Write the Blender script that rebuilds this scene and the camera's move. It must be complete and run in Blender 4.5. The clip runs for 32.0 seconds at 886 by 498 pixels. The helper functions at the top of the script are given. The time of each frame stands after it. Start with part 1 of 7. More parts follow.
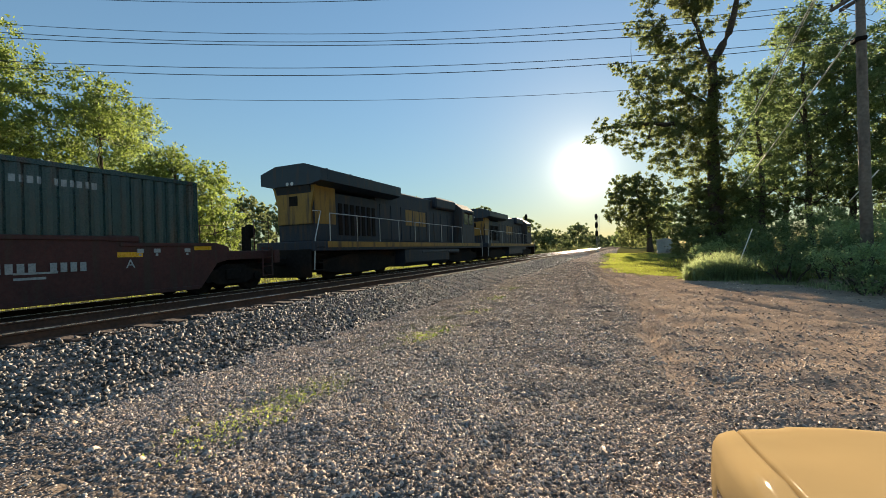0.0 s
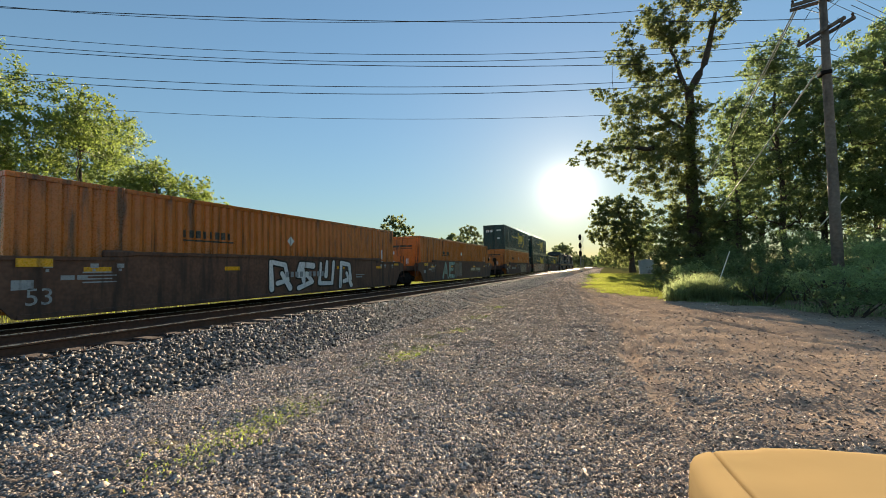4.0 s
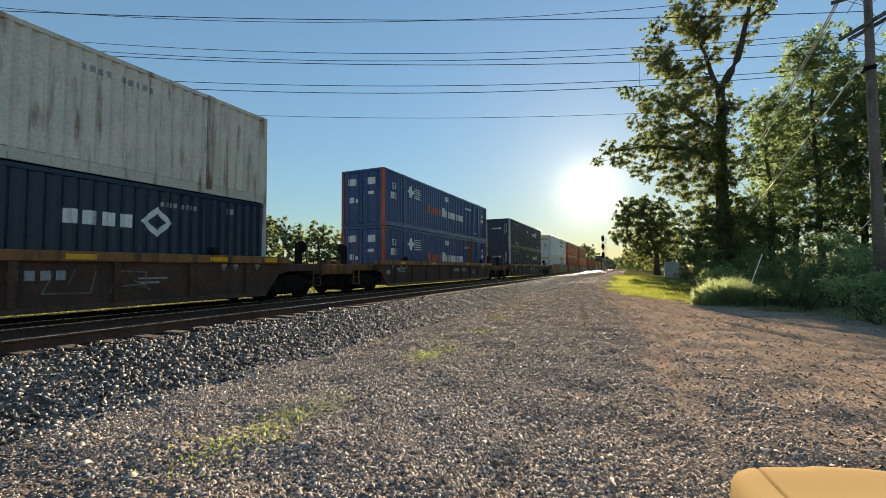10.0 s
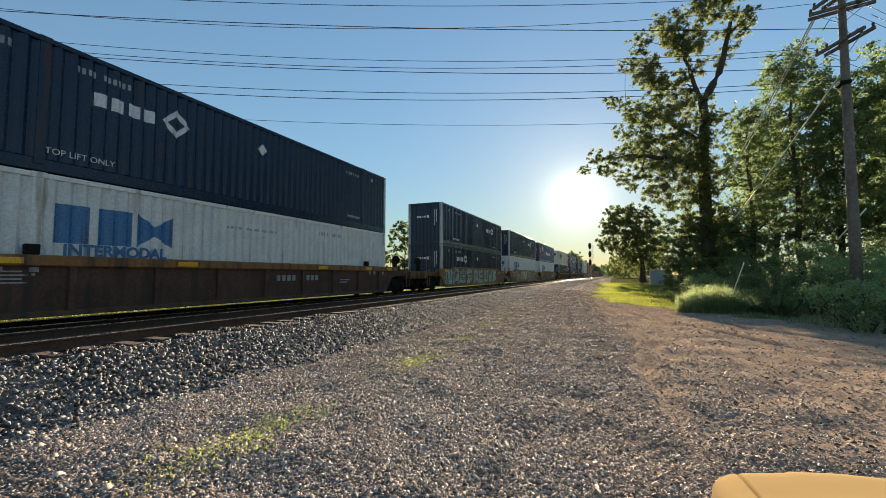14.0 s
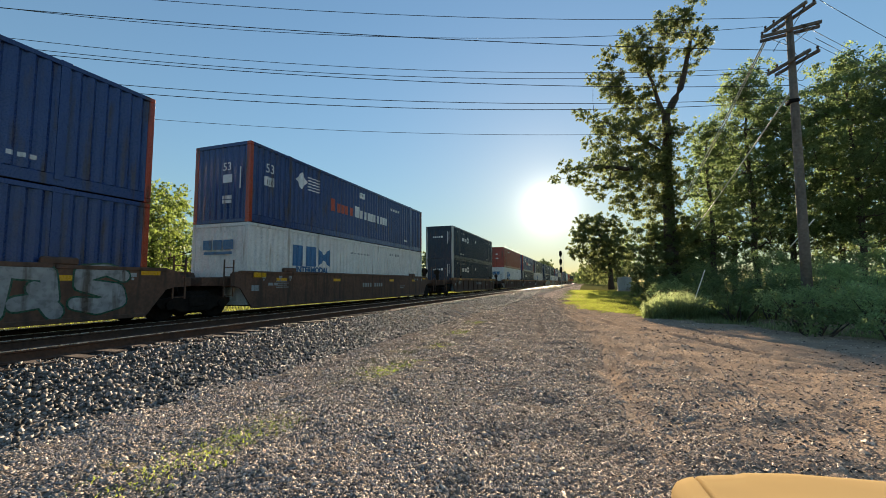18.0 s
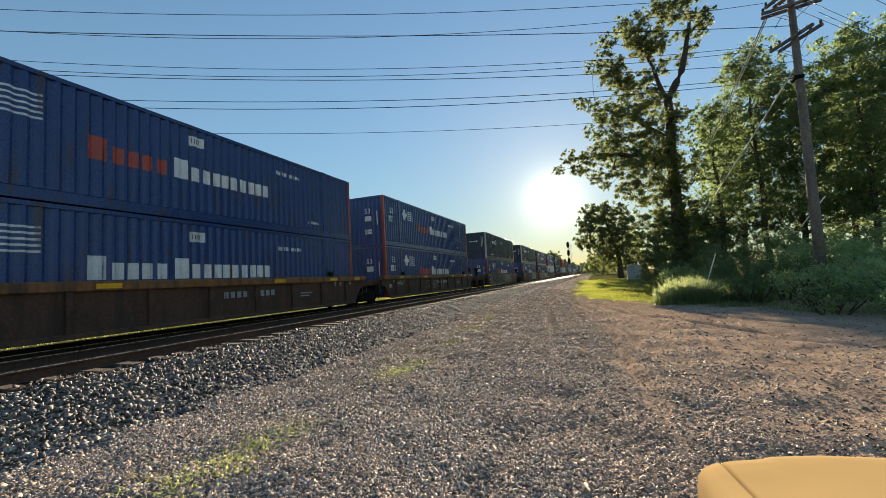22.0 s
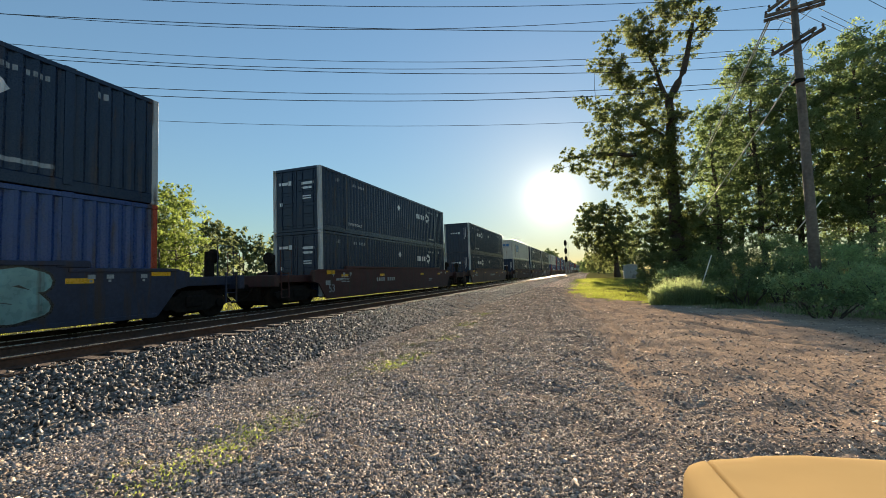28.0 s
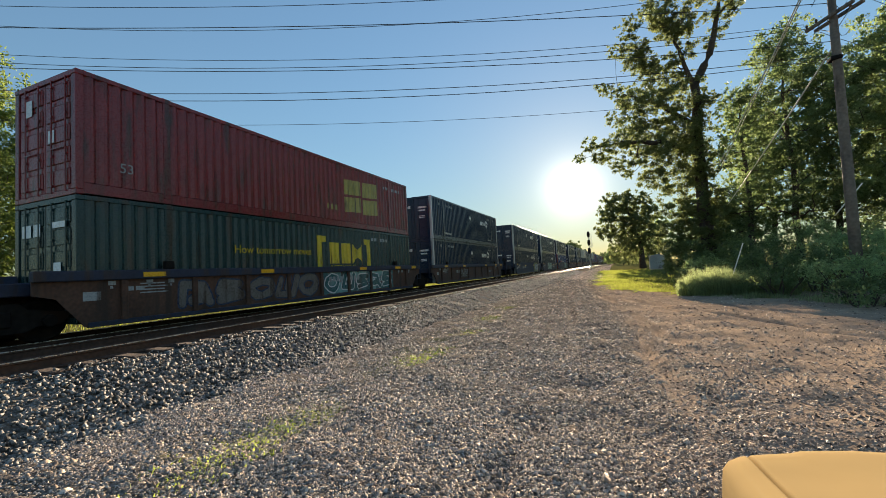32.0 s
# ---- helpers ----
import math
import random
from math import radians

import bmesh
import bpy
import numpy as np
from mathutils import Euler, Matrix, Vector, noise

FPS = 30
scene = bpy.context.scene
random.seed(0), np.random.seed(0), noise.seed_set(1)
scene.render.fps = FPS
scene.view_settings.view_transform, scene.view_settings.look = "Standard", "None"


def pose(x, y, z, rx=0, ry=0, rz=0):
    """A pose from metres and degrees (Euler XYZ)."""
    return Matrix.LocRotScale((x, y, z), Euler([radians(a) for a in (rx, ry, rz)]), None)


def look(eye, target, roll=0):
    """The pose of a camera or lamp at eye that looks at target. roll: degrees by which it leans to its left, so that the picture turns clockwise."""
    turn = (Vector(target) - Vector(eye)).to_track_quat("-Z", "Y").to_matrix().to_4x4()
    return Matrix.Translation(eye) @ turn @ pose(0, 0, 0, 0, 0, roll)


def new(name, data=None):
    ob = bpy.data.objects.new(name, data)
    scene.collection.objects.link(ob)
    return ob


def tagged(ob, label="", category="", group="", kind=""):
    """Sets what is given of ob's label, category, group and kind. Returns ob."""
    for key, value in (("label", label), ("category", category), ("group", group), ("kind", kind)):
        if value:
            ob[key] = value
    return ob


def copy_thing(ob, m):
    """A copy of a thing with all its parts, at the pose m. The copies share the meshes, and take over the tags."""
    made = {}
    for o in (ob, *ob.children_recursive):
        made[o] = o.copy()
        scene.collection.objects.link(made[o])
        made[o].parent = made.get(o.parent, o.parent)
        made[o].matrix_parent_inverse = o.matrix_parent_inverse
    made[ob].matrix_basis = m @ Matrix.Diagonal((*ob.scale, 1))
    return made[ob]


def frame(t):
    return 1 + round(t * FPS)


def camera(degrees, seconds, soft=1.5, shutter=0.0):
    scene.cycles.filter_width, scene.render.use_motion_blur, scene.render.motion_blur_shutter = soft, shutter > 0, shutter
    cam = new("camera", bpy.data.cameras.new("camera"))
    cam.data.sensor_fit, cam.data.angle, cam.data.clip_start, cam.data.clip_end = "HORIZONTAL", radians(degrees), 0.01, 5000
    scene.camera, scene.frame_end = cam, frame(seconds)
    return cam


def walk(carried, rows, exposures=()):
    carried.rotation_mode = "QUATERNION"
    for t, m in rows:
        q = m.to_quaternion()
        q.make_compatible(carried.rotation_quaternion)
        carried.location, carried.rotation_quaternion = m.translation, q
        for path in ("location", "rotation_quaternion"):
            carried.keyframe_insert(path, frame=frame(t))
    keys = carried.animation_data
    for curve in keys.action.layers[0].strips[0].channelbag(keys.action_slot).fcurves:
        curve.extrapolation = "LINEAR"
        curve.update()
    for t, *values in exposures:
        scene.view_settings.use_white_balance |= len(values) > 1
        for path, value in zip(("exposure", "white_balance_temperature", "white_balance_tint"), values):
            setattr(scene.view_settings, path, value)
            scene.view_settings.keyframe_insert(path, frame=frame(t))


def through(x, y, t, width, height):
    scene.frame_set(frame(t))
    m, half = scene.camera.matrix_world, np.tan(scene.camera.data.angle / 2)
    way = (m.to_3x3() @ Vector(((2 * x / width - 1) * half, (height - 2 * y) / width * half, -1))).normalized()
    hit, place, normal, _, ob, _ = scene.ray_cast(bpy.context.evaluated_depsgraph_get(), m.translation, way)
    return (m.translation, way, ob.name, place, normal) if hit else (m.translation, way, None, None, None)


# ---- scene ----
SUN_AZ, SUN_EL = -4.6, 10.0          # degrees from the track's heading, above the horizon
EYE_Z = 1.62
cam = camera(93.79, 32.0, soft=0.75)
# seconds, turn to the left of the track, tilt up, lean (degrees)
PATH = [
    (0, 23.54, 0.24, -1.86), (0.5, 22.82, 0.45, -1.45), (1, 22.37, 0.72, -0.93), (1.5, 22.07, 1.13, -0.54), (2, 21.82, 1.51, -0.34),
    (2.5, 21.56, 1.92, -0.47), (3, 21.34, 2.31, -0.77), (3.5, 21.26, 2.64, -1.17), (5.5, 22.29, 2.63, -0.70), (6, 22.41, 2.38, -0.58),
    (6.5, 22.53, 2.32, -0.56), (7, 22.76, 2.29, -0.63), (7.5, 23.02, 2.25, -0.58), (8, 23.37, 2.27, -0.54), (8.5, 23.75, 2.37, -0.47),
    (9, 24.07, 2.43, -0.34), (9.5, 24.26, 2.60, -0.37), (10, 24.26, 2.70, -0.38), (10.5, 24.17, 2.74, -0.48), (11, 24.09, 2.85, -0.69),
    (11.5, 24.09, 2.91, -0.76), (12, 24.09, 3.04, -0.81), (12.5, 24.03, 3.24, -0.73), (13, 23.76, 3.42, -0.54), (13.5, 23.29, 3.49, -0.26),
    (14, 22.68, 3.59, -0.13), (14.5, 21.99, 3.70, -0.14), (16.5, 19.60, 4.30, -0.18), (17, 19.31, 4.45, -0.23), (17.5, 19.08, 4.52, -0.23),
    (18, 19.01, 4.64, -0.31), (18.5, 19.20, 4.74, -0.34), (19, 19.66, 4.80, -0.44), (19.5, 20.28, 4.96, -0.84), (20, 20.67, 4.92, -1.43),
    (20.5, 20.73, 4.79, -2.17), (21, 20.48, 4.58, -2.76), (21.5, 20.18, 4.43, -3.17), (22, 19.95, 4.30, -3.22), (22.5, 19.82, 4.34, -3.09),
    (23, 19.63, 4.21, -2.44), (23.5, 19.26, 4.07, -1.66), (24, 18.67, 3.98, -0.81), (24.5, 18.01, 4.00, -0.21), (25, 17.67, 4.12, -0.06),
    (25.5, 17.79, 4.29, -0.39), (27.5, 19.53, 3.99, -2.01), (28, 19.64, 3.64, -1.93), (28.5, 19.81, 3.15, -1.58), (29, 20.10, 2.79, -1.33),
    (29.5, 20.55, 2.75, -1.38), (30, 20.98, 2.75, -1.48), (30.5, 21.28, 2.85, -1.78), (31, 21.52, 2.94, -2.15), (31.5, 22.27, 3.08, -2.64),
    (32, 22.56, 3.03, -3.05),
]
# the hand's small sway: seconds, sideways, forwards
SWAY = [(0, -0.005, -0.05), (1, 0.015, -0.05), (2, 0.02, -0.05), (3, 0.035, -0.045), (6, 0.0, -0.03), (8, -0.02, -0.005), (10, -0.035, 0.0), (12, -0.02, 0.0), (14, -0.02, 0.01),
        (17, 0.012, 0.04), (19, 0.016, 0.045), (21, -0.016, 0.045), (23, 0.0, 0.05), (25, 0.01, 0.04), (28, 0.005, 0.035), (32, -0.02, 0.04)]


def sway(t):
    times = [s[0] for s in SWAY]
    return float(np.interp(t, times, [s[1] for s in SWAY])), float(np.interp(t, times, [s[2] for s in SWAY]))


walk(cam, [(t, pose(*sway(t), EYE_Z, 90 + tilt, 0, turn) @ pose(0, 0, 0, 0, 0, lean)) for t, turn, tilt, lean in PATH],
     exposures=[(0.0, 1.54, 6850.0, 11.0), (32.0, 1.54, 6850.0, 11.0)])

# ---- world and sun ----
sun_way = Vector((math.sin(radians(SUN_AZ)) * math.cos(radians(SUN_EL)), math.cos(radians(SUN_AZ)) * math.cos(radians(SUN_EL)), math.sin(radians(SUN_EL))))
world = bpy.data.worlds.new("world")
scene.world = world
world.use_nodes = True
wt = world.node_tree
wt.nodes.clear()
w_out = wt.nodes.new("ShaderNodeOutputWorld")
w_bg = wt.nodes.new("ShaderNodeBackground")
w_sky = wt.nodes.new("ShaderNodeTexSky")
w_sky.sky_type = "NISHITA"
w_sky.sun_disc = False
w_sky.sun_elevation = radians(SUN_EL)
w_sky.sun_rotation = radians(SUN_AZ)
w_sky.air_density, w_sky.dust_density, w_sky.ozone_density = 1.0, 0.03, 2.0
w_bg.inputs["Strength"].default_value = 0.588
# sky colour scaled and tinted, then its bright part near the sun compressed
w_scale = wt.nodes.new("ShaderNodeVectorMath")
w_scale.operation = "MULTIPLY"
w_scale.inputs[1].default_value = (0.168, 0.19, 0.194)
w_lum = wt.nodes.new("ShaderNodeVectorMath")
w_lum.operation = "DOT_PRODUCT"
w_lum.inputs[1].default_value = (0.27 * 1.9, 0.63 * 1.9, 0.10 * 1.9)
w_more = wt.nodes.new("ShaderNodeMath")
w_more.operation = "ADD"
w_more.inputs[1].default_value = 1.0
w_even = wt.nodes.new("ShaderNodeVectorMath")
w_even.operation = "DIVIDE"
wt.links.new(w_sky.outputs[0], w_scale.inputs[0])
wt.links.new(w_scale.outputs[0], w_lum.inputs[0])
wt.links.new(w_lum.outputs["Value"], w_more.inputs[0])
wt.links.new(w_scale.outputs[0], w_even.inputs[0])
wt.links.new(w_more.outputs[0], w_even.inputs[1])
wt.links.new(w_even.outputs[0], w_bg.inputs["Color"])
# the glaring sun and its aureole
w_tc = wt.nodes.new("ShaderNodeTexCoord")
w_nrm = wt.nodes.new("ShaderNodeVectorMath")
w_nrm.operation = "NORMALIZE"
wt.links.new(w_tc.outputs["Generated"], w_nrm.inputs[0])
w_dot = wt.nodes.new("ShaderNodeVectorMath")
w_dot.operation = "DOT_PRODUCT"
wt.links.new(w_nrm.outputs[0], w_dot.inputs[0])
w_dot.inputs[1].default_value = sun_way
w_pos = wt.nodes.new("ShaderNodeMath")
w_pos.operation = "MAXIMUM"
w_pos.inputs[1].default_value = 0.0
wt.links.new(w_dot.outputs["Value"], w_pos.inputs[0])
last = w_bg.outputs[0]
for power, strength, tint in ((3800, 7.0, (1, 0.97, 0.90)), (620, 0.26, (1, 0.91, 0.74)), (110, 0.079, (1, 0.86, 0.64)), (22, 0.045, (1, 0.64, 0.38))):
    p = wt.nodes.new("ShaderNodeMath")
    p.operation = "POWER"
    p.inputs[1].default_value = power
    wt.links.new(w_pos.outputs[0], p.inputs[0])
    s = wt.nodes.new("ShaderNodeMath")
    s.operation = "MULTIPLY"
    s.inputs[1].default_value = strength
    wt.links.new(p.outputs[0], s.inputs[0])
    b = wt.nodes.new("ShaderNodeBackground")
    b.inputs["Color"].default_value = (*tint, 1)
    wt.links.new(s.outputs[0], b.inputs["Strength"])
    a = wt.nodes.new("ShaderNodeAddShader")
    wt.links.new(last, a.inputs[0])
    wt.links.new(b.outputs[0], a.inputs[1])
    last = a.outputs[0]
wt.links.new(last, w_out.inputs["Surface"])
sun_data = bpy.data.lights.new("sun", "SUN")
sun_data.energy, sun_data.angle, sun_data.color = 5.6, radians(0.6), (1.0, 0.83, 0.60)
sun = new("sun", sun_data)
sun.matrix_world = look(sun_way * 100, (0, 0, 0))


# ---- materials ----
def material(name, colour, rough=0.8, metal=0.0, grain=8.0, vary=0.25, stain=0.0, stain_colour=(0.06, 0.04, 0.03), stain_scale=0.7,
             bump=0.1, bump_scale=60.0, island=0.0, through=0.0, spec=0.5, streak=False, dust=0.0):
    """Paint, metal, wood or stone: base colour with fine and coarse variation, stains and relief."""
    m = bpy.data.materials.new(name)
    m.use_nodes = True
    nt = m.node_tree
    bsdf = nt.nodes["Principled BSDF"]
    bsdf.inputs["Roughness"].default_value = rough
    bsdf.inputs["Metallic"].default_value = metal
    bsdf.inputs["Specular IOR Level"].default_value = spec
    tc = nt.nodes.new("ShaderNodeTexCoord")

    def noisy(scale, detail=4.0, stretch=None):
        n = nt.nodes.new("ShaderNodeTexNoise")
        n.inputs["Scale"].default_value = scale
        n.inputs["Detail"].default_value = detail
        if stretch:
            mp = nt.nodes.new("ShaderNodeMapping")
            mp.inputs["Scale"].default_value = stretch
            nt.links.new(tc.outputs["Object"], mp.inputs[0])
            nt.links.new(mp.outputs[0], n.inputs["Vector"])
        else:
            nt.links.new(tc.outputs["Object"], n.inputs["Vector"])
        return n.outputs["Fac"]

    def remap(value, a, b, c, d):
        n = nt.nodes.new("ShaderNodeMapRange")
        for i, x in enumerate((a, b, c, d)):
            n.inputs[i + 1].default_value = x
        nt.links.new(value, n.inputs[0])
        return n.outputs[0]

    def times(colour_socket, factor):
        n = nt.nodes.new("ShaderNodeMix")
        n.data_type, n.blend_type = "RGBA", "MULTIPLY"
        n.inputs[0].default_value = 1.0
        nt.links.new(colour_socket, n.inputs[6])
        nt.links.new(factor, n.inputs[7])
        return n.outputs[2]

    rgb = nt.nodes.new("ShaderNodeRGB")
    rgb.outputs[0].default_value = (*colour, 1)
    c = times(rgb.outputs[0], remap(noisy(grain), 0.3, 0.7, 1 - vary, 1 + vary))
    c = times(c, remap(noisy(grain * 0.13), 0.35, 0.65, 1 - vary * 0.6, 1 + vary * 0.6))
    if island:
        g = nt.nodes.new("ShaderNodeNewGeometry")
        c = times(c, remap(g.outputs["Random Per Island"], 0, 1, 1 - island, 1 + island))
    oi = nt.nodes.new("ShaderNodeObjectInfo")
    c = times(c, remap(oi.outputs["Random"], 0, 1, 0.9, 1.1))
    if stain:
        mx = nt.nodes.new("ShaderNodeMix")
        mx.data_type = "RGBA"
        mx.inputs[7].default_value = (*stain_colour, 1)
        nt.links.new(c, mx.inputs[6])
        nt.links.new(remap(noisy(stain_scale * (3 if streak else 1), 8.0, (1, 1, 0.12) if streak else None), 0.62 - stain * 0.25, 0.72 - stain * 0.1, 0, 0.85), mx.inputs[0])
        c = mx.outputs[2]
    nt.links.new(c, bsdf.inputs["Base Color"])
    nt.links.new(remap(noisy(grain * 2), 0.3, 0.7, max(0.03, rough - 0.12), min(1, rough + 0.12)), bsdf.inputs["Roughness"])
    if bump:
        b = nt.nodes.new("ShaderNodeBump")
        b.inputs["Strength"].default_value = bump
        b.inputs["Distance"].default_value = 0.02
        nt.links.new(noisy(bump_scale, 6.0), b.inputs["Height"])
        nt.links.new(b.outputs[0], bsdf.inputs["Normal"])
    if through:
        tl = nt.nodes.new("ShaderNodeBsdfTranslucent")
        hs = nt.nodes.new("ShaderNodeHueSaturation")
        hs.inputs["Hue"].default_value = 0.485
        hs.inputs["Saturation"].default_value = 1.05
        hs.inputs["Value"].default_value = 2.2
        nt.links.new(c, hs.inputs["Color"])
        nt.links.new(hs.outputs[0], tl.inputs["Color"])
        ms = nt.nodes.new("ShaderNodeMixShader")
        ms.inputs[0].default_value = through
        nt.links.new(bsdf.outputs[0], ms.inputs[1])
        nt.links.new(tl.outputs[0], ms.inputs[2])
        nt.links.new(ms.outputs[0], nt.nodes["Material Output"].inputs["Surface"])
    return m


M = {}


def paint(key, colour, **more):
    settings = dict(rough=0.3, grain=14, vary=0.1, stain=0.35, stain_scale=1.6, stain_colour=(0.05, 0.03, 0.02), bump=0.05, bump_scale=30, streak=True)
    settings.update(more)
    M[key] = material(key, colour, **settings)


paint("green_paint", (0.008, 0.037, 0.039))
paint("orange_paint", (0.50, 0.145, 0.022))
paint("red_orange_paint", (0.42, 0.062, 0.028))
paint("red_paint", (0.30, 0.032, 0.026))
paint("maroon_paint", (0.22, 0.028, 0.03))
paint("white_paint", (0.66, 0.67, 0.65), stain=0.12, stain_colour=(0.34, 0.30, 0.24))
paint("cream_paint", (0.58, 0.55, 0.46), stain=0.22, stain_colour=(0.20, 0.10, 0.045))
paint("rusty_cream_paint", (0.44, 0.38, 0.29), stain=0.75, stain_colour=(0.12, 0.055, 0.025), stain_scale=2.2)
paint("rust_paint", (0.13, 0.055, 0.028), rough=0.75, stain=0.4)
paint("navy_paint", (0.007, 0.022, 0.052), stain=0.12, spec=0.35)
paint("blue_paint", (0.013, 0.046, 0.165), stain=0.25)
paint("orange_red_post_paint", (0.36, 0.05, 0.02))
paint("pale_post_paint", (0.45, 0.46, 0.45))
paint("yellow_lettering", (0.62, 0.46, 0.03), stain=0.3)
paint("white_lettering", (0.66, 0.68, 0.68), stain=0.15)
paint("grey_lettering", (0.30, 0.33, 0.34), stain=0.3)
paint("chalk_lettering", (0.14, 0.13, 0.12), stain=0.4)
paint("blue_lettering", (0.02, 0.13, 0.30), stain=0.2)
paint("dark_green_lettering", (0.01, 0.08, 0.05), stain=0.1)
paint("black_lettering", (0.02, 0.02, 0.02), stain=0.1)
paint("red_lettering", (0.42, 0.06, 0.03), stain=0.2)
paint("teal_lettering", (0.17, 0.33, 0.32), stain=0.35, vary=0.25, grain=3)
paint("pink_lettering", (0.27, 0.125, 0.125), stain=0.3, vary=0.25, grain=3)
paint("silver_spray", (0.27, 0.275, 0.28), stain=0.35, vary=0.25, grain=4)
paint("lime_spray", (0.13, 0.20, 0.04), stain=0.3)
paint("sky_spray", (0.08, 0.20, 0.36), stain=0.3)
paint("faded_yellow_lettering", (0.40, 0.34, 0.09), stain=0.3)
paint("mural_red_paint", (0.20, 0.03, 0.035), stain=0.4)
paint("mural_navy_paint", (0.03, 0.045, 0.09), stain=0.3)
paint("mural_teal_paint", (0.04, 0.13, 0.14), stain=0.4)
paint("car_dark_paint", (0.09, 0.043, 0.026), rough=0.8, stain=0.5, vary=0.3)
paint("reflector_yellow", (0.75, 0.38, 0.015), stain=0.1)
paint("car_brown_paint", (0.12, 0.06, 0.036), rough=0.75, stain=0.55, vary=0.25)
paint("car_ochre_paint", (0.24, 0.105, 0.032), rough=0.7, stain=0.5, vary=0.2)
paint("car_maroon_paint", (0.062, 0.019, 0.015), rough=0.75, stain=0.45, vary=0.2)
paint("car_blue_paint", (0.022, 0.028, 0.052), rough=0.7, stain=0.4, vary=0.2)
paint("loco_blue_paint", (0.010, 0.017, 0.03), rough=0.6, stain=0.4)
paint("loco_yellow_paint", (0.26, 0.14, 0.02), rough=0.55, stain=0.45)
paint("loco_grey_paint", (0.05, 0.056, 0.06), rough=0.7, stain=0.4)
paint("loco_roof_paint", (0.012, 0.026, 0.04), rough=0.5, stain=0.3)
M["black_iron"] = material("black_iron", (0.014, 0.011, 0.009), rough=0.85, grain=10, vary=0.35, stain=0.3, stain_colour=(0.035, 0.018, 0.010), bump=0.2, spec=0.15)
M["rail_head"] = material("rail_head", (0.72, 0.70, 0.68), rough=0.28, metal=1.0, grain=6, vary=0.15, bump=0.04, bump_scale=25)
M["rail_rust"] = material("rail_rust", (0.085, 0.042, 0.025), rough=0.85, grain=18, vary=0.3, stain=0.4, bump=0.25)
M["grit"] = material("grit", (0.42, 0.305, 0.22), rough=0.8, grain=50, vary=0.25, island=0.7, bump=0, spec=0.15)
M["clod"] = material("clod", (0.13, 0.095, 0.072), rough=0.9, grain=40, vary=0.3, island=0.5, bump=0.3, bump_scale=120, spec=0.1)
M["deck_stone"] = material("deck_stone", (0.075, 0.062, 0.052), rough=0.75, grain=40, vary=0.3, island=0.5, bump=0.3, bump_scale=120, spec=0.2)
M["tie_wood"] = material("tie_wood", (0.085, 0.052, 0.037), rough=0.9, grain=9, vary=0.35, stain=0.4, stain_colour=(0.03, 0.022, 0.018), bump=0.6, bump_scale=18)
M["tin"] = material("tin", (0.42, 0.42, 0.40), rough=0.5, metal=0.4, grain=12, vary=0.12, stain=0.25, bump=0.06)
M["rig_iron"] = material("rig_iron", (0.02, 0.014, 0.011), rough=0.9, grain=10, vary=0.3, bump=0.2, spec=0.1)
M["glass"] = material("glass", (0.015, 0.018, 0.02), rough=0.06, grain=3, vary=0.05, bump=0)
M["pole_wood"] = material("pole_wood", (0.17, 0.135, 0.105), rough=0.9, grain=10, vary=0.25, stain=0.35, stain_colour=(0.05, 0.035, 0.025), stain_scale=1.2, bump=0.5, bump_scale=14, streak=True)
M["wire"] = material("wire", (0.04, 0.04, 0.042), rough=0.45, metal=0.6, grain=2, vary=0.1, bump=0)
M["insulator"] = material("insulator", (0.10, 0.06, 0.045), rough=0.25, grain=10, vary=0.1, bump=0)
M["guy_guard"] = material("guy_guard", (0.78, 0.75, 0.66), rough=0.6, grain=10, vary=0.15, bump=0.02)
M["bark"] = material("bark", (0.075, 0.055, 0.04), rough=0.95, grain=7, vary=0.35, bump=0.9, bump_scale=9)
M["oak_leaf"] = material("oak_leaf", (0.11, 0.135, 0.055), rough=0.6, grain=0.6, vary=0.3, island=0.25, bump=0, through=0.5, spec=0.2)
M["maple_leaf"] = material("maple_leaf", (0.115, 0.16, 0.068), rough=0.6, grain=0.35, vary=0.4, island=0.25, bump=0, through=0.55, spec=0.2)
# yellower green for the left trees: sunlight put into the leaf colour
M["sunlit_leaf"] = material("sunlit_leaf", (0.12, 0.168, 0.045), rough=0.55, grain=0.5, vary=0.25, island=0.25, bump=0, through=0.45, spec=0.3)
M["shrub_leaf"] = material("shrub_leaf", (0.205, 0.28, 0.125), rough=0.6, grain=0.5, vary=0.25, island=0.25, bump=0, through=0.6, spec=0.3)
# leaves of distant trees, with the haze of distance put into their colour
M["far_leaf"] = material("far_leaf", (0.12, 0.15, 0.07), rough=0.8, grain=0.2, vary=0.2, island=0.35, bump=0, through=0.35, spec=0.2)
M["weed_leaf"] = material("weed_leaf", (0.19, 0.235, 0.115), rough=0.7, grain=1.5, vary=0.2, island=0.35, bump=0, through=0.55, spec=0.2)
M["grass_blade"] = material("grass_blade", (0.125, 0.15, 0.035), rough=0.6, grain=1.2, vary=0.35, island=0.25, bump=0, through=0.5, spec=0.2)
M["yard_weed"] = material("yard_weed", (0.17, 0.215, 0.05), rough=0.6, grain=1.2, vary=0.35, island=0.25, bump=0, through=0.5, spec=0.2)
M["ballast_stone"] = material("ballast_stone", (0.20, 0.182, 0.163), rough=0.65, grain=40, vary=0.25, island=0.8, bump=0.4, bump_scale=120, spec=0.2)
M["pebble"] = material("pebble", (0.52, 0.39, 0.285), rough=0.75, grain=50, vary=0.25, island=0.7, bump=0.3, bump_scale=150, spec=0.2)
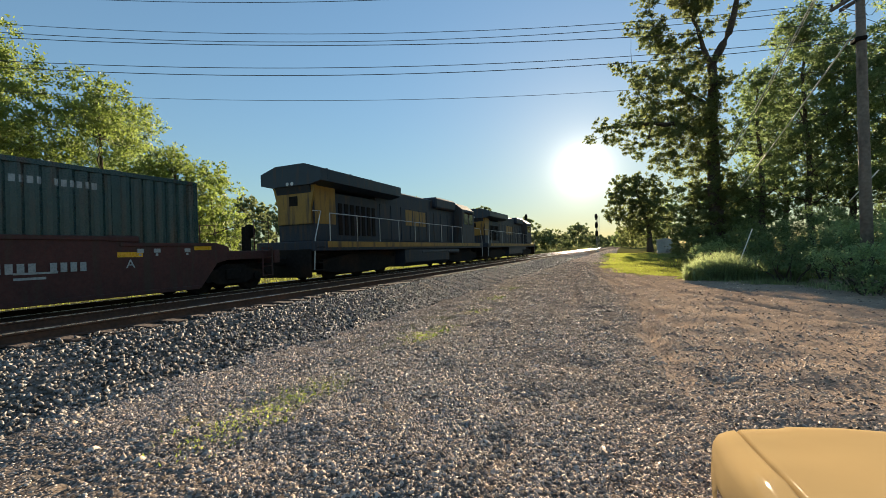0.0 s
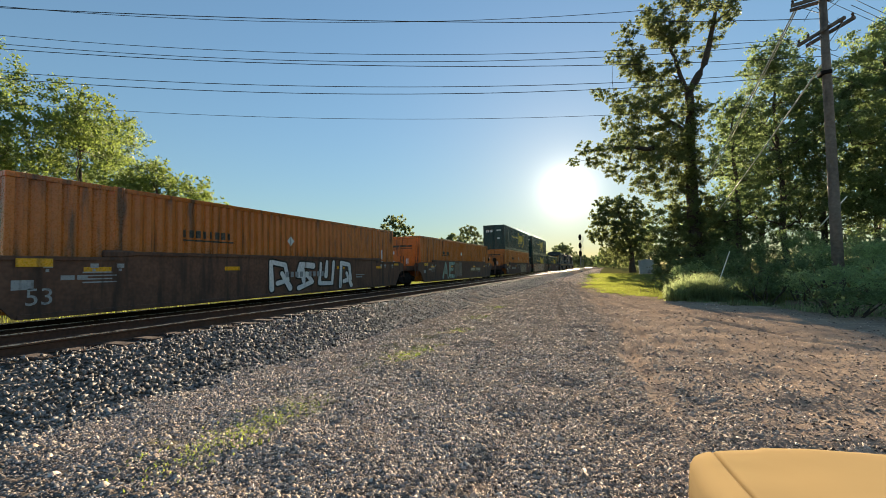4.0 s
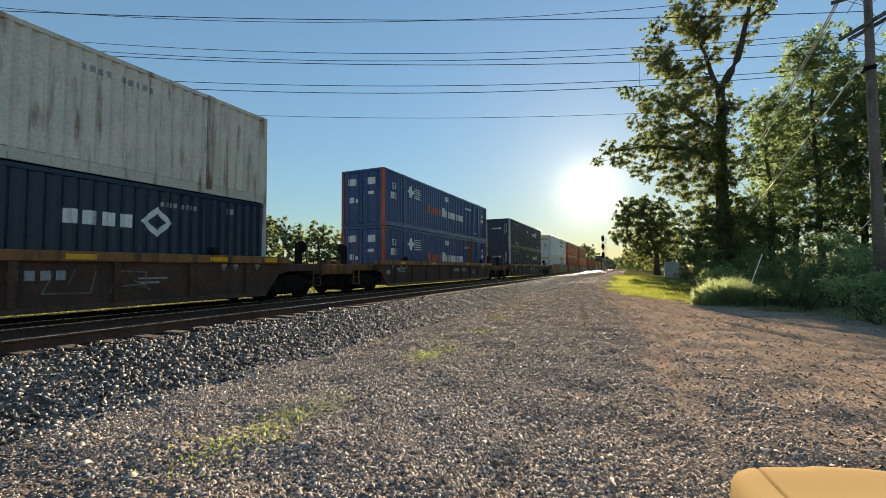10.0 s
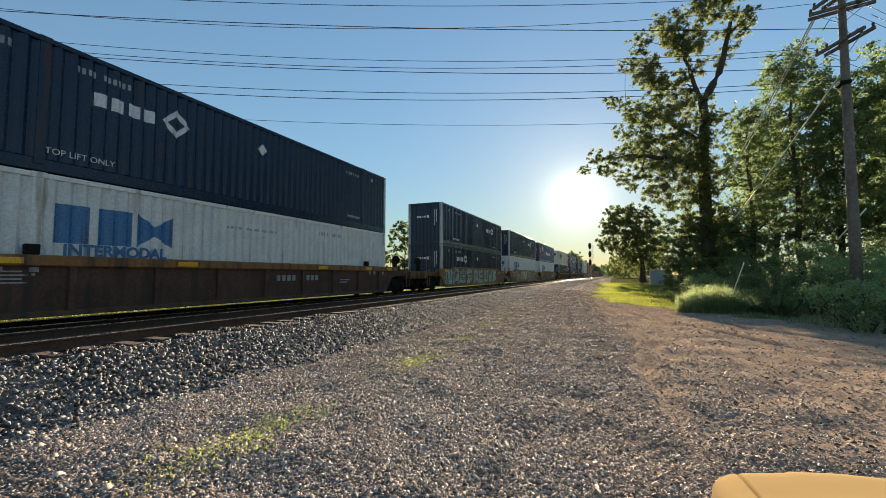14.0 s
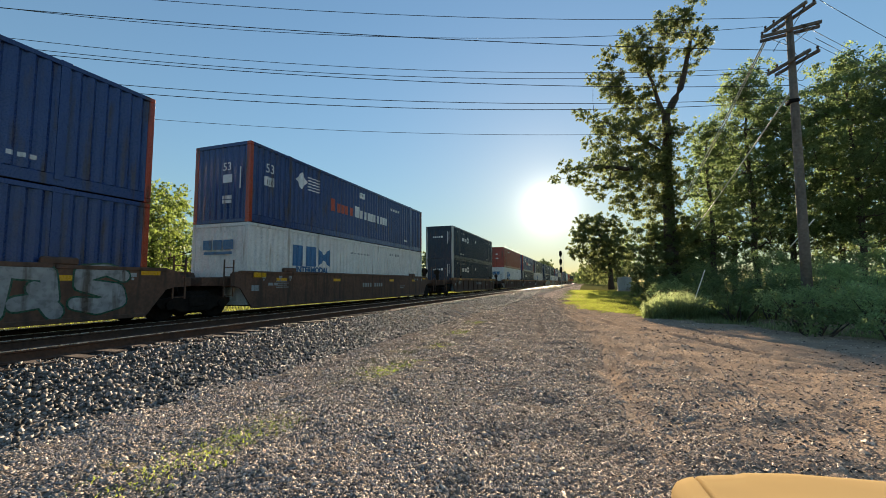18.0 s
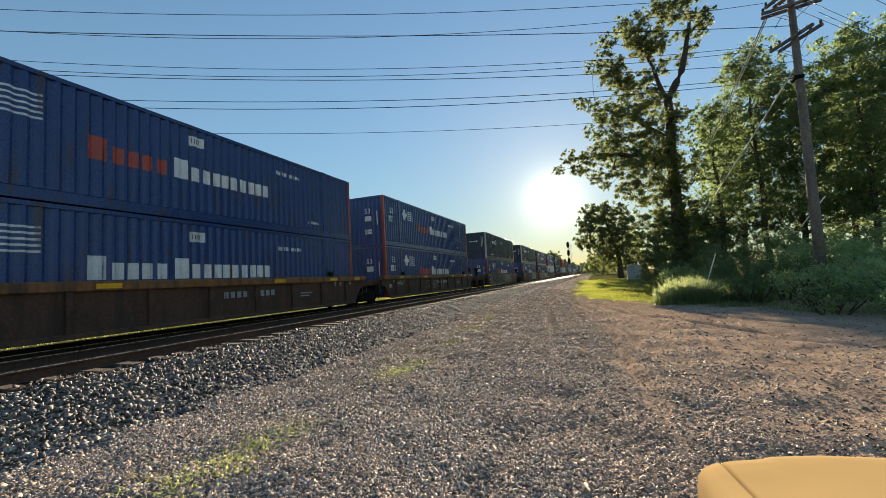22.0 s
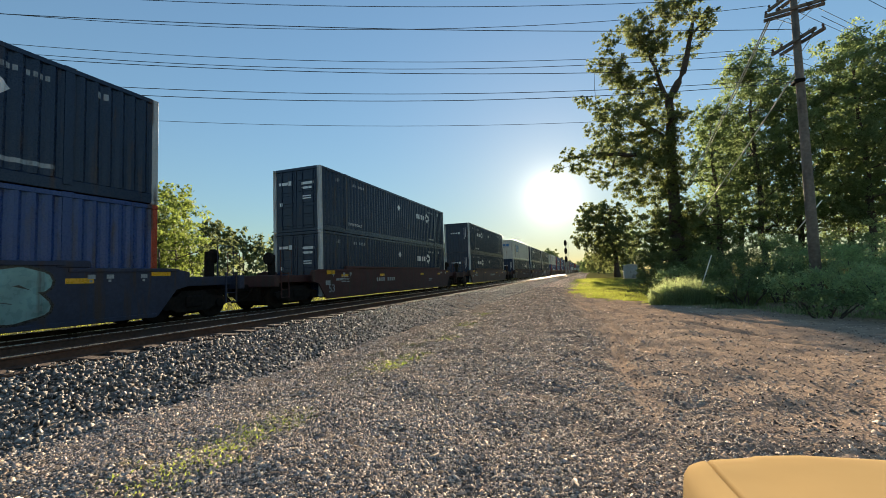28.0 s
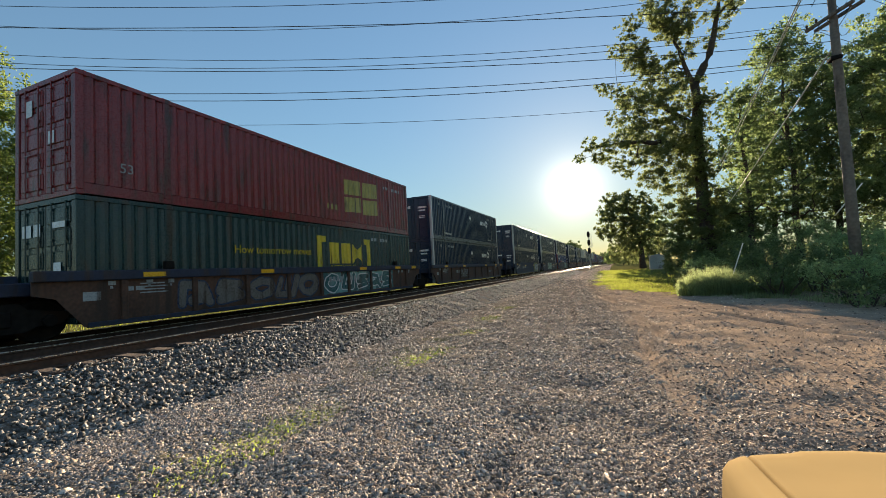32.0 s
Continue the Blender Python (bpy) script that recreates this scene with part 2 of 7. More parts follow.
M["grey_pebble"] = material("grey_pebble", (0.40, 0.338, 0.28), rough=0.75, grain=50, vary=0.25, island=0.75, bump=0.3, bump_scale=150, spec=0.12)


def car_paint():
    m = material("champagne_paint", (0.33, 0.235, 0.115), rough=0.6, metal=0.0, grain=3, vary=0.03, bump=0.0, spec=0.0)
    b = m.node_tree.nodes["Principled BSDF"]
    b.inputs["Coat Weight"].default_value = 0.12
    b.inputs["Coat Roughness"].default_value = 0.03
    m.node_tree.links.remove(b.inputs["Roughness"].links[0])
    return m


M["champagne_paint"] = car_paint()
M["black_plastic"] = material("black_plastic", (0.012, 0.011, 0.012), rough=0.8, spec=0.1, grain=30, vary=0.15, bump=0.1)
M["rubber"] = material("rubber", (0.02, 0.02, 0.02), rough=0.9, grain=20, vary=0.2, bump=0.2)
M["lamp_lens"] = material("lamp_lens", (0.5, 0.5, 0.48), rough=0.08, grain=4, vary=0.05, bump=0)


# ---- building tools ----
class Geo:
    """Gathers corners and faces of one mesh."""

    def __init__(self):
        self.v, self.f = [], []

    def add(self, v, f):
        n = len(self.v)
        self.v += [tuple(p) for p in v]
        self.f += [tuple(i + n for i in q) for q in f]
        return self

    def box(self, x0, x1, y0, y1, z0, z1, c=0.0):
        """A block; c: width of the chamfer on its edges."""
        if not c:
            v = [(x, y, z) for z in (z0, z1) for y in (y0, y1) for x in (x0, x1)]
            return self.add(v, [(0, 2, 3, 1), (4, 5, 7, 6), (0, 1, 5, 4), (2, 6, 7, 3), (0, 4, 6, 2), (1, 3, 7, 5)])
        ring = lambda e, z: [(x0 + e, y0 + c, z), (x0 + c, y0 + e, z), (x1 - c, y0 + e, z), (x1 - e, y0 + c, z),
                             (x1 - e, y1 - c, z), (x1 - c, y1 - e, z), (x0 + c, y1 - e, z), (x0 + e, y1 - c, z)]
        inner = lambda z: [(x0 + c, y0 + c, z), (x0 + c, y0 + c, z), (x1 - c, y0 + c, z), (x1 - c, y0 + c, z),
                           (x1 - c, y1 - c, z), (x1 - c, y1 - c, z), (x0 + c, y1 - c, z), (x0 + c, y1 - c, z)]
        v = inner(z0) + ring(0, z0 + c) + ring(0, z1 - c) + inner(z1)
        f = [(8 * k + i, 8 * k + (i + 1) % 8, 8 * k + 8 + (i + 1) % 8, 8 * k + 8 + i) for k in range(3) for i in range(8)]
        f += [(6, 4, 2, 0), (24, 26, 28, 30)]
        return self.add(v, f)

    def prism(self, pts, a, b, axis):
        """A flat outline drawn out from a to b along an axis."""
        put = {"x": lambda p, s: (s, p[0], p[1]), "y": lambda p, s: (p[0], s, p[1]), "z": lambda p, s: (p[0], p[1], s)}[axis]
        n = len(pts)
        v = [put(p, a) for p in pts] + [put(p, b) for p in pts]
        return self.add(v, [(i, (i + 1) % n, n + (i + 1) % n, n + i) for i in range(n)] + [tuple(range(n))[::-1], tuple(range(n, 2 * n))])

    def tube(self, pts, radii, n=8):
        """A round, tapering tube along points."""
        pts = [Vector(p) for p in pts]
        v, f = [], []
        for k, p in enumerate(pts):
            d = (pts[min(k + 1, len(pts) - 1)] - pts[max(k - 1, 0)]).normalized()
            s = d.orthogonal().normalized() if abs(d.z) > 0.9 else d.cross(Vector((0, 0, 1))).normalized()
            u = s.cross(d)
            r = radii[k] if hasattr(radii, "__len__") else radii
            v += [p + (s * math.cos(2 * math.pi * i / n) + u * math.sin(2 * math.pi * i / n)) * r for i in range(n)]
        for k in range(len(pts) - 1):
            f += [(k * n + i, k * n + (i + 1) % n, (k + 1) * n + (i + 1) % n, (k + 1) * n + i) for i in range(n)]
        f += [tuple(range(n))[::-1], tuple(range((len(pts) - 1) * n, len(pts) * n))]
        return self.add(v, f)

    def mesh(self, name, mat, smooth=False):
        me = bpy.data.meshes.new(name)
        me.from_pydata(self.v, [], self.f)
        me.materials.append(mat)
        if smooth:
            me.shade_smooth()
        me.update()
        return me


def big_mesh(name, v, f, mat):
    """A large mesh of equal-sided faces from arrays."""
    v, f = np.asarray(v, np.float32).reshape(-1, 3), np.asarray(f, np.int32)
    me = bpy.data.meshes.new(name)
    me.vertices.add(len(v))
    me.vertices.foreach_set("co", v.ravel())
    k = f.shape[1]
    me.loops.add(f.size)
    me.loops.foreach_set("vertex_index", f.ravel())
    me.polygons.add(len(f))
    me.polygons.foreach_set("loop_start", np.arange(0, f.size, k, dtype=np.int32))
    me.polygons.foreach_set("loop_total", np.full(len(f), k, dtype=np.int32))
    me.update(calc_edges=True)
    me.materials.append(mat)
    return me


def thing(name, label, category, m=None, group="", kind=""):
    ob = new(name)
    if m is not None:
        ob.matrix_basis = m
    return tagged(ob, label, category, group, kind)


def part(name, geo, mat, parent, label="", m=None, smooth=False):
    """One mesh object under a thing or a part."""
    me = geo if isinstance(geo, bpy.types.Mesh) else geo.mesh(name, mat, smooth)
    ob = new(name, me)
    ob.parent = parent
    if m is not None:
        ob.matrix_basis = m
    if label:
        ob["label"] = label
    return ob


def lettering(text, size, mat, bold=0.0):
    """A thin mesh of letters, lying in x-y from the origin."""
    cu = bpy.data.curves.new("letters", "FONT")
    cu.body, cu.size, cu.extrude, cu.offset = text, size, 0.003, bold
    cu.resolution_u = 3
    ob = bpy.data.objects.new("letters", cu)
    scene.collection.objects.link(ob)
    dg = bpy.context.evaluated_depsgraph_get()
    me = bpy.data.meshes.new_from_object(ob.evaluated_get(dg))
    bpy.data.objects.remove(ob)
    me.materials.clear()
    me.materials.append(mat)
    return me


SIDE = Matrix(((0, 0, 1, 0), (1, 0, 0, 0), (0, 1, 0, 0), (0, 0, 0, 1)))      # letters on a wall that faces +x
REAR = Matrix(((1, 0, 0, 0), (0, 0, -1, 0), (0, 1, 0, 0), (0, 0, 0, 1)))     # letters on a wall that faces -y

# ---- ground, roadbed and tracks ----
NEAR_X, NEAR_RAIL = -8.65, 0.67        # the empty track: middle, top of rail
FAR_X, FAR_RAIL = -12.375, 0.55        # the train's track


def ground_z(x, y):
    """Height of the ground sheet: flat yard, raised roadbed, low field behind it."""
    x, y = np.asarray(x, float), np.asarray(y, float)
    z = np.interp(x, [-3000, -60, -19, -16.4, -15.3, -14.4, -13.9, -11.0, -10.2, -7.45, -7.1, -5.75, -5.2, 0, 9, 3000],
                  [0.4, 0.3, -0.1, -0.12, 0.30, 0.475, 0.42, 0.34, 0.46, 0.475, 0.455, 0.03, 0.0, 0.0, 0.0, 0.0])
    return z


def wheel_lines(x, y):
    """How far a spot lies in the wheel tracks: along the line, and turning off to the right."""
    x, y = np.asarray(x, float), np.asarray(y, float)
    out = np.zeros(np.broadcast(x, y).shape)
    for ys, xs, width in (((-8, 0, 6, 12, 20, 30, 60, 120), (4.4, 3.1, 2.2, 1.25, 0.1, -1.2, -2.7, -3.6), 0.24), ((4, 6, 9, 12, 16, 22, 30, 45), (17, 12.5, 8.2, 5.0, 2.3, 0.3, -1.0, -2.0), 0.3),
                          ((-8, 0, 8, 16, 28, 50, 120), (0.2, 0.0, -0.3, -0.9, -1.9, -2.9, -3.9), 0.2), ((2, 5, 8, 11, 15, 20, 28), (16, 10.5, 7.0, 4.6, 2.9, 1.3, -0.6), 0.22)):
        mid = np.interp(y, ys, xs)
        slope = np.gradient(np.interp(np.linspace(-8, 120, 513), ys, xs), 0.25)
        tilt = np.sqrt(1 + np.interp(y, np.linspace(-8, 120, 513), slope) ** 2)
        for side in (-0.75, 0.75):
            d = (x - mid) / tilt - side + 0.08 * np.sin(y * 0.9 + side)
            out = np.maximum(out, np.exp(-(d / width) ** 2) * (0.65 + 0.35 * np.sin(y * 0.55 + 2 * side + width * 40)))
    return out


def wear(x, y):
    """How far the gravel is trodden down to bare dirt."""
    x, y = np.asarray(x, float), np.asarray(y, float)
    wave = 0.5 * np.sin(x * 0.9 + 1.3 * np.sin(y * 0.31)) + 0.5 * np.sin(y * 0.47 + 0.8 * np.sin(x * 1.1)) + 0.4 * np.sin(2.1 * x + 1.7 * y)
    broad = np.clip((x + 0.6 * wave - np.interp(y, [0, 6, 12, 25, 60], [-0.5, -0.4, -1.0, -2.2, -3.9])) / 3.4, 0, 1)
    return np.clip(0.85 * broad + 0.55 * wheel_lines(x, y) * np.clip(broad * 3, 0.35, 1), 0, 1)


def ruts(x, y):
    """Shallow hollows and humps trodden into the yard."""
    rng = np.random.default_rng(9)
    z = 0.0
    for k in range(12):
        wave, way = rng.uniform(0.3, 1.5), rng.normal(1.57, 0.7)
        z = z + 0.011 * wave ** 0.8 * np.sin(2 * np.pi / wave * (x * np.cos(way) + y * np.sin(way)) + rng.uniform(0, 6) + 1.5 * np.sin(x * 1.1 + k))
    tracks = wheel_lines(x, y)
    return 0.3 * z + 0.02 * np.sin(x * 1.3 + 0.4 * np.sin(y * 0.3)) * np.sin(y * 0.21) + np.where(x > -4.5, 0.15 * tracks * (0.5 - tracks), 0.0)


def build_ground():
    xs = np.unique(np.concatenate([np.array([-3000, -1200, -500, -250, -120, -60, -40, -30, -24]), np.arange(-21, -5, 0.25), np.arange(-5, 5.0, 0.055), np.arange(5, 14, 0.12), np.array([16, 20, 26, 34, 50, 90, 200, 500, 1200, 3000])]))
    ys = np.unique(np.concatenate([np.array([-2000, -600, -200, -80, -40, -20, -10]), np.arange(-8, 1.6, 0.6), 1.6 * 1.0125 ** np.arange(0, 275), np.arange(50, 60, 0.6), np.arange(60, 200, 4), np.array([220, 260, 320, 400, 600, 1000, 1800, 3500])]))
    X, Y = np.meshgrid(xs, ys)
    Z = ground_z(X, Y)
    rng = np.random.default_rng(4)
    near = (np.abs(X) < 14) & (Y > -8) & (Y < 60)
    grit = rng.standard_normal(X.shape)
    grit = 0.7 * grit + 0.3 * (np.roll(grit, 1, 0) + np.roll(grit, 1, 1))
    amp = np.clip(0.006 + 0.0007 * Y, 0.003, 0.018) * np.interp(X, [-6.2, -5.6], [0.6, 1]) * (1 - 0.7 * wear(X, Y))
    Z = Z + near * (amp * grit + ruts(X, Y))
    n, m = len(xs), len(ys)
    i = np.arange(n * m).reshape(m, n)
    f = np.stack([i[:-1, :-1], i[:-1, 1:], i[1:, 1:], i[1:, :-1]], -1).reshape(-1, 4)
    mat = ground_material()
    me = big_mesh("ground", np.stack([X, Y, Z], -1), f, mat)
    worn = me.attributes.new("wear", "FLOAT", "POINT")
    worn.data.foreach_set("value", wear(X, Y).ravel().astype(np.float32))
    ob = new("ground", me)
    tagged(ob, "grey-brown gravel yard with stone roadbed, thin weeds and grass verge", "ground", kind="structure")
    return ob


def ground_material():
    m = bpy.data.materials.new("yard_gravel")
    m.use_nodes = True
    nt = m.node_tree
    bsdf = nt.nodes["Principled BSDF"]
    tc = nt.nodes.new("ShaderNodeTexCoord")

    def noisy(scale, detail=6.0, rough=0.6):
        n = nt.nodes.new("ShaderNodeTexNoise")
        n.inputs["Scale"].default_value, n.inputs["Detail"].default_value, n.inputs["Roughness"].default_value = scale, detail, rough
        nt.links.new(tc.outputs["Object"], n.inputs["Vector"])
        return n.outputs["Fac"]

    def ramp(value, stops):
        r = nt.nodes.new("ShaderNodeValToRGB")
        els = r.color_ramp.elements
        while len(els) < len(stops):
            els.new(0.5)
        for e, (p, c) in zip(els, stops):
            e.position, e.color = p, (*c, 1)
        nt.links.new(value, r.inputs[0])
        return r.outputs[0]

    def mix(a, b, fac, mode="MIX"):
        n = nt.nodes.new("ShaderNodeMix")
        n.data_type, n.blend_type = "RGBA", mode
        for socket, value in ((n.inputs[6], a), (n.inputs[7], b), (n.inputs[0], fac)):
            if isinstance(value, (tuple, float)):
                socket.default_value = value
            else:
                nt.links.new(value, socket)
        return n.outputs[2]

    def calc(op, a, b=None):
        n = nt.nodes.new("ShaderNodeMath")
        n.operation = op
        for s, val in zip(n.inputs, (a, b)):
            if val is None:
                continue
            if isinstance(val, (int, float)):
                s.default_value = val
            else:
                nt.links.new(val, s)
        return n.outputs[0]

    def span(value, a, b, c=0.0, d=1.0):
        n = nt.nodes.new("ShaderNodeMapRange")
        n.interpolation_type = "SMOOTHSTEP"
        for i, x in enumerate((a, b, c, d)):
            n.inputs[i + 1].default_value = x
        nt.links.new(value, n.inputs[0])
        return n.outputs[0]

    sep = nt.nodes.new("ShaderNodeSeparateXYZ")
    nt.links.new(tc.outputs["Object"], sep.inputs[0])
    X, Y = sep.outputs[0], sep.outputs[1]
    vor = nt.nodes.new("ShaderNodeTexVoronoi")
    vor.inputs["Scale"].default_value = 38.0
    nt.links.new(tc.outputs["Object"], vor.inputs["Vector"])
    stones = nt.nodes.new("ShaderNodeSeparateColor")
    nt.links.new(vor.outputs["Color"], stones.inputs[0])
    gravel = ramp(stones.outputs[0], [(0.0, (0.10, 0.084, 0.070)), (0.55, (0.18, 0.15, 0.125)), (1.0, (0.34, 0.29, 0.245))])
    dirt = ramp(noisy(3.0), [(0.3, (0.32, 0.236, 0.17)), (0.7, (0.48, 0.355, 0.258))])
    # trodden dirt takes over towards the road on the right
    wob = calc("MULTIPLY", noisy(0.35, 3.0), 3.0)
    worn = nt.nodes.new("ShaderNodeAttribute")
    worn.attribute_name = "wear"
    ragged = calc("ADD", worn.outputs["Fac"], calc("MULTIPLY", calc("SUBTRACT", noisy(4.0), 0.5), 0.5))
    base = mix(gravel, dirt, span(ragged, 0.0, 0.75, 0.06, 0.9))
    base = mix(base, ramp(noisy(0.5), [(0.35, (0.72, 0.72, 0.74)), (0.65, (1.18, 1.12, 1.05))]), 1.0, "MULTIPLY")
    # dark roadbed between the tracks
    bed = calc("MULTIPLY", span(X, -16.0, -15.2), span(X, -7.2, -7.5))
    base = mix(base, ramp(stones.outputs[1], [(0.0, (0.03, 0.026, 0.022)), (1.0, (0.10, 0.085, 0.072))]), bed)
    # grass: strip of thin weeds, verge on the right, field behind the tracks
    green = ramp(noisy(6.0), [(0.3, (0.10, 0.105, 0.035)), (0.7, (0.17, 0.15, 0.06))])
    lean = nt.nodes.new("ShaderNodeMapRange")
    for i, x in enumerate((20.0, 30.0, 3.4, 0.6)):
        lean.inputs[i + 1].default_value = x
    nt.links.new(Y, lean.inputs[0])
    lean2 = nt.nodes.new("ShaderNodeMapRange")
    for i, x in enumerate((30.0, 100.0, 0.0, 2.2)):
        lean2.inputs[i + 1].default_value = x
    nt.links.new(Y, lean2.inputs[0])
    verge = calc("MULTIPLY", span(calc("ADD", calc("SUBTRACT", calc("ADD", X, calc("MULTIPLY", wob, 0.5)), lean.outputs[0]), lean2.outputs[0]), 0.0, 1.0), span(calc("ADD", Y, wob), 21.0, 24.0))
    field = span(X, -15.6, -16.6)
    strip = calc("MULTIPLY", span(calc("ABSOLUTE", calc("ADD", calc("ADD", X, 3.75), calc("MULTIPLY", wob, 0.25))), 0.9, 0.2), span(noisy(1.6), 0.52, 0.66))
    strip = calc("MULTIPLY", strip, 0.6)
    base = mix(base, green, calc("MAXIMUM", calc("MAXIMUM", verge, field), strip))
    nt.links.new(base, bsdf.inputs["Base Color"])
    bsdf.inputs["Roughness"].default_value = 0.95
    bsdf.inputs["Specular IOR Level"].default_value = 0.0
    b1 = nt.nodes.new("ShaderNodeBump")
    b1.inputs["Strength"].default_value, b1.inputs["Distance"].default_value = 0.5, 0.010
    nt.links.new(vor.outputs["Distance"], b1.inputs["Height"])
    b1.invert = True
    b2 = nt.nodes.new("ShaderNodeBump")
    b2.inputs["Strength"].default_value, b2.inputs["Distance"].default_value = 0.35, 0.04
    nt.links.new(noisy(16.0), b2.inputs["Height"])
    nt.links.new(b1.outputs[0], b2.inputs["Normal"])
    nt.links.new(b2.outputs[0], bsdf.inputs["Normal"])
    return m


ground = build_ground()



def rocks(name, xs, ys, zs, sizes, mat, label, category, seed, flat=0.7, kind="stuff"):
    """Loose stones: lumps of eight faces, each turned and squeezed by chance."""
    rng = np.random.default_rng(seed)
    n = len(xs)
    base = np.array([(1, 0, 0), (-1, 0, 0), (0, 1, 0), (0, -1, 0), (0, 0, 1), (0, 0, -1)], float)
    tri = np.array([(0, 2, 4), (2, 1, 4), (1, 3, 4), (3, 0, 4), (2, 0, 5), (1, 2, 5), (3, 1, 5), (0, 3, 5)])
    p = base[None] * rng.uniform(0.65, 1.25, (n, 6, 1)) + rng.uniform(-0.25, 0.25, (n, 6, 3))
    p *= np.stack([rng.uniform(0.7, 1.25, n), rng.uniform(0.7, 1.25, n), rng.uniform(0.55, 1.0, n) * flat / 0.7], -1)[:, None]
    q = rng.standard_normal((n, 4))
    q[:, 1:3] *= 0.7
    q /= np.linalg.norm(q, axis=1, keepdims=True)
    w, a, b, c = q.T
    R = np.stack([1 - 2 * (b * b + c * c), 2 * (a * b - w * c), 2 * (a * c + w * b), 2 * (a * b + w * c), 1 - 2 * (a * a + c * c), 2 * (b * c - w * a),
                  2 * (a * c - w * b), 2 * (b * c + w * a), 1 - 2 * (a * a + b * b)], -1).reshape(n, 3, 3)
    p = np.einsum("nij,nkj->nki", R, p) * sizes[:, None, None]
    p += np.stack([xs, ys, zs], -1)[:, None]
    f = (tri[None] + 6 * np.arange(n)[:, None, None]).reshape(-1, 3)
    ob = new(name, big_mesh(name, p.reshape(-1, 3), f, mat))
    return tagged(ob, label, category, kind="stuff")


def chips(name, xs, ys, sizes, mat, label, category, seed, fine=False):
    """Small flat stones half sunk in the ground: a ridge of six corners over a buried rim."""
    rng = np.random.default_rng(seed)
    n = len(xs)
    a = rng.uniform(0, 2 * np.pi, n)
    ang = a[:, None] + np.array([0, 1.57, 3.14, 4.71]) + rng.uniform(-0.45, 0.45, (n, 4))
    rad = rng.uniform(0.7, 1.3, (n, 4)) * np.where(np.arange(4) % 2, 0.72, 1.15)
    rim = np.stack([np.cos(ang) * rad, np.sin(ang) * rad, rng.uniform(-0.35, 0.05, (n, 4))], -1)
    top = np.stack([rng.uniform(-0.3, 0.3, n), rng.uniform(-0.3, 0.3, n), rng.uniform(0.3, 0.68, n)], -1)
    q = top + np.stack([np.cos(a) * 0.6, np.sin(a) * 0.6, rng.uniform(-0.15, 0.15, n)], -1)
    p = np.concatenate([rim, top[:, None], q[:, None]], 1) * sizes[:, None, None]
    p += np.stack([xs, ys, ground_z(xs, ys) + ruts(xs, ys) + 0.004], -1)[:, None]
    tri = np.array([(0, 1, 5), (1, 4, 5), (1, 2, 4), (2, 3, 4), (3, 5, 4), (3, 0, 5)])
    if fine:
        tri, p = np.array([(0, 1, 4), (1, 2, 4), (2, 3, 4), (3, 0, 4)]), p[:, :5]
    f = (tri[None] + p.shape[1] * np.arange(n)[:, None, None]).reshape(-1, 3)
    ob = new(name, big_mesh(name, p.reshape(-1, 3), f, mat))
    return tagged(ob, label, category, kind="stuff")


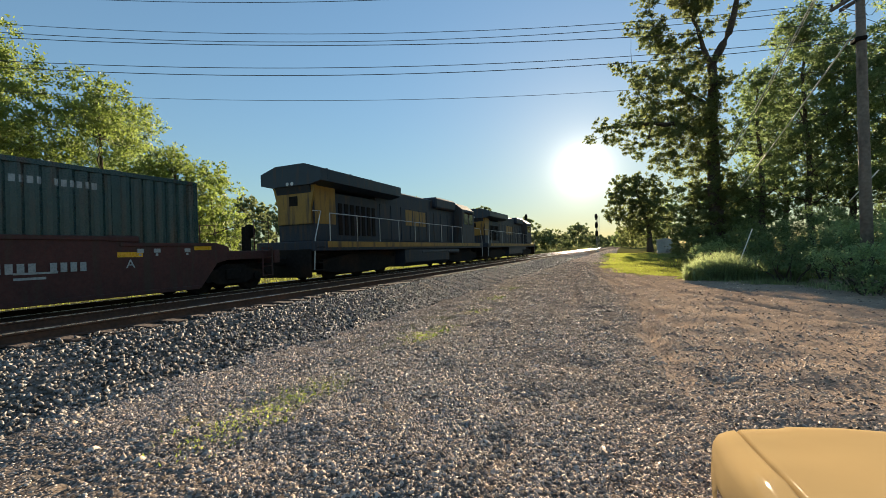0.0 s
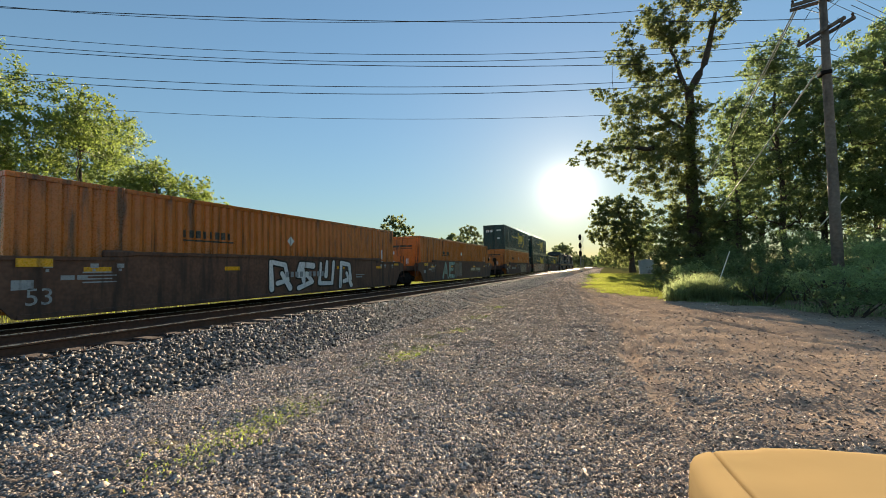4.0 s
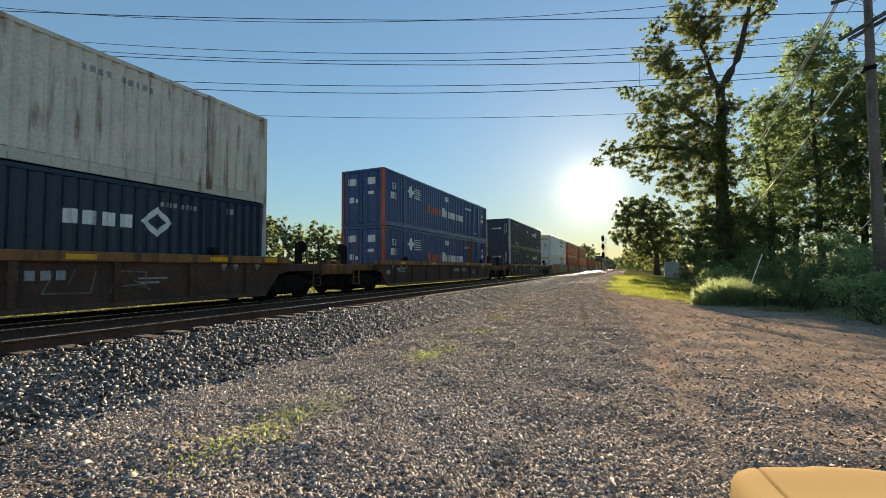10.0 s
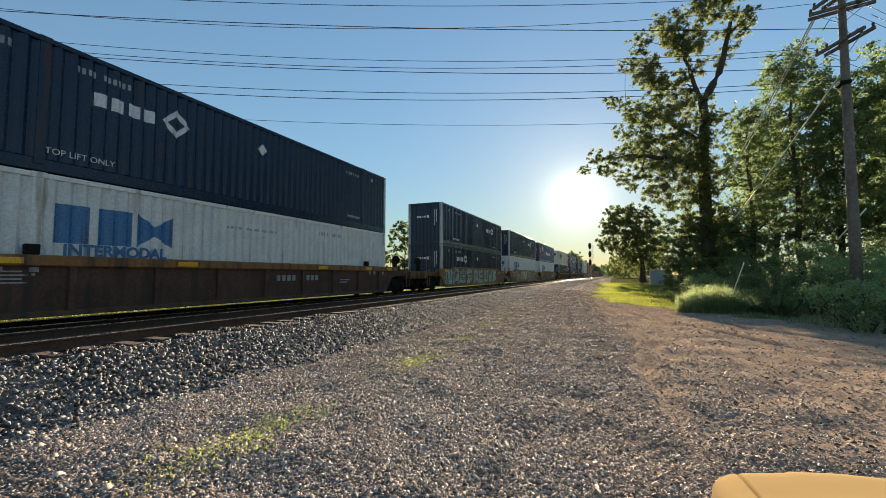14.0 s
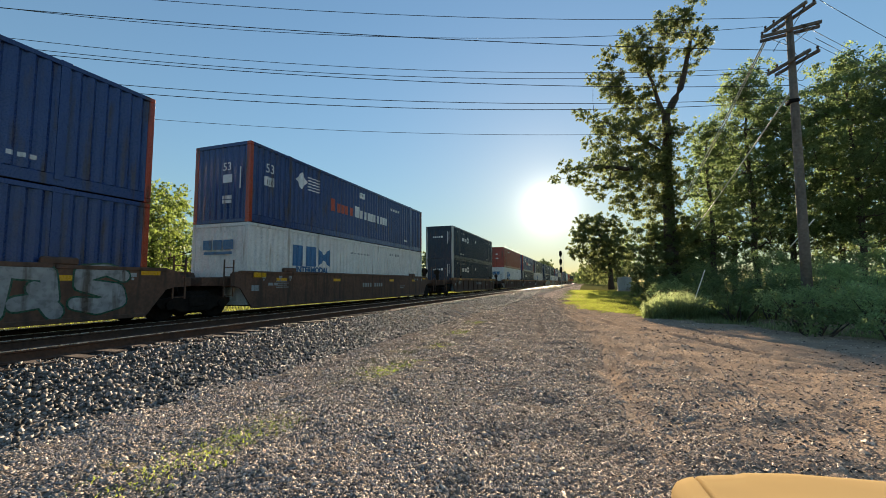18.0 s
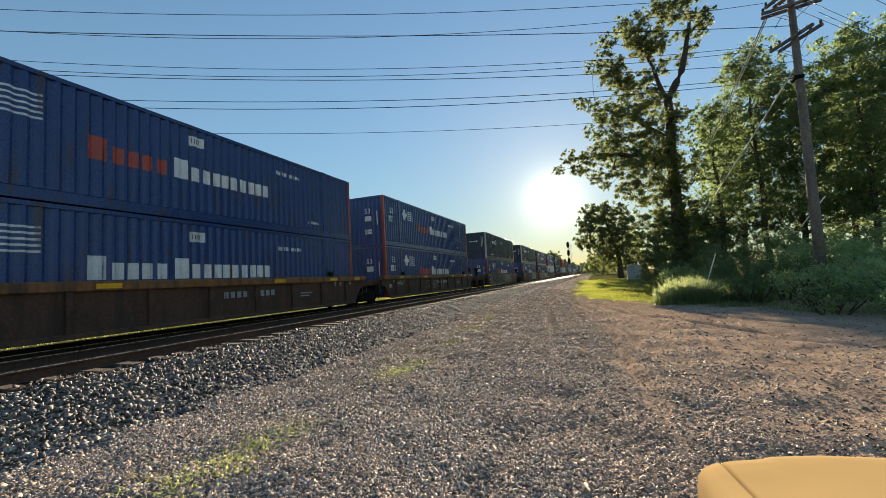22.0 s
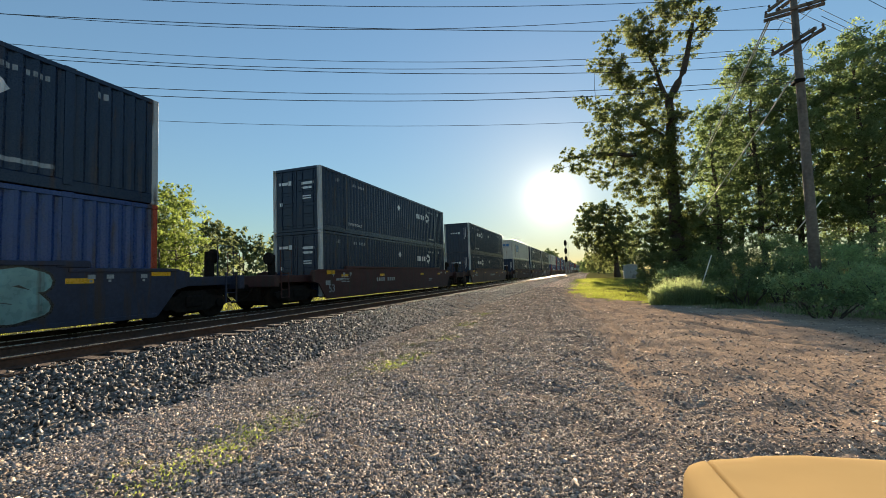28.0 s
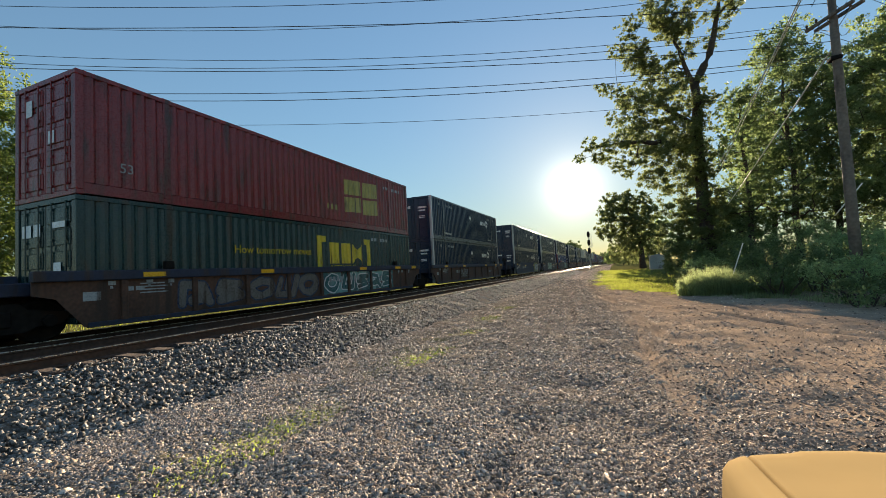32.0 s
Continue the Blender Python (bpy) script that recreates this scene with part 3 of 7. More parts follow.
def spread_stones():
    rng = np.random.default_rng(11)
    # coarse ballast on the shoulder, thinning with distance
    n = 56000
    y = -3 + 85 * rng.random(n) ** 1.8
    x = rng.uniform(-7.42, -5.3, n)
    keep = (x < -5.7) | (rng.random(n) < np.clip((-5.25 - x) / 0.45, 0, 1))
    x, y = x[keep], y[keep]
    s = rng.uniform(0.019, 0.045, len(x)) * (1 + y / 80)
    rocks("ballast", x, y, ground_z(x, y) + rng.uniform(-0.025, 0.02, len(x)) - np.clip(-7.2 - x, 0, 1) * 0.12, s, M["ballast_stone"], "coarse grey crushed stone along the track shoulder", "ballast", 21)
    # stones pushed over the ends of the sleepers
    n = 1500
    y, x = -3 + 60 * rng.random(n) ** 1.7, rng.uniform(-7.6, -7.2, n)
    rocks("ballast", x, y, 0.51 + rng.uniform(-0.03, 0.012, n) + 0.03 * np.sin(y * 2.3), rng.uniform(0.02, 0.042, n), M["ballast_stone"], "crushed stone spilled over the ends of the sleepers", "ballast", 39)
    # between the rails
    n = 6000
    y = -3 + 60 * rng.random(n) ** 1.6
    x = rng.uniform(-11.2, -7.42, n)
    rocks("ballast", x, y, ground_z(x, y) + rng.uniform(-0.03, 0.0, n), rng.uniform(0.022, 0.04, n), M["deck_stone"], "dark stone between the sleepers of the track", "ballast", 22)
    # small gravel of the yard, dense close by
    n = 118000
    u = rng.random(n)
    y = 1.7 / (1 - u * (1 - 1.7 / 70)) + rng.random(n) * 2.0
    x = rng.uniform(-5.7, 5.5, n)
    bare = wear(x, y)
    keep = (rng.random(n) < 1 - 0.93 * bare ** 1.2) & (x < np.interp(y, [0, 20, 25, 30, 70], [6, 3.4, 1.6, 0.0, -1.6]))
    x, y, bare = x[keep], y[keep], bare[keep]
    s = rng.uniform(0.008, 0.019, len(x)) * (0.75 + y / 11) * rng.choice([1, 1, 1, 1.25, 1.7], len(x)) * (1 - 0.5 * bare)
    near, tan = y < 9, rng.random(len(x)) < np.clip(bare * 1.6 + np.interp(x, [-5, -2.5], [0.2, 0.6]), 0, 1)
    for pick, fine, mat, words, seed in ((near & tan, False, "pebble", "small tan stones strewn over the yard", 23), (near & ~tan, False, "grey_pebble", "small grey stones strewn over the yard", 33),
                                         (~near & tan, True, "pebble", "small tan stones across the far yard", 27), (~near & ~tan, True, "grey_pebble", "small grey stones across the far yard", 37)):
        chips("gravel", x[pick], y[pick], s[pick], M[mat], words, "gravel", seed, fine)
    # the foot of the shoulder beside the camera
    n = 9000
    x, y = rng.uniform(-6.0, -1.8, n), rng.uniform(-0.3, 3.0, n)
    chips("gravel", x, y, rng.uniform(0.008, 0.018, n), M["grey_pebble"], "small grey stones at the foot of the shoulder", "gravel", 28)
    # thin gravel behind the camera
    n = 6000
    x, y = rng.uniform(-5.4, 6.0, n), rng.uniform(-7.0, 2.4, n)
    chips("gravel", x, y, rng.uniform(0.010, 0.022, n), M["pebble"], "thin gravel around the parked car", "gravel", 29, True)
    # fine grit on the trodden dirt
    n = 42000
    y = 1.8 / (1 - rng.random(n) * (1 - 1.8 / 30)) + rng.random(n) * 1.5
    x = -1.5 + (2.8 + 0.5 * y) * rng.random(n) ** 0.8
    keep = rng.random(n) < wear(x, y) + 0.1
    x, y = x[keep], y[keep]
    chips("gravel", x, y, rng.uniform(0.005, 0.012, len(x)) * (0.8 + y / 12), M["grit"], "fine tan grit on the trodden dirt", "gravel", 26, True)
    # dark clods pressed into the dirt
    n = 5200
    y = 2.2 / (1 - rng.random(n) * (1 - 2.2 / 26)) + rng.random(n) * 1.5
    x = -1.2 + (2.6 + 0.6 * y) * rng.random(n)
    keep = rng.random(n) < wear(x, y) * 0.9
    x, y = x[keep], y[keep]
    chips("gravel", x, y, rng.uniform(0.008, 0.026, len(x)) * (0.8 + y / 18), M["clod"], "dark stones pressed into the trodden dirt", "gravel", 38)
    # coarse stones down the line
    n = 16000
    y = 45 + 150 * rng.random(n) ** 1.6
    x = rng.uniform(-5.6, 0.5, n)
    x, y = x[x < np.interp(y, [30, 70, 200], [0.5, -1.2, -2.5])], y[x < np.interp(y, [30, 70, 200], [0.5, -1.2, -2.5])]
    chips("gravel", x, y, rng.uniform(0.05, 0.12, len(x)) * (y / 60) ** 0.6, M["pebble"], "coarse brown gravel along the line", "gravel", 25)
    # a few larger stones that cast shadows
    n = 1500
    y = 2.0 + 30 * rng.random(n) ** 1.7
    x = rng.uniform(-5.3, 4.2, n)
    chips("gravel", x, y, rng.uniform(0.02, 0.05, n), M["pebble"], "scattered larger stones on the yard", "gravel", 24)


def rail_profile(cx, top):
    return [(cx - 0.07, top - 0.18), (cx + 0.07, top - 0.18), (cx + 0.07, top - 0.165), (cx + 0.012, top - 0.14), (cx + 0.012, top - 0.045), (cx + 0.037, top - 0.03), (cx + 0.037, top - 0.006),
            (cx + 0.03, top), (cx - 0.03, top), (cx - 0.037, top - 0.006), (cx - 0.037, top - 0.03), (cx - 0.012, top - 0.045), (cx - 0.012, top - 0.14), (cx - 0.07, top - 0.165)]


def build_track(cx, top, label, count, first):
    track = thing("railway_track", label, "track", kind="structure")
    for side in (-1, 1):
        g = Geo().prism(rail_profile(cx + side * 0.7545, top - 0.0035), -150, 900, "y")
        rail = part("rail", g, M["rail_rust"], track)
        part("rail_head", Geo().box(cx + side * 0.7545 - 0.0385, cx + side * 0.7545 + 0.0385, -150, 900, top - 0.010, top), M["rail_head"], rail, "bright worn running surface")
    rng = random.Random(5)
    sleeper = Geo().box(-1.3, 1.3, -0.115, 0.115, -0.17, 0.0, 0.012).mesh("tie", M["tie_wood"])
    for k in range(count):
        y = first + 0.52 * k
        part("tie", sleeper, None, track, m=pose(cx + rng.uniform(-0.02, 0.10), y + rng.uniform(-0.03, 0.03), top - 0.15 + rng.uniform(-0.012, 0.004), 0, 0, rng.uniform(-1.2, 1.2)))
    g = Geo()
    for k in range(count, count + 500):
        y = first + 0.52 * k
        g.box(cx - 1.3, cx + 1.3, y - 0.115, y + 0.115, top - 0.32, top - 0.15)
    ob = part("ties", g, M["tie_wood"], track)
    tagged(ob, kind="stuff")
    return track


spread_stones()
build_track(NEAR_X, NEAR_RAIL, "empty railway track with bright rails on worn wooden sleepers", 220, -6.0)
build_track(FAR_X, FAR_RAIL, "railway track in use, rusty rails on dark sleepers", 60, 2.0)

# ---- containers ----
LEN, WID, HIGH = 16.15, 2.59, 2.9
HALF = LEN / 2
POST_Y = 6.0
PERIOD, DEEP = 0.286, 0.052
WAVE = ((0.0, 0.0), (0.07, 0.0), (0.145, 1.0), (0.21, 1.0), (0.286, 0.0))


def wave_x(y, out):
    """Face of the pressed side wall at y."""
    u = (y + HALF) % PERIOD
    for (a, va), (b, vb) in zip(WAVE, WAVE[1:]):
        if u <= b:
            return out - DEEP * (va + (vb - va) * (u - a) / (b - a))
    return out


def wave_stops(y0, y1):
    k0, k1 = int((y0 + HALF) // PERIOD), int((y1 + HALF) // PERIOD) + 1
    mid = [k * PERIOD - HALF + a for k in range(k0, k1 + 1) for a, _ in WAVE[:4]]
    return [y0] + [y for y in mid if y0 + 1e-4 < y < y1 - 1e-4] + [y1]


def pressed_wall(spans, out, z0, z1, flip=False):
    g = Geo()
    for y0, y1 in spans:
        ys = wave_stops(y0, y1)
        v = []
        for y in ys:
            x = wave_x(y, out)
            v += [((-x if flip else x), y, z0), ((-x if flip else x), y, z1)]
        v += [((-1 if flip else 1) * (out - 0.072), y0, z0), ((-1 if flip else 1) * (out - 0.072), y0, z1), ((-1 if flip else 1) * (out - 0.072), y1, z0), ((-1 if flip else 1) * (out - 0.072), y1, z1)]
        n = len(ys)
        f = [(2 * i, 2 * i + 2, 2 * i + 3, 2 * i + 1) for i in range(n - 1)] + [(2 * n, 0, 1, 2 * n + 1), (2 * n - 2, 2 * n + 2, 2 * n + 3, 2 * n - 1), (2 * n + 2, 2 * n, 2 * n + 1, 2 * n + 3)]
        g.add(v, [q[::-1] for q in f] if flip else f)
    return g


OUT = WID / 2 - 0.012


def decal(shapes, lift=0.004):
    """Paint on the pressed wall: each shape is y0, y1, low edge at both, high edge at both."""
    g = Geo()
    for y0, y1, l0, l1, h0, h1 in shapes:
        ys = wave_stops(y0, y1)
        v = []
        for y in ys:
            s = (y - y0) / (y1 - y0)
            x = wave_x(y, OUT) + lift
            v += [(x, y, l0 + (l1 - l0) * s), (x, y, h0 + (h1 - h0) * s)]
        g.add(v, [(2 * i, 2 * i + 2, 2 * i + 3, 2 * i + 1) for i in range(len(ys) - 1)])
    return g


def bar(a, b, z0, z1):
    """A bar between two distances from the container's front end."""
    return (HALF - a, HALF - b, z0, z0, z1, z1)


def diamond(at, z, r, hole=0.0):
    y = HALF - at
    if not hole:
        return [(y - r, y, z, z - r, z, z + r), (y, y + r, z - r, z, z + r, z)]
    out = []
    for s in (1, -1):
        a = lambda d: z + s * d
        for y0, y1, o0, o1, i0, i1 in ((-r, -hole, 0, r - hole, 0, 0), (-hole, 0, r - hole, r, 0, hole), (0, hole, r, r - hole, hole, 0), (hole, r, r - hole, 0, 0, 0)):
            lo0, lo1, hi0, hi1 = a(i0), a(i1), a(o0), a(o1)
            if s < 0:
                lo0, hi0, lo1, hi1 = hi0, lo0, hi1, lo1
            out.append((y + y0, y + y1, lo0, lo1, hi0, hi1))
    return out


def word(a, b, z0, z1, n, gap=0.42):
    """A word that is not to be read: n plain bars."""
    step = (a - b) / n
    return [bar(a - k * step, a - k * step - step * (1 - gap), z0, z1) for k in range(n)]


def digits(a, b, z0, z1, n):
    step = (a - b) / n
    return [bar(a - k * step, a - k * step - step * 0.62, z0, z1) for k in range(n) if k != 4]


def side_text(parent, text, at, z, size, mat, label="", bold=0.0):
    me = lettering(text, size, mat, bold)
    return part("lettering", me, None, parent, label, Matrix.Translation((OUT + 0.006, HALF - at, z)) @ SIDE)


def rear_text(parent, text, x, z, size, mat):
    return part("lettering", lettering(text, size, mat), None, parent, "", Matrix.Translation((x, -HALF - 0.006, z)) @ REAR)


def logo_ring(at, z=2.0):
    return diamond(at, z, 0.40, 0.22)


def container(label, body, posts, rear, marks, group="intermodal containers"):
    """A 53 ft container with pressed steel walls; rear: 'doors' or 'wall'."""
    c = thing("shipping_container", label, "container", group=group)
    B, P = M[body], M[posts]
    spans = [(-HALF + 0.16, -POST_Y - 0.09), (-POST_Y + 0.09, POST_Y - 0.09), (POST_Y + 0.09, HALF - 0.16)]
    for flip in (False, True):
        part("side_panel", pressed_wall(spans, OUT, 0.29, HIGH - 0.11, flip), B, c)
        s = -1 if flip else 1
        a, b = sorted((s * (OUT - 0.07), s * WID / 2))
        a2, b2 = sorted((s * (OUT - 0.08), s * (WID / 2 - 0.02)))
        part("bottom_rail", Geo().prism([(a2, 0.03), (b2, 0.03), (b2 - 0.002, 0.27), (b2 - 0.03, 0.3), (a2, 0.3)] if s > 0 else [(b2, 0.03), (b2, 0.3), (a2 + 0.03, 0.3), (a2 + 0.002, 0.27), (a2, 0.03)], -HALF + 0.16, HALF - 0.16, "y"), B, c)
        part("top_rail", Geo().box(a, b, -HALF + 0.16, HALF - 0.16, HIGH - 0.11, HIGH, 0.008), B, c)
        for y in (-POST_Y, POST_Y):
            g = Geo().box(a + 0.004, b + (0.004 if s > 0 else 0) - (0.0 if s > 0 else 0), y - 0.09, y + 0.09, 0.16, HIGH - 0.11, 0.006)
            g.box(a, b + 0.012 if s > 0 else b, y - 0.12, y + 0.12, HIGH - 0.12, HIGH + 0.012, 0.01)
            part("lifting_post", g, M["rusty_cream_paint"] if body == "cream_paint" else B, c)
        for y in (-1, 1):
            y0, y1 = sorted((y * (HALF - 0.16), y * HALF))
            g = Geo().box(min(s * (WID / 2 - 0.17), s * WID / 2), max(s * (WID / 2 - 0.17), s * WID / 2), y0, y1, 0.12, HIGH - 0.12, 0.012)
            for z in (0.0, HIGH - 0.118):
                g.box(min(s * (WID / 2 - 0.18), s * (WID / 2 + 0.003)), max(s * (WID / 2 - 0.18), s * (WID / 2 + 0.003)), y0 - 0.003, y1 + 0.003, z, z + 0.118, 0.014)
            part("corner_post", g, P, c)
    ys = np.linspace(-HALF + 0.1, HALF - 0.1, 40)
    v = [(x, y, HIGH - 0.02 - (0.02 if k % 2 else 0)) for k, y in enumerate(ys) for x in (-WID / 2 + 0.07, WID / 2 - 0.07)]
    part("roof", Geo().add(v, [(2 * i, 2 * i + 1, 2 * i + 3, 2 * i + 2) for i in range(39)]), B, c)
    part("floor", Geo().box(-WID / 2 + 0.07, WID / 2 - 0.07, -HALF + 0.05, HALF - 0.05, 0.02, 0.14), M["black_iron"], c)

    def end_wall(y, s):
        g = Geo()
        xs = np.linspace(-WID / 2 + 0.17, WID / 2 - 0.17, 33)
        v = []
        for k, x in enumerate(xs):
            d = 0.03 if k % 4 in (1, 2) else 0.0
            v += [(x, y - s * (0.02 + d), 0.12), (x, y - s * (0.02 + d), HIGH - 0.12)]
        f = [(2 * i, 2 * i + 2, 2 * i + 3, 2 * i + 1) for i in range(32)]
        g.add(v, f)
        g.box(-WID / 2 + 0.17, WID / 2 - 0.17, min(y, y - s * 0.08), max(y, y - s * 0.08), 0.0, 0.13, 0.008)
        g.box(-WID / 2 + 0.17, WID / 2 - 0.17, min(y, y - s * 0.08), max(y, y - s * 0.08), HIGH - 0.13, HIGH, 0.008)
        return g

    part("front_wall", end_wall(HALF, 1), B, c)
    if rear == "wall":
        part("rear_wall", end_wall(-HALF, -1), B, c)
    else:
        part("door_sill", Geo().box(-WID / 2 + 0.17, WID / 2 - 0.17, -HALF, -HALF + 0.1, 0, 0.13, 0.008), B, c)
        part("door_header", Geo().box(-WID / 2 + 0.17, WID / 2 - 0.17, -HALF, -HALF + 0.1, HIGH - 0.13, HIGH, 0.008), B, c)
        for s in (-1, 1):
            x0, x1 = sorted((s * 0.012, s * (WID / 2 - 0.18)))
            g = Geo().box(x0, x1, -HALF + 0.03, -HALF + 0.08, 0.14, HIGH - 0.14, 0.01)
            for k in range(5):
                z = 0.2 + k * 0.51
                g.box(x0 + 0.07, x1 - 0.07, -HALF + 0.012, -HALF + 0.031, z + 0.06, z + 0.43, 0.015)
            d = part("door", g, B, c)
            for k in (0.3, 0.82):
                x = x0 + k * (x1 - x0)
                g = Geo().tube([(x, -HALF - 0.012, 0.1), (x, -HALF - 0.012, HIGH - 0.1)], 0.018, 6)
                for z in (0.25, 0.95, 1.9, 2.6):
                    g.box(x - 0.04, x + 0.04, -HALF - 0.03, -HALF + 0.015, z, z + 0.05)
                g.box(x - 0.02, x + 0.28 * (1 if k < 0.5 else -1) if k < 0.5 else x + 0.02, -HALF - 0.035, -HALF - 0.02, 1.12, 1.15) if k < 0.5 else g.box(x - 0.28, x + 0.02, -HALF - 0.035, -HALF - 0.02, 1.12, 1.15)
                part("lock_rod", g, M["tin"] if body in ("white_paint", "cream_paint") else B, d)
    for kind, mat, data in marks:
        if kind == "paint":
            tagged(part("marking", decal(data), M[mat], c), kind="stuff")
        elif kind == "plate":
            at, z, r = data
            part("placard", Geo().prism([(HALF - at - r, z), (HALF - at, z - r), (HALF - at + r, z), (HALF - at, z + r)], OUT + 0.002, OUT + 0.007, "x"), M[mat], c, "white diamond placard")
        elif kind == "text":
            side_text(c, *data, M[mat])
        elif kind == "bold":
            side_text(c, *data, M[mat], "", 0.012)
        elif kind == "rear_text":
            rear_text(c, *data, M[mat])
        elif kind == "rear_bar":
            g = Geo()
            for x0, x1, z0, z1 in data:
                g.box(x0, x1, -HALF - 0.008, -HALF - 0.002, z0, z1)
            tagged(part("label_plate", g, M[mat], c), kind="stuff")
    return c


def navy_box(front, rear):
    at = 5.44 if front else 13.14
    marks = [("paint", "white_lettering", word(at, at - 1.45, 1.78, 2.1, 4, 0.26) + logo_ring(at - 1.95, 1.98)), ("plate", "white_lettering", (8.2, 2.1, 0.2)),
             ("paint", "grey_lettering", digits(13.5, 12.35, 2.42, 2.56, 11) + word(14.9, 14.55, 2.42, 2.58, 3)), ("text", "white_lettering", ("TOP LIFT ONLY", 14.0, 0.42, 0.19)),
             ("paint", "grey_lettering", digits(3.4, 2.4, 2.4, 2.52, 9) + word(1.5, 1.2, 2.42, 2.58, 2) + [bar(3.3, 2.3, 0.45, 0.55)])]
    if rear == "wall":
        marks.append(("rear_bar", "white_lettering", [(-0.6, -0.48, 1.86, 1.98), (-0.42, -0.28, 1.86, 1.98), (-0.22, -0.1, 1.86, 1.98), (-0.04, 0.08, 1.86, 1.98), (0.16, 0.32, 1.82, 2.02), (0.75, 0.79, 1.3, 2.4), (0.9, 0.93, 1.5, 2.4)]))
    else:
        marks.append(("rear_bar", "white_lettering", [(-0.95, -0.45, 2.15, 2.28), (-0.42, -0.25, 2.12, 2.32), (0.3, 0.95, 2.1, 2.22), (0.3, 0.85, 1.9, 2.0), (0.35, 0.8, 1.55, 1.6), (0.35, 0.8, 1.45, 1.5), (-0.9, -0.75, 1.2, 1.35)]))
    return container("dark navy steel container, white lettering, pale posts" + (", doors at rear" if rear == "doors" else ", plain rear wall"),
                     "navy_paint", "pale_post_paint", rear, marks)


def royal_box(rear, fade=False, patch=False):
    marks = [("paint", "white_lettering", diamond(13.3, 2.1, 0.36) + [bar(12.9, 12.1, 1.8 + 0.13 * k, 1.85 + 0.13 * k) for k in range(5)]),
             ("paint", "red_lettering" if not fade else "white_lettering", word(11.23, 10.75, 1.2, 1.78, 1, 0.1) + word(10.7, 9.2, 1.2, 1.62, 4, 0.26)), ("paint", "white_lettering", word(9.05, 8.6, 1.2, 1.78, 1, 0.1) + word(8.5, 5.3, 1.2, 1.62, 9, 0.26)),
             ("paint", "white_lettering", [bar(8.6, 8.1, 2.28, 2.58)] + digits(5.0, 3.6, 2.2, 2.34, 9) + [bar(15.4, 14.9, 1.45, 1.8)] + digits(3.2, 2.4, 0.5, 0.6, 4)),
             ("text", "white_lettering", ("53", 15.4, 1.95, 0.48)), ("text", "black_lettering", ("110", 15.36, 1.5, 0.26)), ("text", "black_lettering", ("110", 8.58, 2.36, 0.2))]
    if rear == "doors":
        marks += [("text", "white_lettering", ("53", 1.4, 1.95, 0.4)), ("paint", "white_lettering", [bar(1.35, 0.95, 1.55, 1.8)])]
    if patch:
        marks.append(("paint", "rust_paint", [bar(4.5, 3.4, 0.2, 2.7)]))
    if rear == "wall":
        marks += [("rear_text", "white_lettering", ("53", 0.05, 1.9, 0.42)), ("rear_bar", "white_lettering", [(0.08, 0.5, 1.45, 1.75), (0.08, 0.5, 0.85, 0.98), (0.08, 0.5, 0.7, 0.82), (0.85, 0.9, 1.2, 2.0)])]
    else:
        marks += [("rear_bar", "white_lettering", [(-0.85, -0.35, 2.1, 2.45), (0.3, 0.8, 2.1, 2.45), (-0.8, -0.5, 1.2, 1.5), (-0.4, -0.2, 1.2, 1.4), (0.3, 0.7, 1.6, 1.75)])]
    return container("blue steel container with white lettering and rust-brown patch" if patch else "blue steel shipping container with white lettering and orange-red posts", "blue_paint", "orange_red_post_paint", rear, marks)


def pale(body, ink, rear="wall"):
    marks = [("paint", ink, [bar(13.76, 13.1, 1.45, 2.3), bar(12.95, 12.2, 1.45, 2.3), (HALF - 12.1, HALF - 11.65, 1.45, 1.75, 2.3, 2.0), (HALF - 11.65, HALF - 11.18, 1.75, 1.45, 2.0, 2.3)]),
             ("bold", ink, ("INTERMODAL", 13.6, 1.18, 0.36)), ("text", "grey_lettering", ("53", 15.3, 0.7, 0.34)), ("paint", "grey_lettering", digits(5.2, 3.6, 2.35, 2.5, 10) + digits(9.5, 7.4, 2.2, 2.28, 14))]
    marks.append(("rear_bar", ink, [(-0.75, -0.35, 1.95, 2.3), (-0.28, 0.12, 1.95, 2.3), (0.2, 0.65, 1.95, 2.3), (-0.7, 0.6, 1.78, 1.88)]))
    return container(("cream-white" if body == "cream_paint" else "white") + " 53-foot steel container with block lettering and rust streaks", body, body, rear, marks)


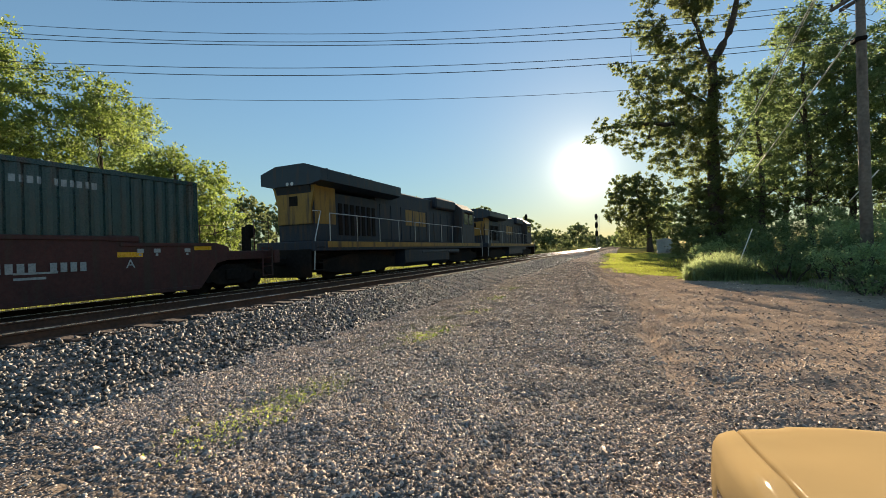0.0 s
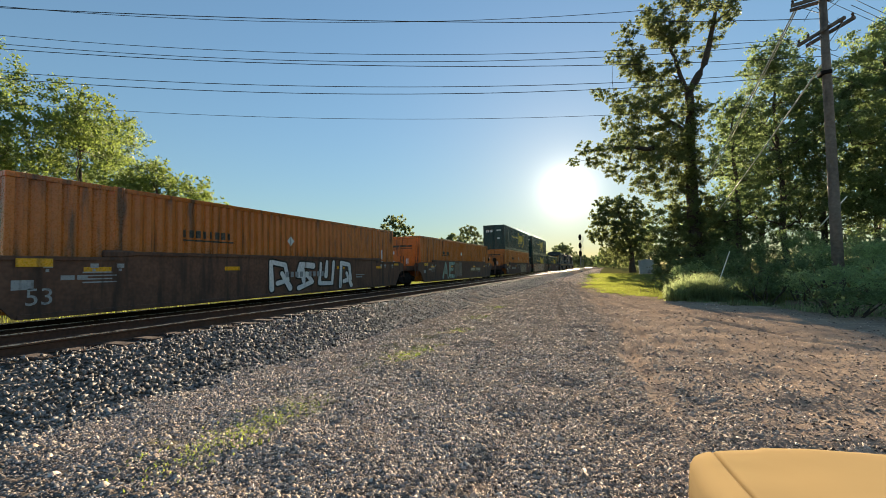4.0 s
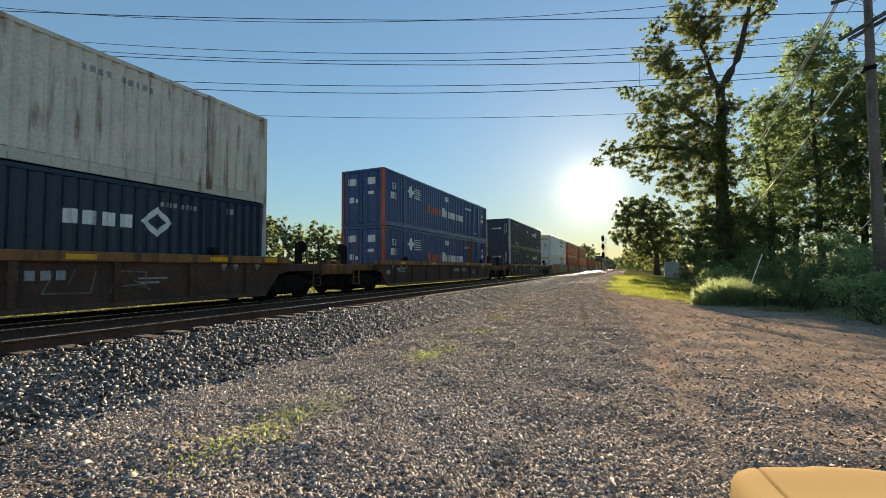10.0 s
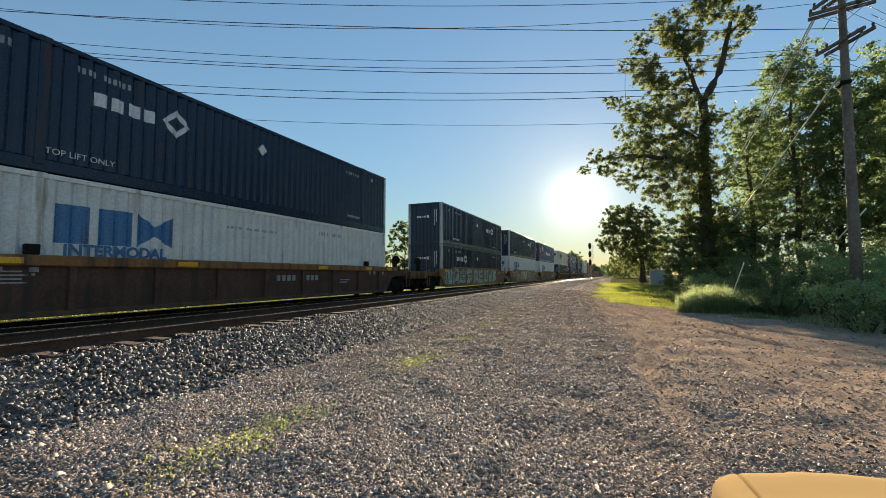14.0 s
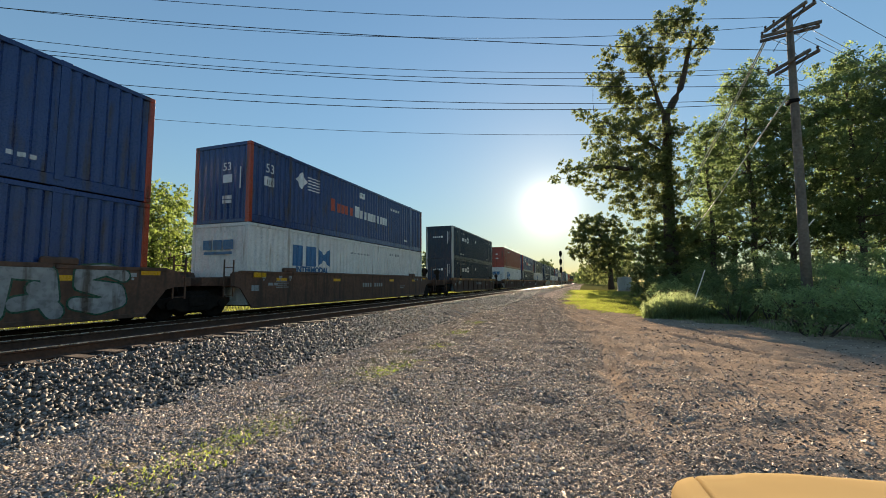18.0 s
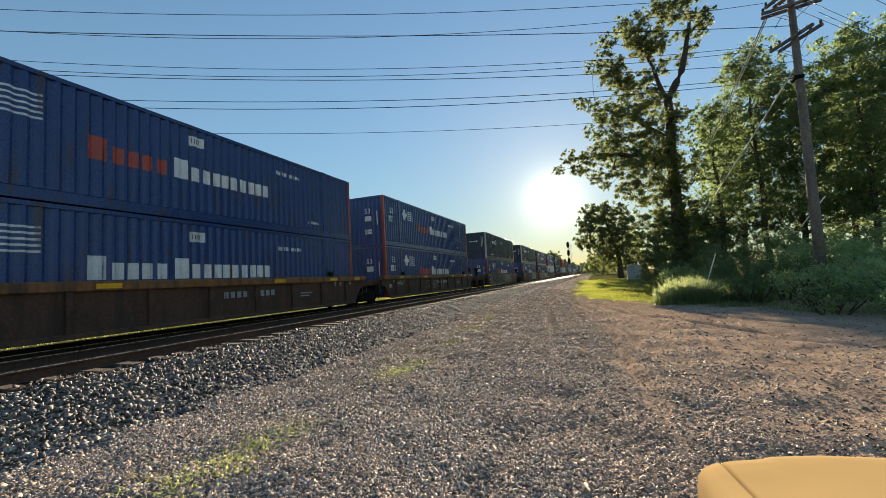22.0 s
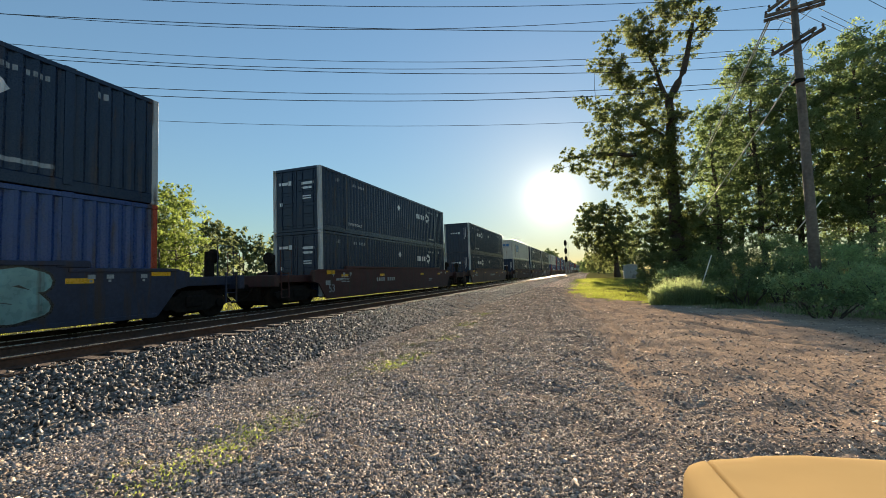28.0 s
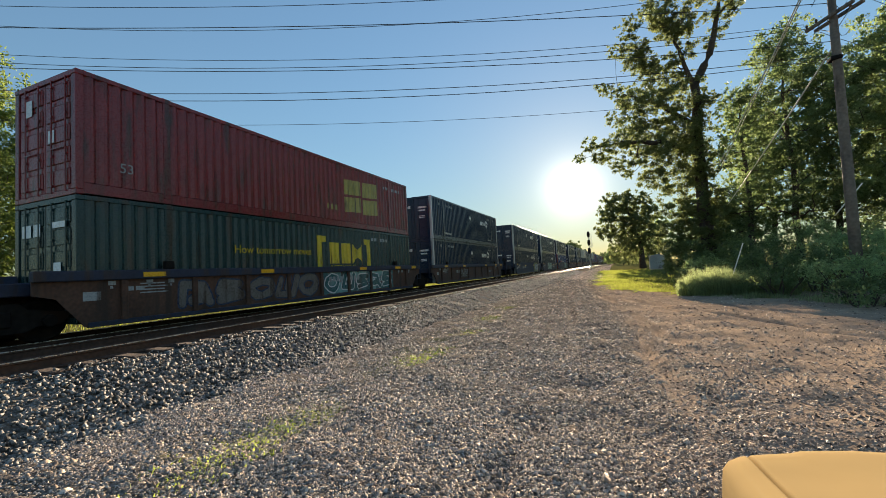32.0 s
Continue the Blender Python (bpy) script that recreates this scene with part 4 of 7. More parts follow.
def green(slogan=True):
    marks = [("paint", "yellow_lettering", [bar(8.0, 7.7, 0.95, 2.45), bar(7.7, 7.45, 2.2, 2.45), bar(7.7, 7.45, 0.95, 1.15), bar(4.45, 4.15, 0.95, 2.45), bar(4.7, 4.45, 2.2, 2.45), bar(4.7, 4.45, 0.95, 1.15),
                                             bar(7.28, 6.6, 1.3, 2.2), bar(6.45, 5.75, 1.3, 2.2), (HALF - 5.62, HALF - 5.2, 1.3, 1.6, 2.2, 1.9), (HALF - 5.2, HALF - 4.8, 1.6, 1.3, 1.9, 2.2)]),
             ("paint", "yellow_lettering", diamond(7.5, 0.75, 0.16) + diamond(7.0, 0.75, 0.16) + diamond(5.2, 0.75, 0.16) + diamond(4.75, 0.75, 0.16)),
             ("text", "yellow_lettering", ("INTERMODAL", 7.25, 1.02, 0.3)), ("paint", "grey_lettering", digits(3.95, 2.4, 2.4, 2.55, 11))]
    if slogan:
        marks.append(("text", "yellow_lettering", ("How tomorrow moves", 12.0, 1.65, 0.38)))
    marks.append(("rear_bar", "white_lettering", [(-0.95, -0.55, 2.05, 2.35), (-0.45, -0.15, 2.05, 2.35), (0.3, 0.9, 2.2, 2.34), (0.4, 0.7, 1.2, 1.4)]))
    return container("dark green 53-foot steel container with yellow lettering in brackets", "green_paint", "green_paint", "doors", marks)


def orange(body="orange_paint"):
    marks = [("paint", "black_lettering", word(12.4, 10.7, 1.78, 2.0, 8) + [bar(12.4, 10.7, 1.68, 1.73)]), ("plate", "white_lettering", (8.1, 1.9, 0.19)), ("paint", "white_lettering", [bar(16.0 - 0.9 * k, 15.65 - 0.9 * k, 0.19, 0.24) for k in range(17)]),
             ("paint", "white_lettering", [bar(1.3, 1.05, 0.9, 1.2), bar(1.3, 1.22, 1.3, 1.8)]), ("rear_bar", "black_lettering", [(-0.75, 0.7, 2.2, 2.33), (-0.75, 0.7, 2.08, 2.12)]), ("rear_bar", "white_lettering", [(0.25, 0.42, 1.1, 1.45), (-0.8, -0.6, 1.1, 1.3), (-0.85, -0.6, 1.75, 1.95)])]
    return container({"orange_paint": "orange", "red_orange_paint": "red-orange", "red_paint": "red"}[body] + " 53-foot container with dark lettering and closed doors", body, body, "doors", marks)


def banded():
    marks = [("paint", "yellow_lettering", [bar(7.2, 2.81, 2.02, 2.58)]), ("paint", "black_lettering", [(a, b, c + 0.0, d, e, f) for a, b, c, d, e, f in word(6.9, 3.6, 2.12, 2.48, 6)]),
             ("bold", "dark_green_lettering", ("Intermodal", 6.75, 1.45, 0.72)), ("text", "black_lettering", ("TOP LIFT ONLY", 3.4, 0.42, 0.17)), ("paint", "grey_lettering", digits(2.2, 1.2, 2.3, 2.42, 8)),
             ("rear_bar", "yellow_lettering", [(-0.95, 0.95, 2.15, 2.4)]), ("rear_bar", "black_lettering", [(-0.75, -0.35, 2.21, 2.34), (-0.28, 0.1, 2.21, 2.34), (0.2, 0.7, 2.21, 2.34), (0.4, 0.6, 1.2, 1.5)])]
    return container("white 53-foot container with yellow band and green lettering", "white_paint", "white_paint", "doors", marks)


def maroon():
    z = [(6.1, 4.75, 1.55, 2.25), (6.1, 4.75, 0.75, 1.45), (4.6, 3.3, 1.6, 2.35), (4.6, 3.3, 0.75, 1.5)]
    marks = [("paint", "faded_yellow_lettering", [(HALF - a, HALF - b, c - 0.04, c + 0.06, d - 0.06, d + 0.05) for a, b, c, d in z] + word(7.3, 6.5, 0.72, 0.95, 3)), ("text", "grey_lettering", ("53", 15.25, 0.65, 0.34)), ("paint", "grey_lettering", digits(2.6, 0.8, 2.3, 2.45, 10)),
             ("rear_bar", "white_lettering", [(-0.8, -0.5, 2.1, 2.5), (0.2, 0.45, 1.3, 1.6)])]
    return container("maroon 53-foot steel container with yellow four-pane emblem", "maroon_paint", "maroon_paint", "doors", marks)


def plain_red():
    marks = [("paint", "white_lettering", digits(13.0, 11.5, 2.3, 2.45, 10)), ("rear_bar", "white_lettering", [(0.1, 0.5, 1.2, 1.35), (0.1, 0.4, 1.8, 1.95)])]
    return container("red 53-foot steel container with faded paint", "red_paint", "red_paint", "wall", marks)


# ---- well cars ----
def wheel_mesh():
    g = Geo()
    n, r = 14, 0.46
    ring = [(math.cos(2 * math.pi * i / n), math.sin(2 * math.pi * i / n)) for i in range(n)]
    prof = [(0.05, 0.07), (0.16, 0.075), (0.18, 0.03), (0.36, 0.02), (0.40, 0.07), (r, 0.07), (r, -0.03), (r + 0.028, -0.045), (r + 0.02, -0.07), (0.36, -0.06), (0.18, -0.03), (0.05, -0.05)]
    v = [(x, rr * c, rr * s) for rr, x in prof for c, s in ring]
    m = len(prof)
    g.add(v, [(k * n + i, k * n + (i + 1) % n, (k + 1) % m * n + (i + 1) % n, (k + 1) % m * n + i) for k in range(m) for i in range(n)])
    return g.mesh("wheel", M["black_iron"], True)


WHEEL = wheel_mesh()
FRAME = Geo().prism([(-1.25, 0.50), (-1.25, 0.62), (-0.55, 0.72), (-0.4, 0.86), (0.4, 0.86), (0.55, 0.72), (1.25, 0.62), (1.25, 0.50), (1.1, 0.36), (0.7, 0.36), (0.5, 0.26), (-0.5, 0.26), (-0.7, 0.36), (-1.1, 0.36)], -0.07, 0.07, "x").mesh("side_frame", M["black_iron"])
SPRING = Geo().box(-0.1, 0.1, -0.28, 0.28, 0.38, 0.72, 0.03).mesh("spring_nest", M["black_iron"])
CAP = Geo().tube([(-0.09, 0, 0.46), (0.09, 0, 0.46)], 0.13, 10).mesh("bearing_cap", M["black_iron"])
BOLSTER = Geo().box(-0.95, 0.95, -0.2, 0.2, 0.5, 0.8, 0.03).box(-0.3, 0.3, -0.3, 0.3, 0.8, 0.95).mesh("bolster", M["black_iron"])
RIGGING = Geo().box(-0.62, 0.62, -1.3, 1.3, 0.16, 0.5, 0.06).box(-0.5, 0.5, -1.6, -1.2, 0.3, 0.9, 0.05).box(-0.5, 0.5, 1.2, 1.6, 0.3, 0.9, 0.05).mesh("brake_rigging", M["rig_iron"])
AXLE = Geo().tube([(-1.05, 0, 0.46), (1.05, 0, 0.46)], 0.08, 8).mesh("axle", M["black_iron"])


def truck(parent, y, axles=(-0.89, 0.89), far=True):
    t = part("truck", BOLSTER, None, parent, m=pose(0, y, 0))
    for s in (-1, 1):
        part("side_frame", FRAME, None, t, m=pose(s * 1.0, 0, 0))
        part("spring_nest", SPRING, None, t, m=pose(s * 1.02, 0, 0))
        for a in axles:
            part("wheel", WHEEL, None, t, m=pose(s * 0.73, a, 0.46, 0, 0, 0 if s > 0 else 180))
            part("bearing_cap", CAP, None, t, m=pose(s * 1.06, a, 0))
    for a in axles:
        part("axle", AXLE, None, t, m=pose(0, a, 0))
    part("brake_rigging", RIGGING, None, t)
    return t


# skeletons of sprayed letters on a unit square; "?", "!" and "%" are shapes that spell nothing
GLYPHS = {
    "A": [[(0, 0), (0.5, 1), (1, 0)], [(0.22, 0.38), (0.8, 0.38)]], "C": [[(1, 0.85), (0.6, 1), (0.15, 0.85), (0, 0.5), (0.15, 0.15), (0.6, 0), (1, 0.15)]],
    "E": [[(0.95, 1), (0, 0.95), (0, 0.05), (0.95, 0)], [(0, 0.5), (0.75, 0.52)]], "K": [[(0.05, 1), (0.05, 0)], [(0.9, 1), (0.1, 0.5), (1, 0)]], "L": [[(0.1, 1), (0.05, 0.05), (0.95, 0.1)]],
    "M": [[(0, 0), (0.1, 1), (0.5, 0.35), (0.9, 1), (1, 0)]], "O": [[(0.5, 1), (0.1, 0.8), (0, 0.45), (0.2, 0.08), (0.55, 0), (0.9, 0.2), (1, 0.55), (0.85, 0.88), (0.5, 1)]],
    "P": [[(0.1, 0), (0.05, 1), (0.75, 0.95), (0.95, 0.7), (0.7, 0.45), (0.1, 0.45)]], "R": [[(0.1, 0), (0.05, 1), (0.7, 0.97), (0.9, 0.75), (0.65, 0.5), (0.1, 0.48)], [(0.5, 0.48), (1, 0)]],
    "S": [[(0.95, 0.85), (0.6, 1), (0.15, 0.88), (0.1, 0.62), (0.85, 0.42), (0.92, 0.14), (0.5, 0), (0.05, 0.12)]], "T": [[(0, 0.95), (1, 1)], [(0.5, 0.95), (0.45, 0)]], "W": [[(0, 1), (0.25, 0), (0.5, 0.65), (0.75, 0), (1, 1)]],
    "?": [[(0.05, 0), (0.1, 1), (0.8, 0.9), (0.9, 0.3), (0.35, 0.2)], [(0.6, 0.55), (1.0, 0)]], "!": [[(0.1, 0.9), (0, 0.1), (0.9, 0.05), (0.95, 0.95)], [(0.45, 0.4), (0.5, 0.95)]],
    "%": [[(0.95, 0.9), (0.2, 0.95), (0.05, 0.5), (0.6, 0.55), (0.95, 0.2), (0.1, 0)], [(0.35, 0.3), (0.3, 0.75)]]}


def sprayed(parent, a, b, mats, text, seed, x, z0=0.45, z1=1.45, width=0.2, edge=0.06, lift=0.0):
    """Fat sprayed letters: outlined strokes with rounded turns; mats: fill, outline."""
    rng = random.Random(seed)
    step = (a - b) / len(text)
    back, fill = Geo(), Geo()
    for k, ch in enumerate(text):
        if ch == " ":
            continue
        y0, w = HALF - a + (k + 0.12) * step, step * 0.74
        top, low, slant = z1 + rng.uniform(-0.06, 0.05), z0 + rng.uniform(-0.05, 0.06), rng.uniform(-0.06, 0.12)
        n = 0
        for line in GLYPHS[ch]:
            pts = [(y0 + w * (p + rng.uniform(-0.05, 0.05)) + slant * q, low + (top - low) * q + rng.uniform(-0.02, 0.02)) for p, q in line]
            wide = [width * rng.uniform(0.75, 1.2) for _ in pts]
            for g, more, high in ((back, edge, 0.004 + lift), (fill, 0.0, 0.009 + lift)):
                for i, ((p, q), r) in enumerate(zip(pts, wide)):
                    r = (r + 2 * more) / 2
                    ring = [(p + r * math.cos(t * 0.6283 + k), q + r * math.sin(t * 0.6283 + k)) for t in range(10)]
                    g.add([(x + high + 0.0001 * (n + i), u, min(1.63, max(0.29, v))) for u, v in ring], [tuple(range(10))])
                    if i + 1 < len(pts):
                        (p2, q2), r2 = pts[i + 1], (wide[i + 1] + 2 * more) / 2
                        d = math.hypot(p2 - p, q2 - q) or 1
                        ny, nz = -(q2 - q) / d, (p2 - p) / d
                        quad = [(p - ny * r, q - nz * r), (p2 - ny * r2, q2 - nz * r2), (p2 + ny * r2, q2 + nz * r2), (p + ny * r, q + nz * r)]
                        g.add([(x + high + 0.0001 * (n + i) + 0.00005, u, min(1.63, max(0.29, v))) for u, v in quad], [(0, 1, 2, 3)])
            n += len(pts)
    for g, mat in ((back, mats[1]), (fill, mats[0])):
        tagged(part("graffiti", g, M[mat], parent, "spray-painted letter shapes"), kind="stuff")


def mural(parent, a, b, mats, seed, x, z0=0.34, z1=1.6):
    """A painted wall of jagged colour patches with dark seams."""
    rng = random.Random(seed)
    n, m = max(2, int((a - b) / 0.55)), 3
    P = [[(HALF - a + (a - b) * (i + (rng.uniform(-0.42, 0.42) if 0 < i < n else 0)) / n, z0 + (z1 - z0) * (j + (rng.uniform(-0.38, 0.38) if 0 < j < m else 0)) / m) for j in range(m + 1)] for i in range(n + 1)]
    seam = Geo()
    seam.add([(x + 0.003, HALF - a, z0), (x + 0.003, HALF - b, z0), (x + 0.003, HALF - b, z1), (x + 0.003, HALF - a, z1)], [(0, 1, 2, 3)])
    fills = [Geo() for _ in mats]
    last_pick = 0
    for i in range(n):
        for j in range(m):
            q = [P[i][j], P[i + 1][j], P[i + 1][j + 1], P[i][j + 1]]
            cy, cz = sum(p[0] for p in q) / 4, sum(p[1] for p in q) / 4
            ring = []
            for (p, s), (p2, s2) in zip(q, q[1:] + q[:1]):
                for t in (0.12, 0.5, 0.88):
                    k = 0.985 if t != 0.5 else rng.uniform(0.9, 1.12)
                    ring.append((x + 0.006, cy + (p + (p2 - p) * t - cy) * k, cz + (s + (s2 - s) * t - cz) * k))
            if rng.random() < 0.55:
                last_pick = rng.randrange(len(mats))
            fills[last_pick].add(ring, [tuple(range(12))])
    tagged(part("graffiti", seam, M["mural_red_paint"], parent, "dark seams of a spray-painted mural"), kind="stuff")
    for g, mat in zip(fills, mats):
        if g.v:
            tagged(part("graffiti", g, M[mat], parent, "spray-painted colour patches"), kind="stuff")


def scribble(parent, a, b, mat, seed, x):
    """Thin sprayed loops."""
    rng = random.Random(seed)
    g = Geo()
    y = HALF - a
    while y < HALF - b:
        r, rz = rng.uniform(0.22, 0.42), rng.uniform(0.3, 0.5)
        cz, t0 = rng.uniform(0.8, 1.1), rng.uniform(0, 6)
        n = 18
        pts = []
        for i in range(n):
            t = t0 + 5.2 * i / (n - 1)
            pts.append((y + r + r * math.cos(t), cz + rz * math.sin(t)))
        for (p, q), (p2, q2) in zip(pts, pts[1:]):
            d = math.hypot(p2 - p, q2 - q) or 1
            ny, nz = -(q2 - q) / d * 0.025, (p2 - p) / d * 0.025
            g.add([(x + 0.005, p - ny, q - nz), (x + 0.005, p2 - ny, q2 - nz), (x + 0.005, p2 + ny, q2 + nz), (x + 0.005, p + ny, q + nz)], [(0, 1, 2, 3)])
        y += r * 1.7
    tagged(part("graffiti", g, M[mat], parent, "pale sprayed loops"), kind="stuff")


NUMBER_AT = {1: (4.3, 2.75), 3: (13.4, 11.15), 4: (6.2, 3.4), 7: (5.0, 3.05), 13: (6.1, 3.2), 14: (12.7, 10.2), 15: (12.73, 10.16), 27: (12.26, 10.44), 34: (12.9, 10.9), 35: (12.56, 11.63)}


def well_car(style, colour, front, rear, label, art=None, number=True, seed=0):
    """A well car for one stack; front and rear: 'coupler' or 'joint'."""
    car = thing("well_car", label, "railroad car", group="well cars of the train")
    C = M[colour]
    XO = 1.50
    top = 1.5 if style == "rib" else 1.53 if seed in (20, 21, 22, 23) else 1.65
    for s in (-1, 1):
        a, b = sorted((s * 1.38, s * XO))
        if style == "smooth":
            g = Geo().prism([(-8.9, 1.02), (-8.5, 0.92), (-7.98, 0.25), (7.98, 0.25), (8.5, 0.92), (8.9, 1.02), (8.9, 1.4), (8.5, 1.5), (6.2, 1.5), (5.9, top), (-5.9, top), (-6.2, 1.5), (-8.5, 1.5), (-8.9, 1.4)], min(s * 1.42, s * 1.47), max(s * 1.42, s * 1.47), "x")
            side = part("side_plate", g, C, car)
            part("top_flange", Geo().box(a, b, -5.9, 5.9, top - 0.09, top + 0.01, 0.012).box(a, b, -8.5, -5.95, 1.42, 1.51, 0.01).box(a, b, 5.95, 8.5, 1.42, 1.51, 0.01), C, side)
            part("bottom_flange", Geo().box(a, b, -7.93, 7.93, 0.225, 0.33, 0.01), C, side)
        else:
            g = Geo().prism([(-8.9, 1.0), (-8.5, 0.9), (-7.98, 0.25), (7.98, 0.25), (8.5, 0.9), (8.9, 1.0), (8.9, 1.3), (-8.9, 1.3)], min(s * 1.40, s * 1.43), max(s * 1.40, s * 1.43), "x")
            side = part("side_plate", g, M["car_dark_paint"], car)
            part("top_chord", Geo().box(min(s * 1.34, s * 1.53), max(s * 1.34, s * 1.53), -8.9, 8.9, 1.27, top, 0.02), M["car_ochre_paint"] if colour == "car_brown_paint" else C, side)
            part("bottom_chord", Geo().box(a, b, -7.93, 7.93, 0.225, 0.34, 0.012), C, side)
            rib = Geo().box(min(s * 1.43, s * 1.51), max(s * 1.43, s * 1.51), -0.07, 0.07, 0.33, 1.27, 0.01).mesh("rib", M["car_dark_paint"])
            for k in range(9):
                part("rib", rib, None, side, m=pose(0, -7.2 + k * 1.8, 0))
            for y in (-6.1, 6.1):
                part("guide", Geo().box(min(s * 1.36, s * 1.5), max(s * 1.36, s * 1.5), y - 0.12, y + 0.12, top, top + 0.22, 0.02), M["black_iron"], side)
    if style == "smooth":
        for y in (-6.05, 6.05):
            part("guide", Geo().box(1.33, 1.49, y - 0.35, y + 0.35, 1.5, 1.68, 0.04), C, car)
    part("floor_pan", Geo().box(-1.36, 1.36, -7.7, 7.7, 0.275, 0.33), M["black_iron"], car)
    for s, kind in ((1, front), (-1, rear)):
        end = 9.62 if kind == "joint" else 10.95
        y0, y1 = sorted((s * 8.12, s * end))
        g = Geo().box(-1.05, 1.05, y0, y1, 1.0, 1.28, 0.02)
        g.prism([(-1.42, 0.95), (1.42, 0.95), (1.42, 1.48), (1.1, 1.48), (1.0, 1.3), (-1.0, 1.3), (-1.1, 1.48), (-1.42, 1.48)], s * 8.12, s * 8.5, "y")
        deck = part("end_platform", g, C, car)
        part("draft_sill", Geo().box(-0.45, 0.45, min(s * 8.2, s * (end - 0.1)), max(s * 8.2, s * (end - 0.1)), 0.5, 1.0, 0.03), M["rig_iron"], deck)
        if kind == "coupler":
            part("coupler", Geo().box(-0.12, 0.12, min(s * 10.9, s * 11.75), max(s * 10.9, s * 11.75), 0.72, 0.98, 0.04).box(-0.2, 0.2, min(s * 11.5, s * 11.88), max(s * 11.5, s * 11.88), 0.68, 1.0, 0.06), M["black_iron"], deck)
            part("brake_cylinder", Geo().tube([(0.5, s * 10.2, 0.72), (0.5, s * 10.75, 0.72)], [0.2, 0.2], 10).box(-1.2, 0.2, min(s * 10.15, s * 10.7), max(s * 10.15, s * 10.7), 0.5, 1.0, 0.03), M["rig_iron"], deck)
            part("air_hose", Geo().tube([(0.3, s * 10.9, 0.9), (0.35, s * 11.3, 0.5), (0.2, s * 11.6, 0.34), (0.0, s * 11.85, 0.42)], 0.03, 6), M["rig_iron"], deck)
            part("end_sill", Geo().box(-1.4, 1.4, min(s * 10.75, s * 11.0), max(s * 10.75, s * 11.0), 0.85, 1.3, 0.03), C, deck)
            for x in (-1.3, 1.3):
                part("handrail", Geo().tube([(x, s * 10.6, 1.28), (x, s * 10.6, 2.25), (x, s * 10.0, 2.25), (x, s * 10.0, 1.28)], 0.02, 6), C, deck)
            part("handbrake", Geo().tube([(0.6, s * 10.4, 1.95), (0.6, s * 10.48, 1.95)], 0.24, 14).box(0.5, 0.7, min(s * 10.2, s * 10.4), max(s * 10.2, s * 10.4), 1.28, 2.1), M["black_iron"], deck)
            g = Geo()
            for k in range(4):
                g.tube([(1.38, s * 10.25, 0.45 + 0.3 * k), (1.38, s * 10.65, 0.45 + 0.3 * k)], 0.014, 6)
            for y in (10.25, 10.65):
                g.box(1.36, 1.4, s * y - 0.02, s * y + 0.02, 0.42, 1.4)
            part("ladder", g, C, deck)
        else:
            g = Geo()
            for k in range(4):
                g.tube([(1.40, s * 8.75, 0.7 + 0.3 * k), (1.40, s * 9.12, 0.7 + 0.3 * k)], 0.014, 6)
            for y in (8.75, 9.12):
                g.box(1.385, 1.415, s * y - 0.02, s * y + 0.02, 0.65, 1.85)
            part("ladder", g, C, deck)
            part("joint_casting", Geo().box(-0.35, 0.35, min(s * 9.5, s * 9.78), max(s * 9.5, s * 9.78), 0.8, 1.15, 0.05), M["black_iron"], deck)
    truck(car, -9.8 if rear == "joint" else -9.35)
    if front == "coupler":
        truck(car, 9.35)
    # reflectors and stencils on the side that shows
    face = 1.47 if style == "smooth" else 1.53
    zr = 1.38 if style == "rib" else 1.22
    for a in (1.9, 5.2, 10.9, 14.6):
        part("reflector", Geo().box(face + 0.002, face + 0.008, HALF - a - 0.28, HALF - a + 0.28, zr - 0.06, zr + 0.06), M["reflector_yellow"], car, "yellow reflector strip")
    part("reflector", Geo().box(1.502, 1.508, -HALF + 0.1, -HALF + 0.7, 1.29, 1.46), M["reflector_yellow"], car, "yellow reflector plate")
    part("reflector", Geo().box(face + 0.002, face + 0.008, HALF - 0.28, HALF + 0.24, 1.31, 1.46), M["reflector_yellow"], car, "yellow reflector plate")
    small, skin = Geo(), 1.474 if style == "smooth" else 1.434
    edge_z = 1.06 if style == "smooth" else 0.95
    for a in (15.6, 14.75, 14.2, 1.75, 1.35, 0.55):
        small.box(skin, skin + 0.005, HALF - a, HALF - a + 0.16, edge_z + 0.2, edge_z + 0.3)
        small.box(skin, skin + 0.005, HALF - a + 0.04, HALF - a + 0.1, edge_z + 0.12, edge_z + 0.18)
    small.box(skin, skin + 0.005, HALF - 16.1, HALF - 15.75, 0.82, 1.02)
    for k in range(4):
        small.box(skin, skin + 0.005, HALF - 14.9, HALF - 14.2 - 0.1 * (k % 2), 0.92 + 0.075 * k, 0.95 + 0.075 * k)
    tagged(part("stencil", small, M["grey_lettering"], car, "small pale stencilled marks"), kind="stuff")
    if number:
        face2 = 1.47 if style == "smooth" else 1.432
        rng = random.Random(seed)
        n = 9
        a0, a1 = NUMBER_AT.get(seed) or (lambda a: (a, a - 2.25))(rng.choice([11.6, 7.6, 8.6]))
        w = (a0 - a1) / n
        g = Geo()
        for k in range(n):
            if k != 4:
                y = HALF - a0 + k * w
                g.box(face2 + 0.024, face2 + 0.028, y, y + w * 0.66, 0.88, 1.08)
        if seed in (4, 13, 14, 15):
            part("painted_field", Geo().box(face2 + 0.002, face2 + 0.022, HALF - a0 - 0.15, HALF - a1 + 0.1, 0.82, 1.14), M["black_lettering"], car, "black painted field")
        tagged(part("stencil", g, M["grey_lettering"], car, "pale stencilled mark"), kind="stuff")
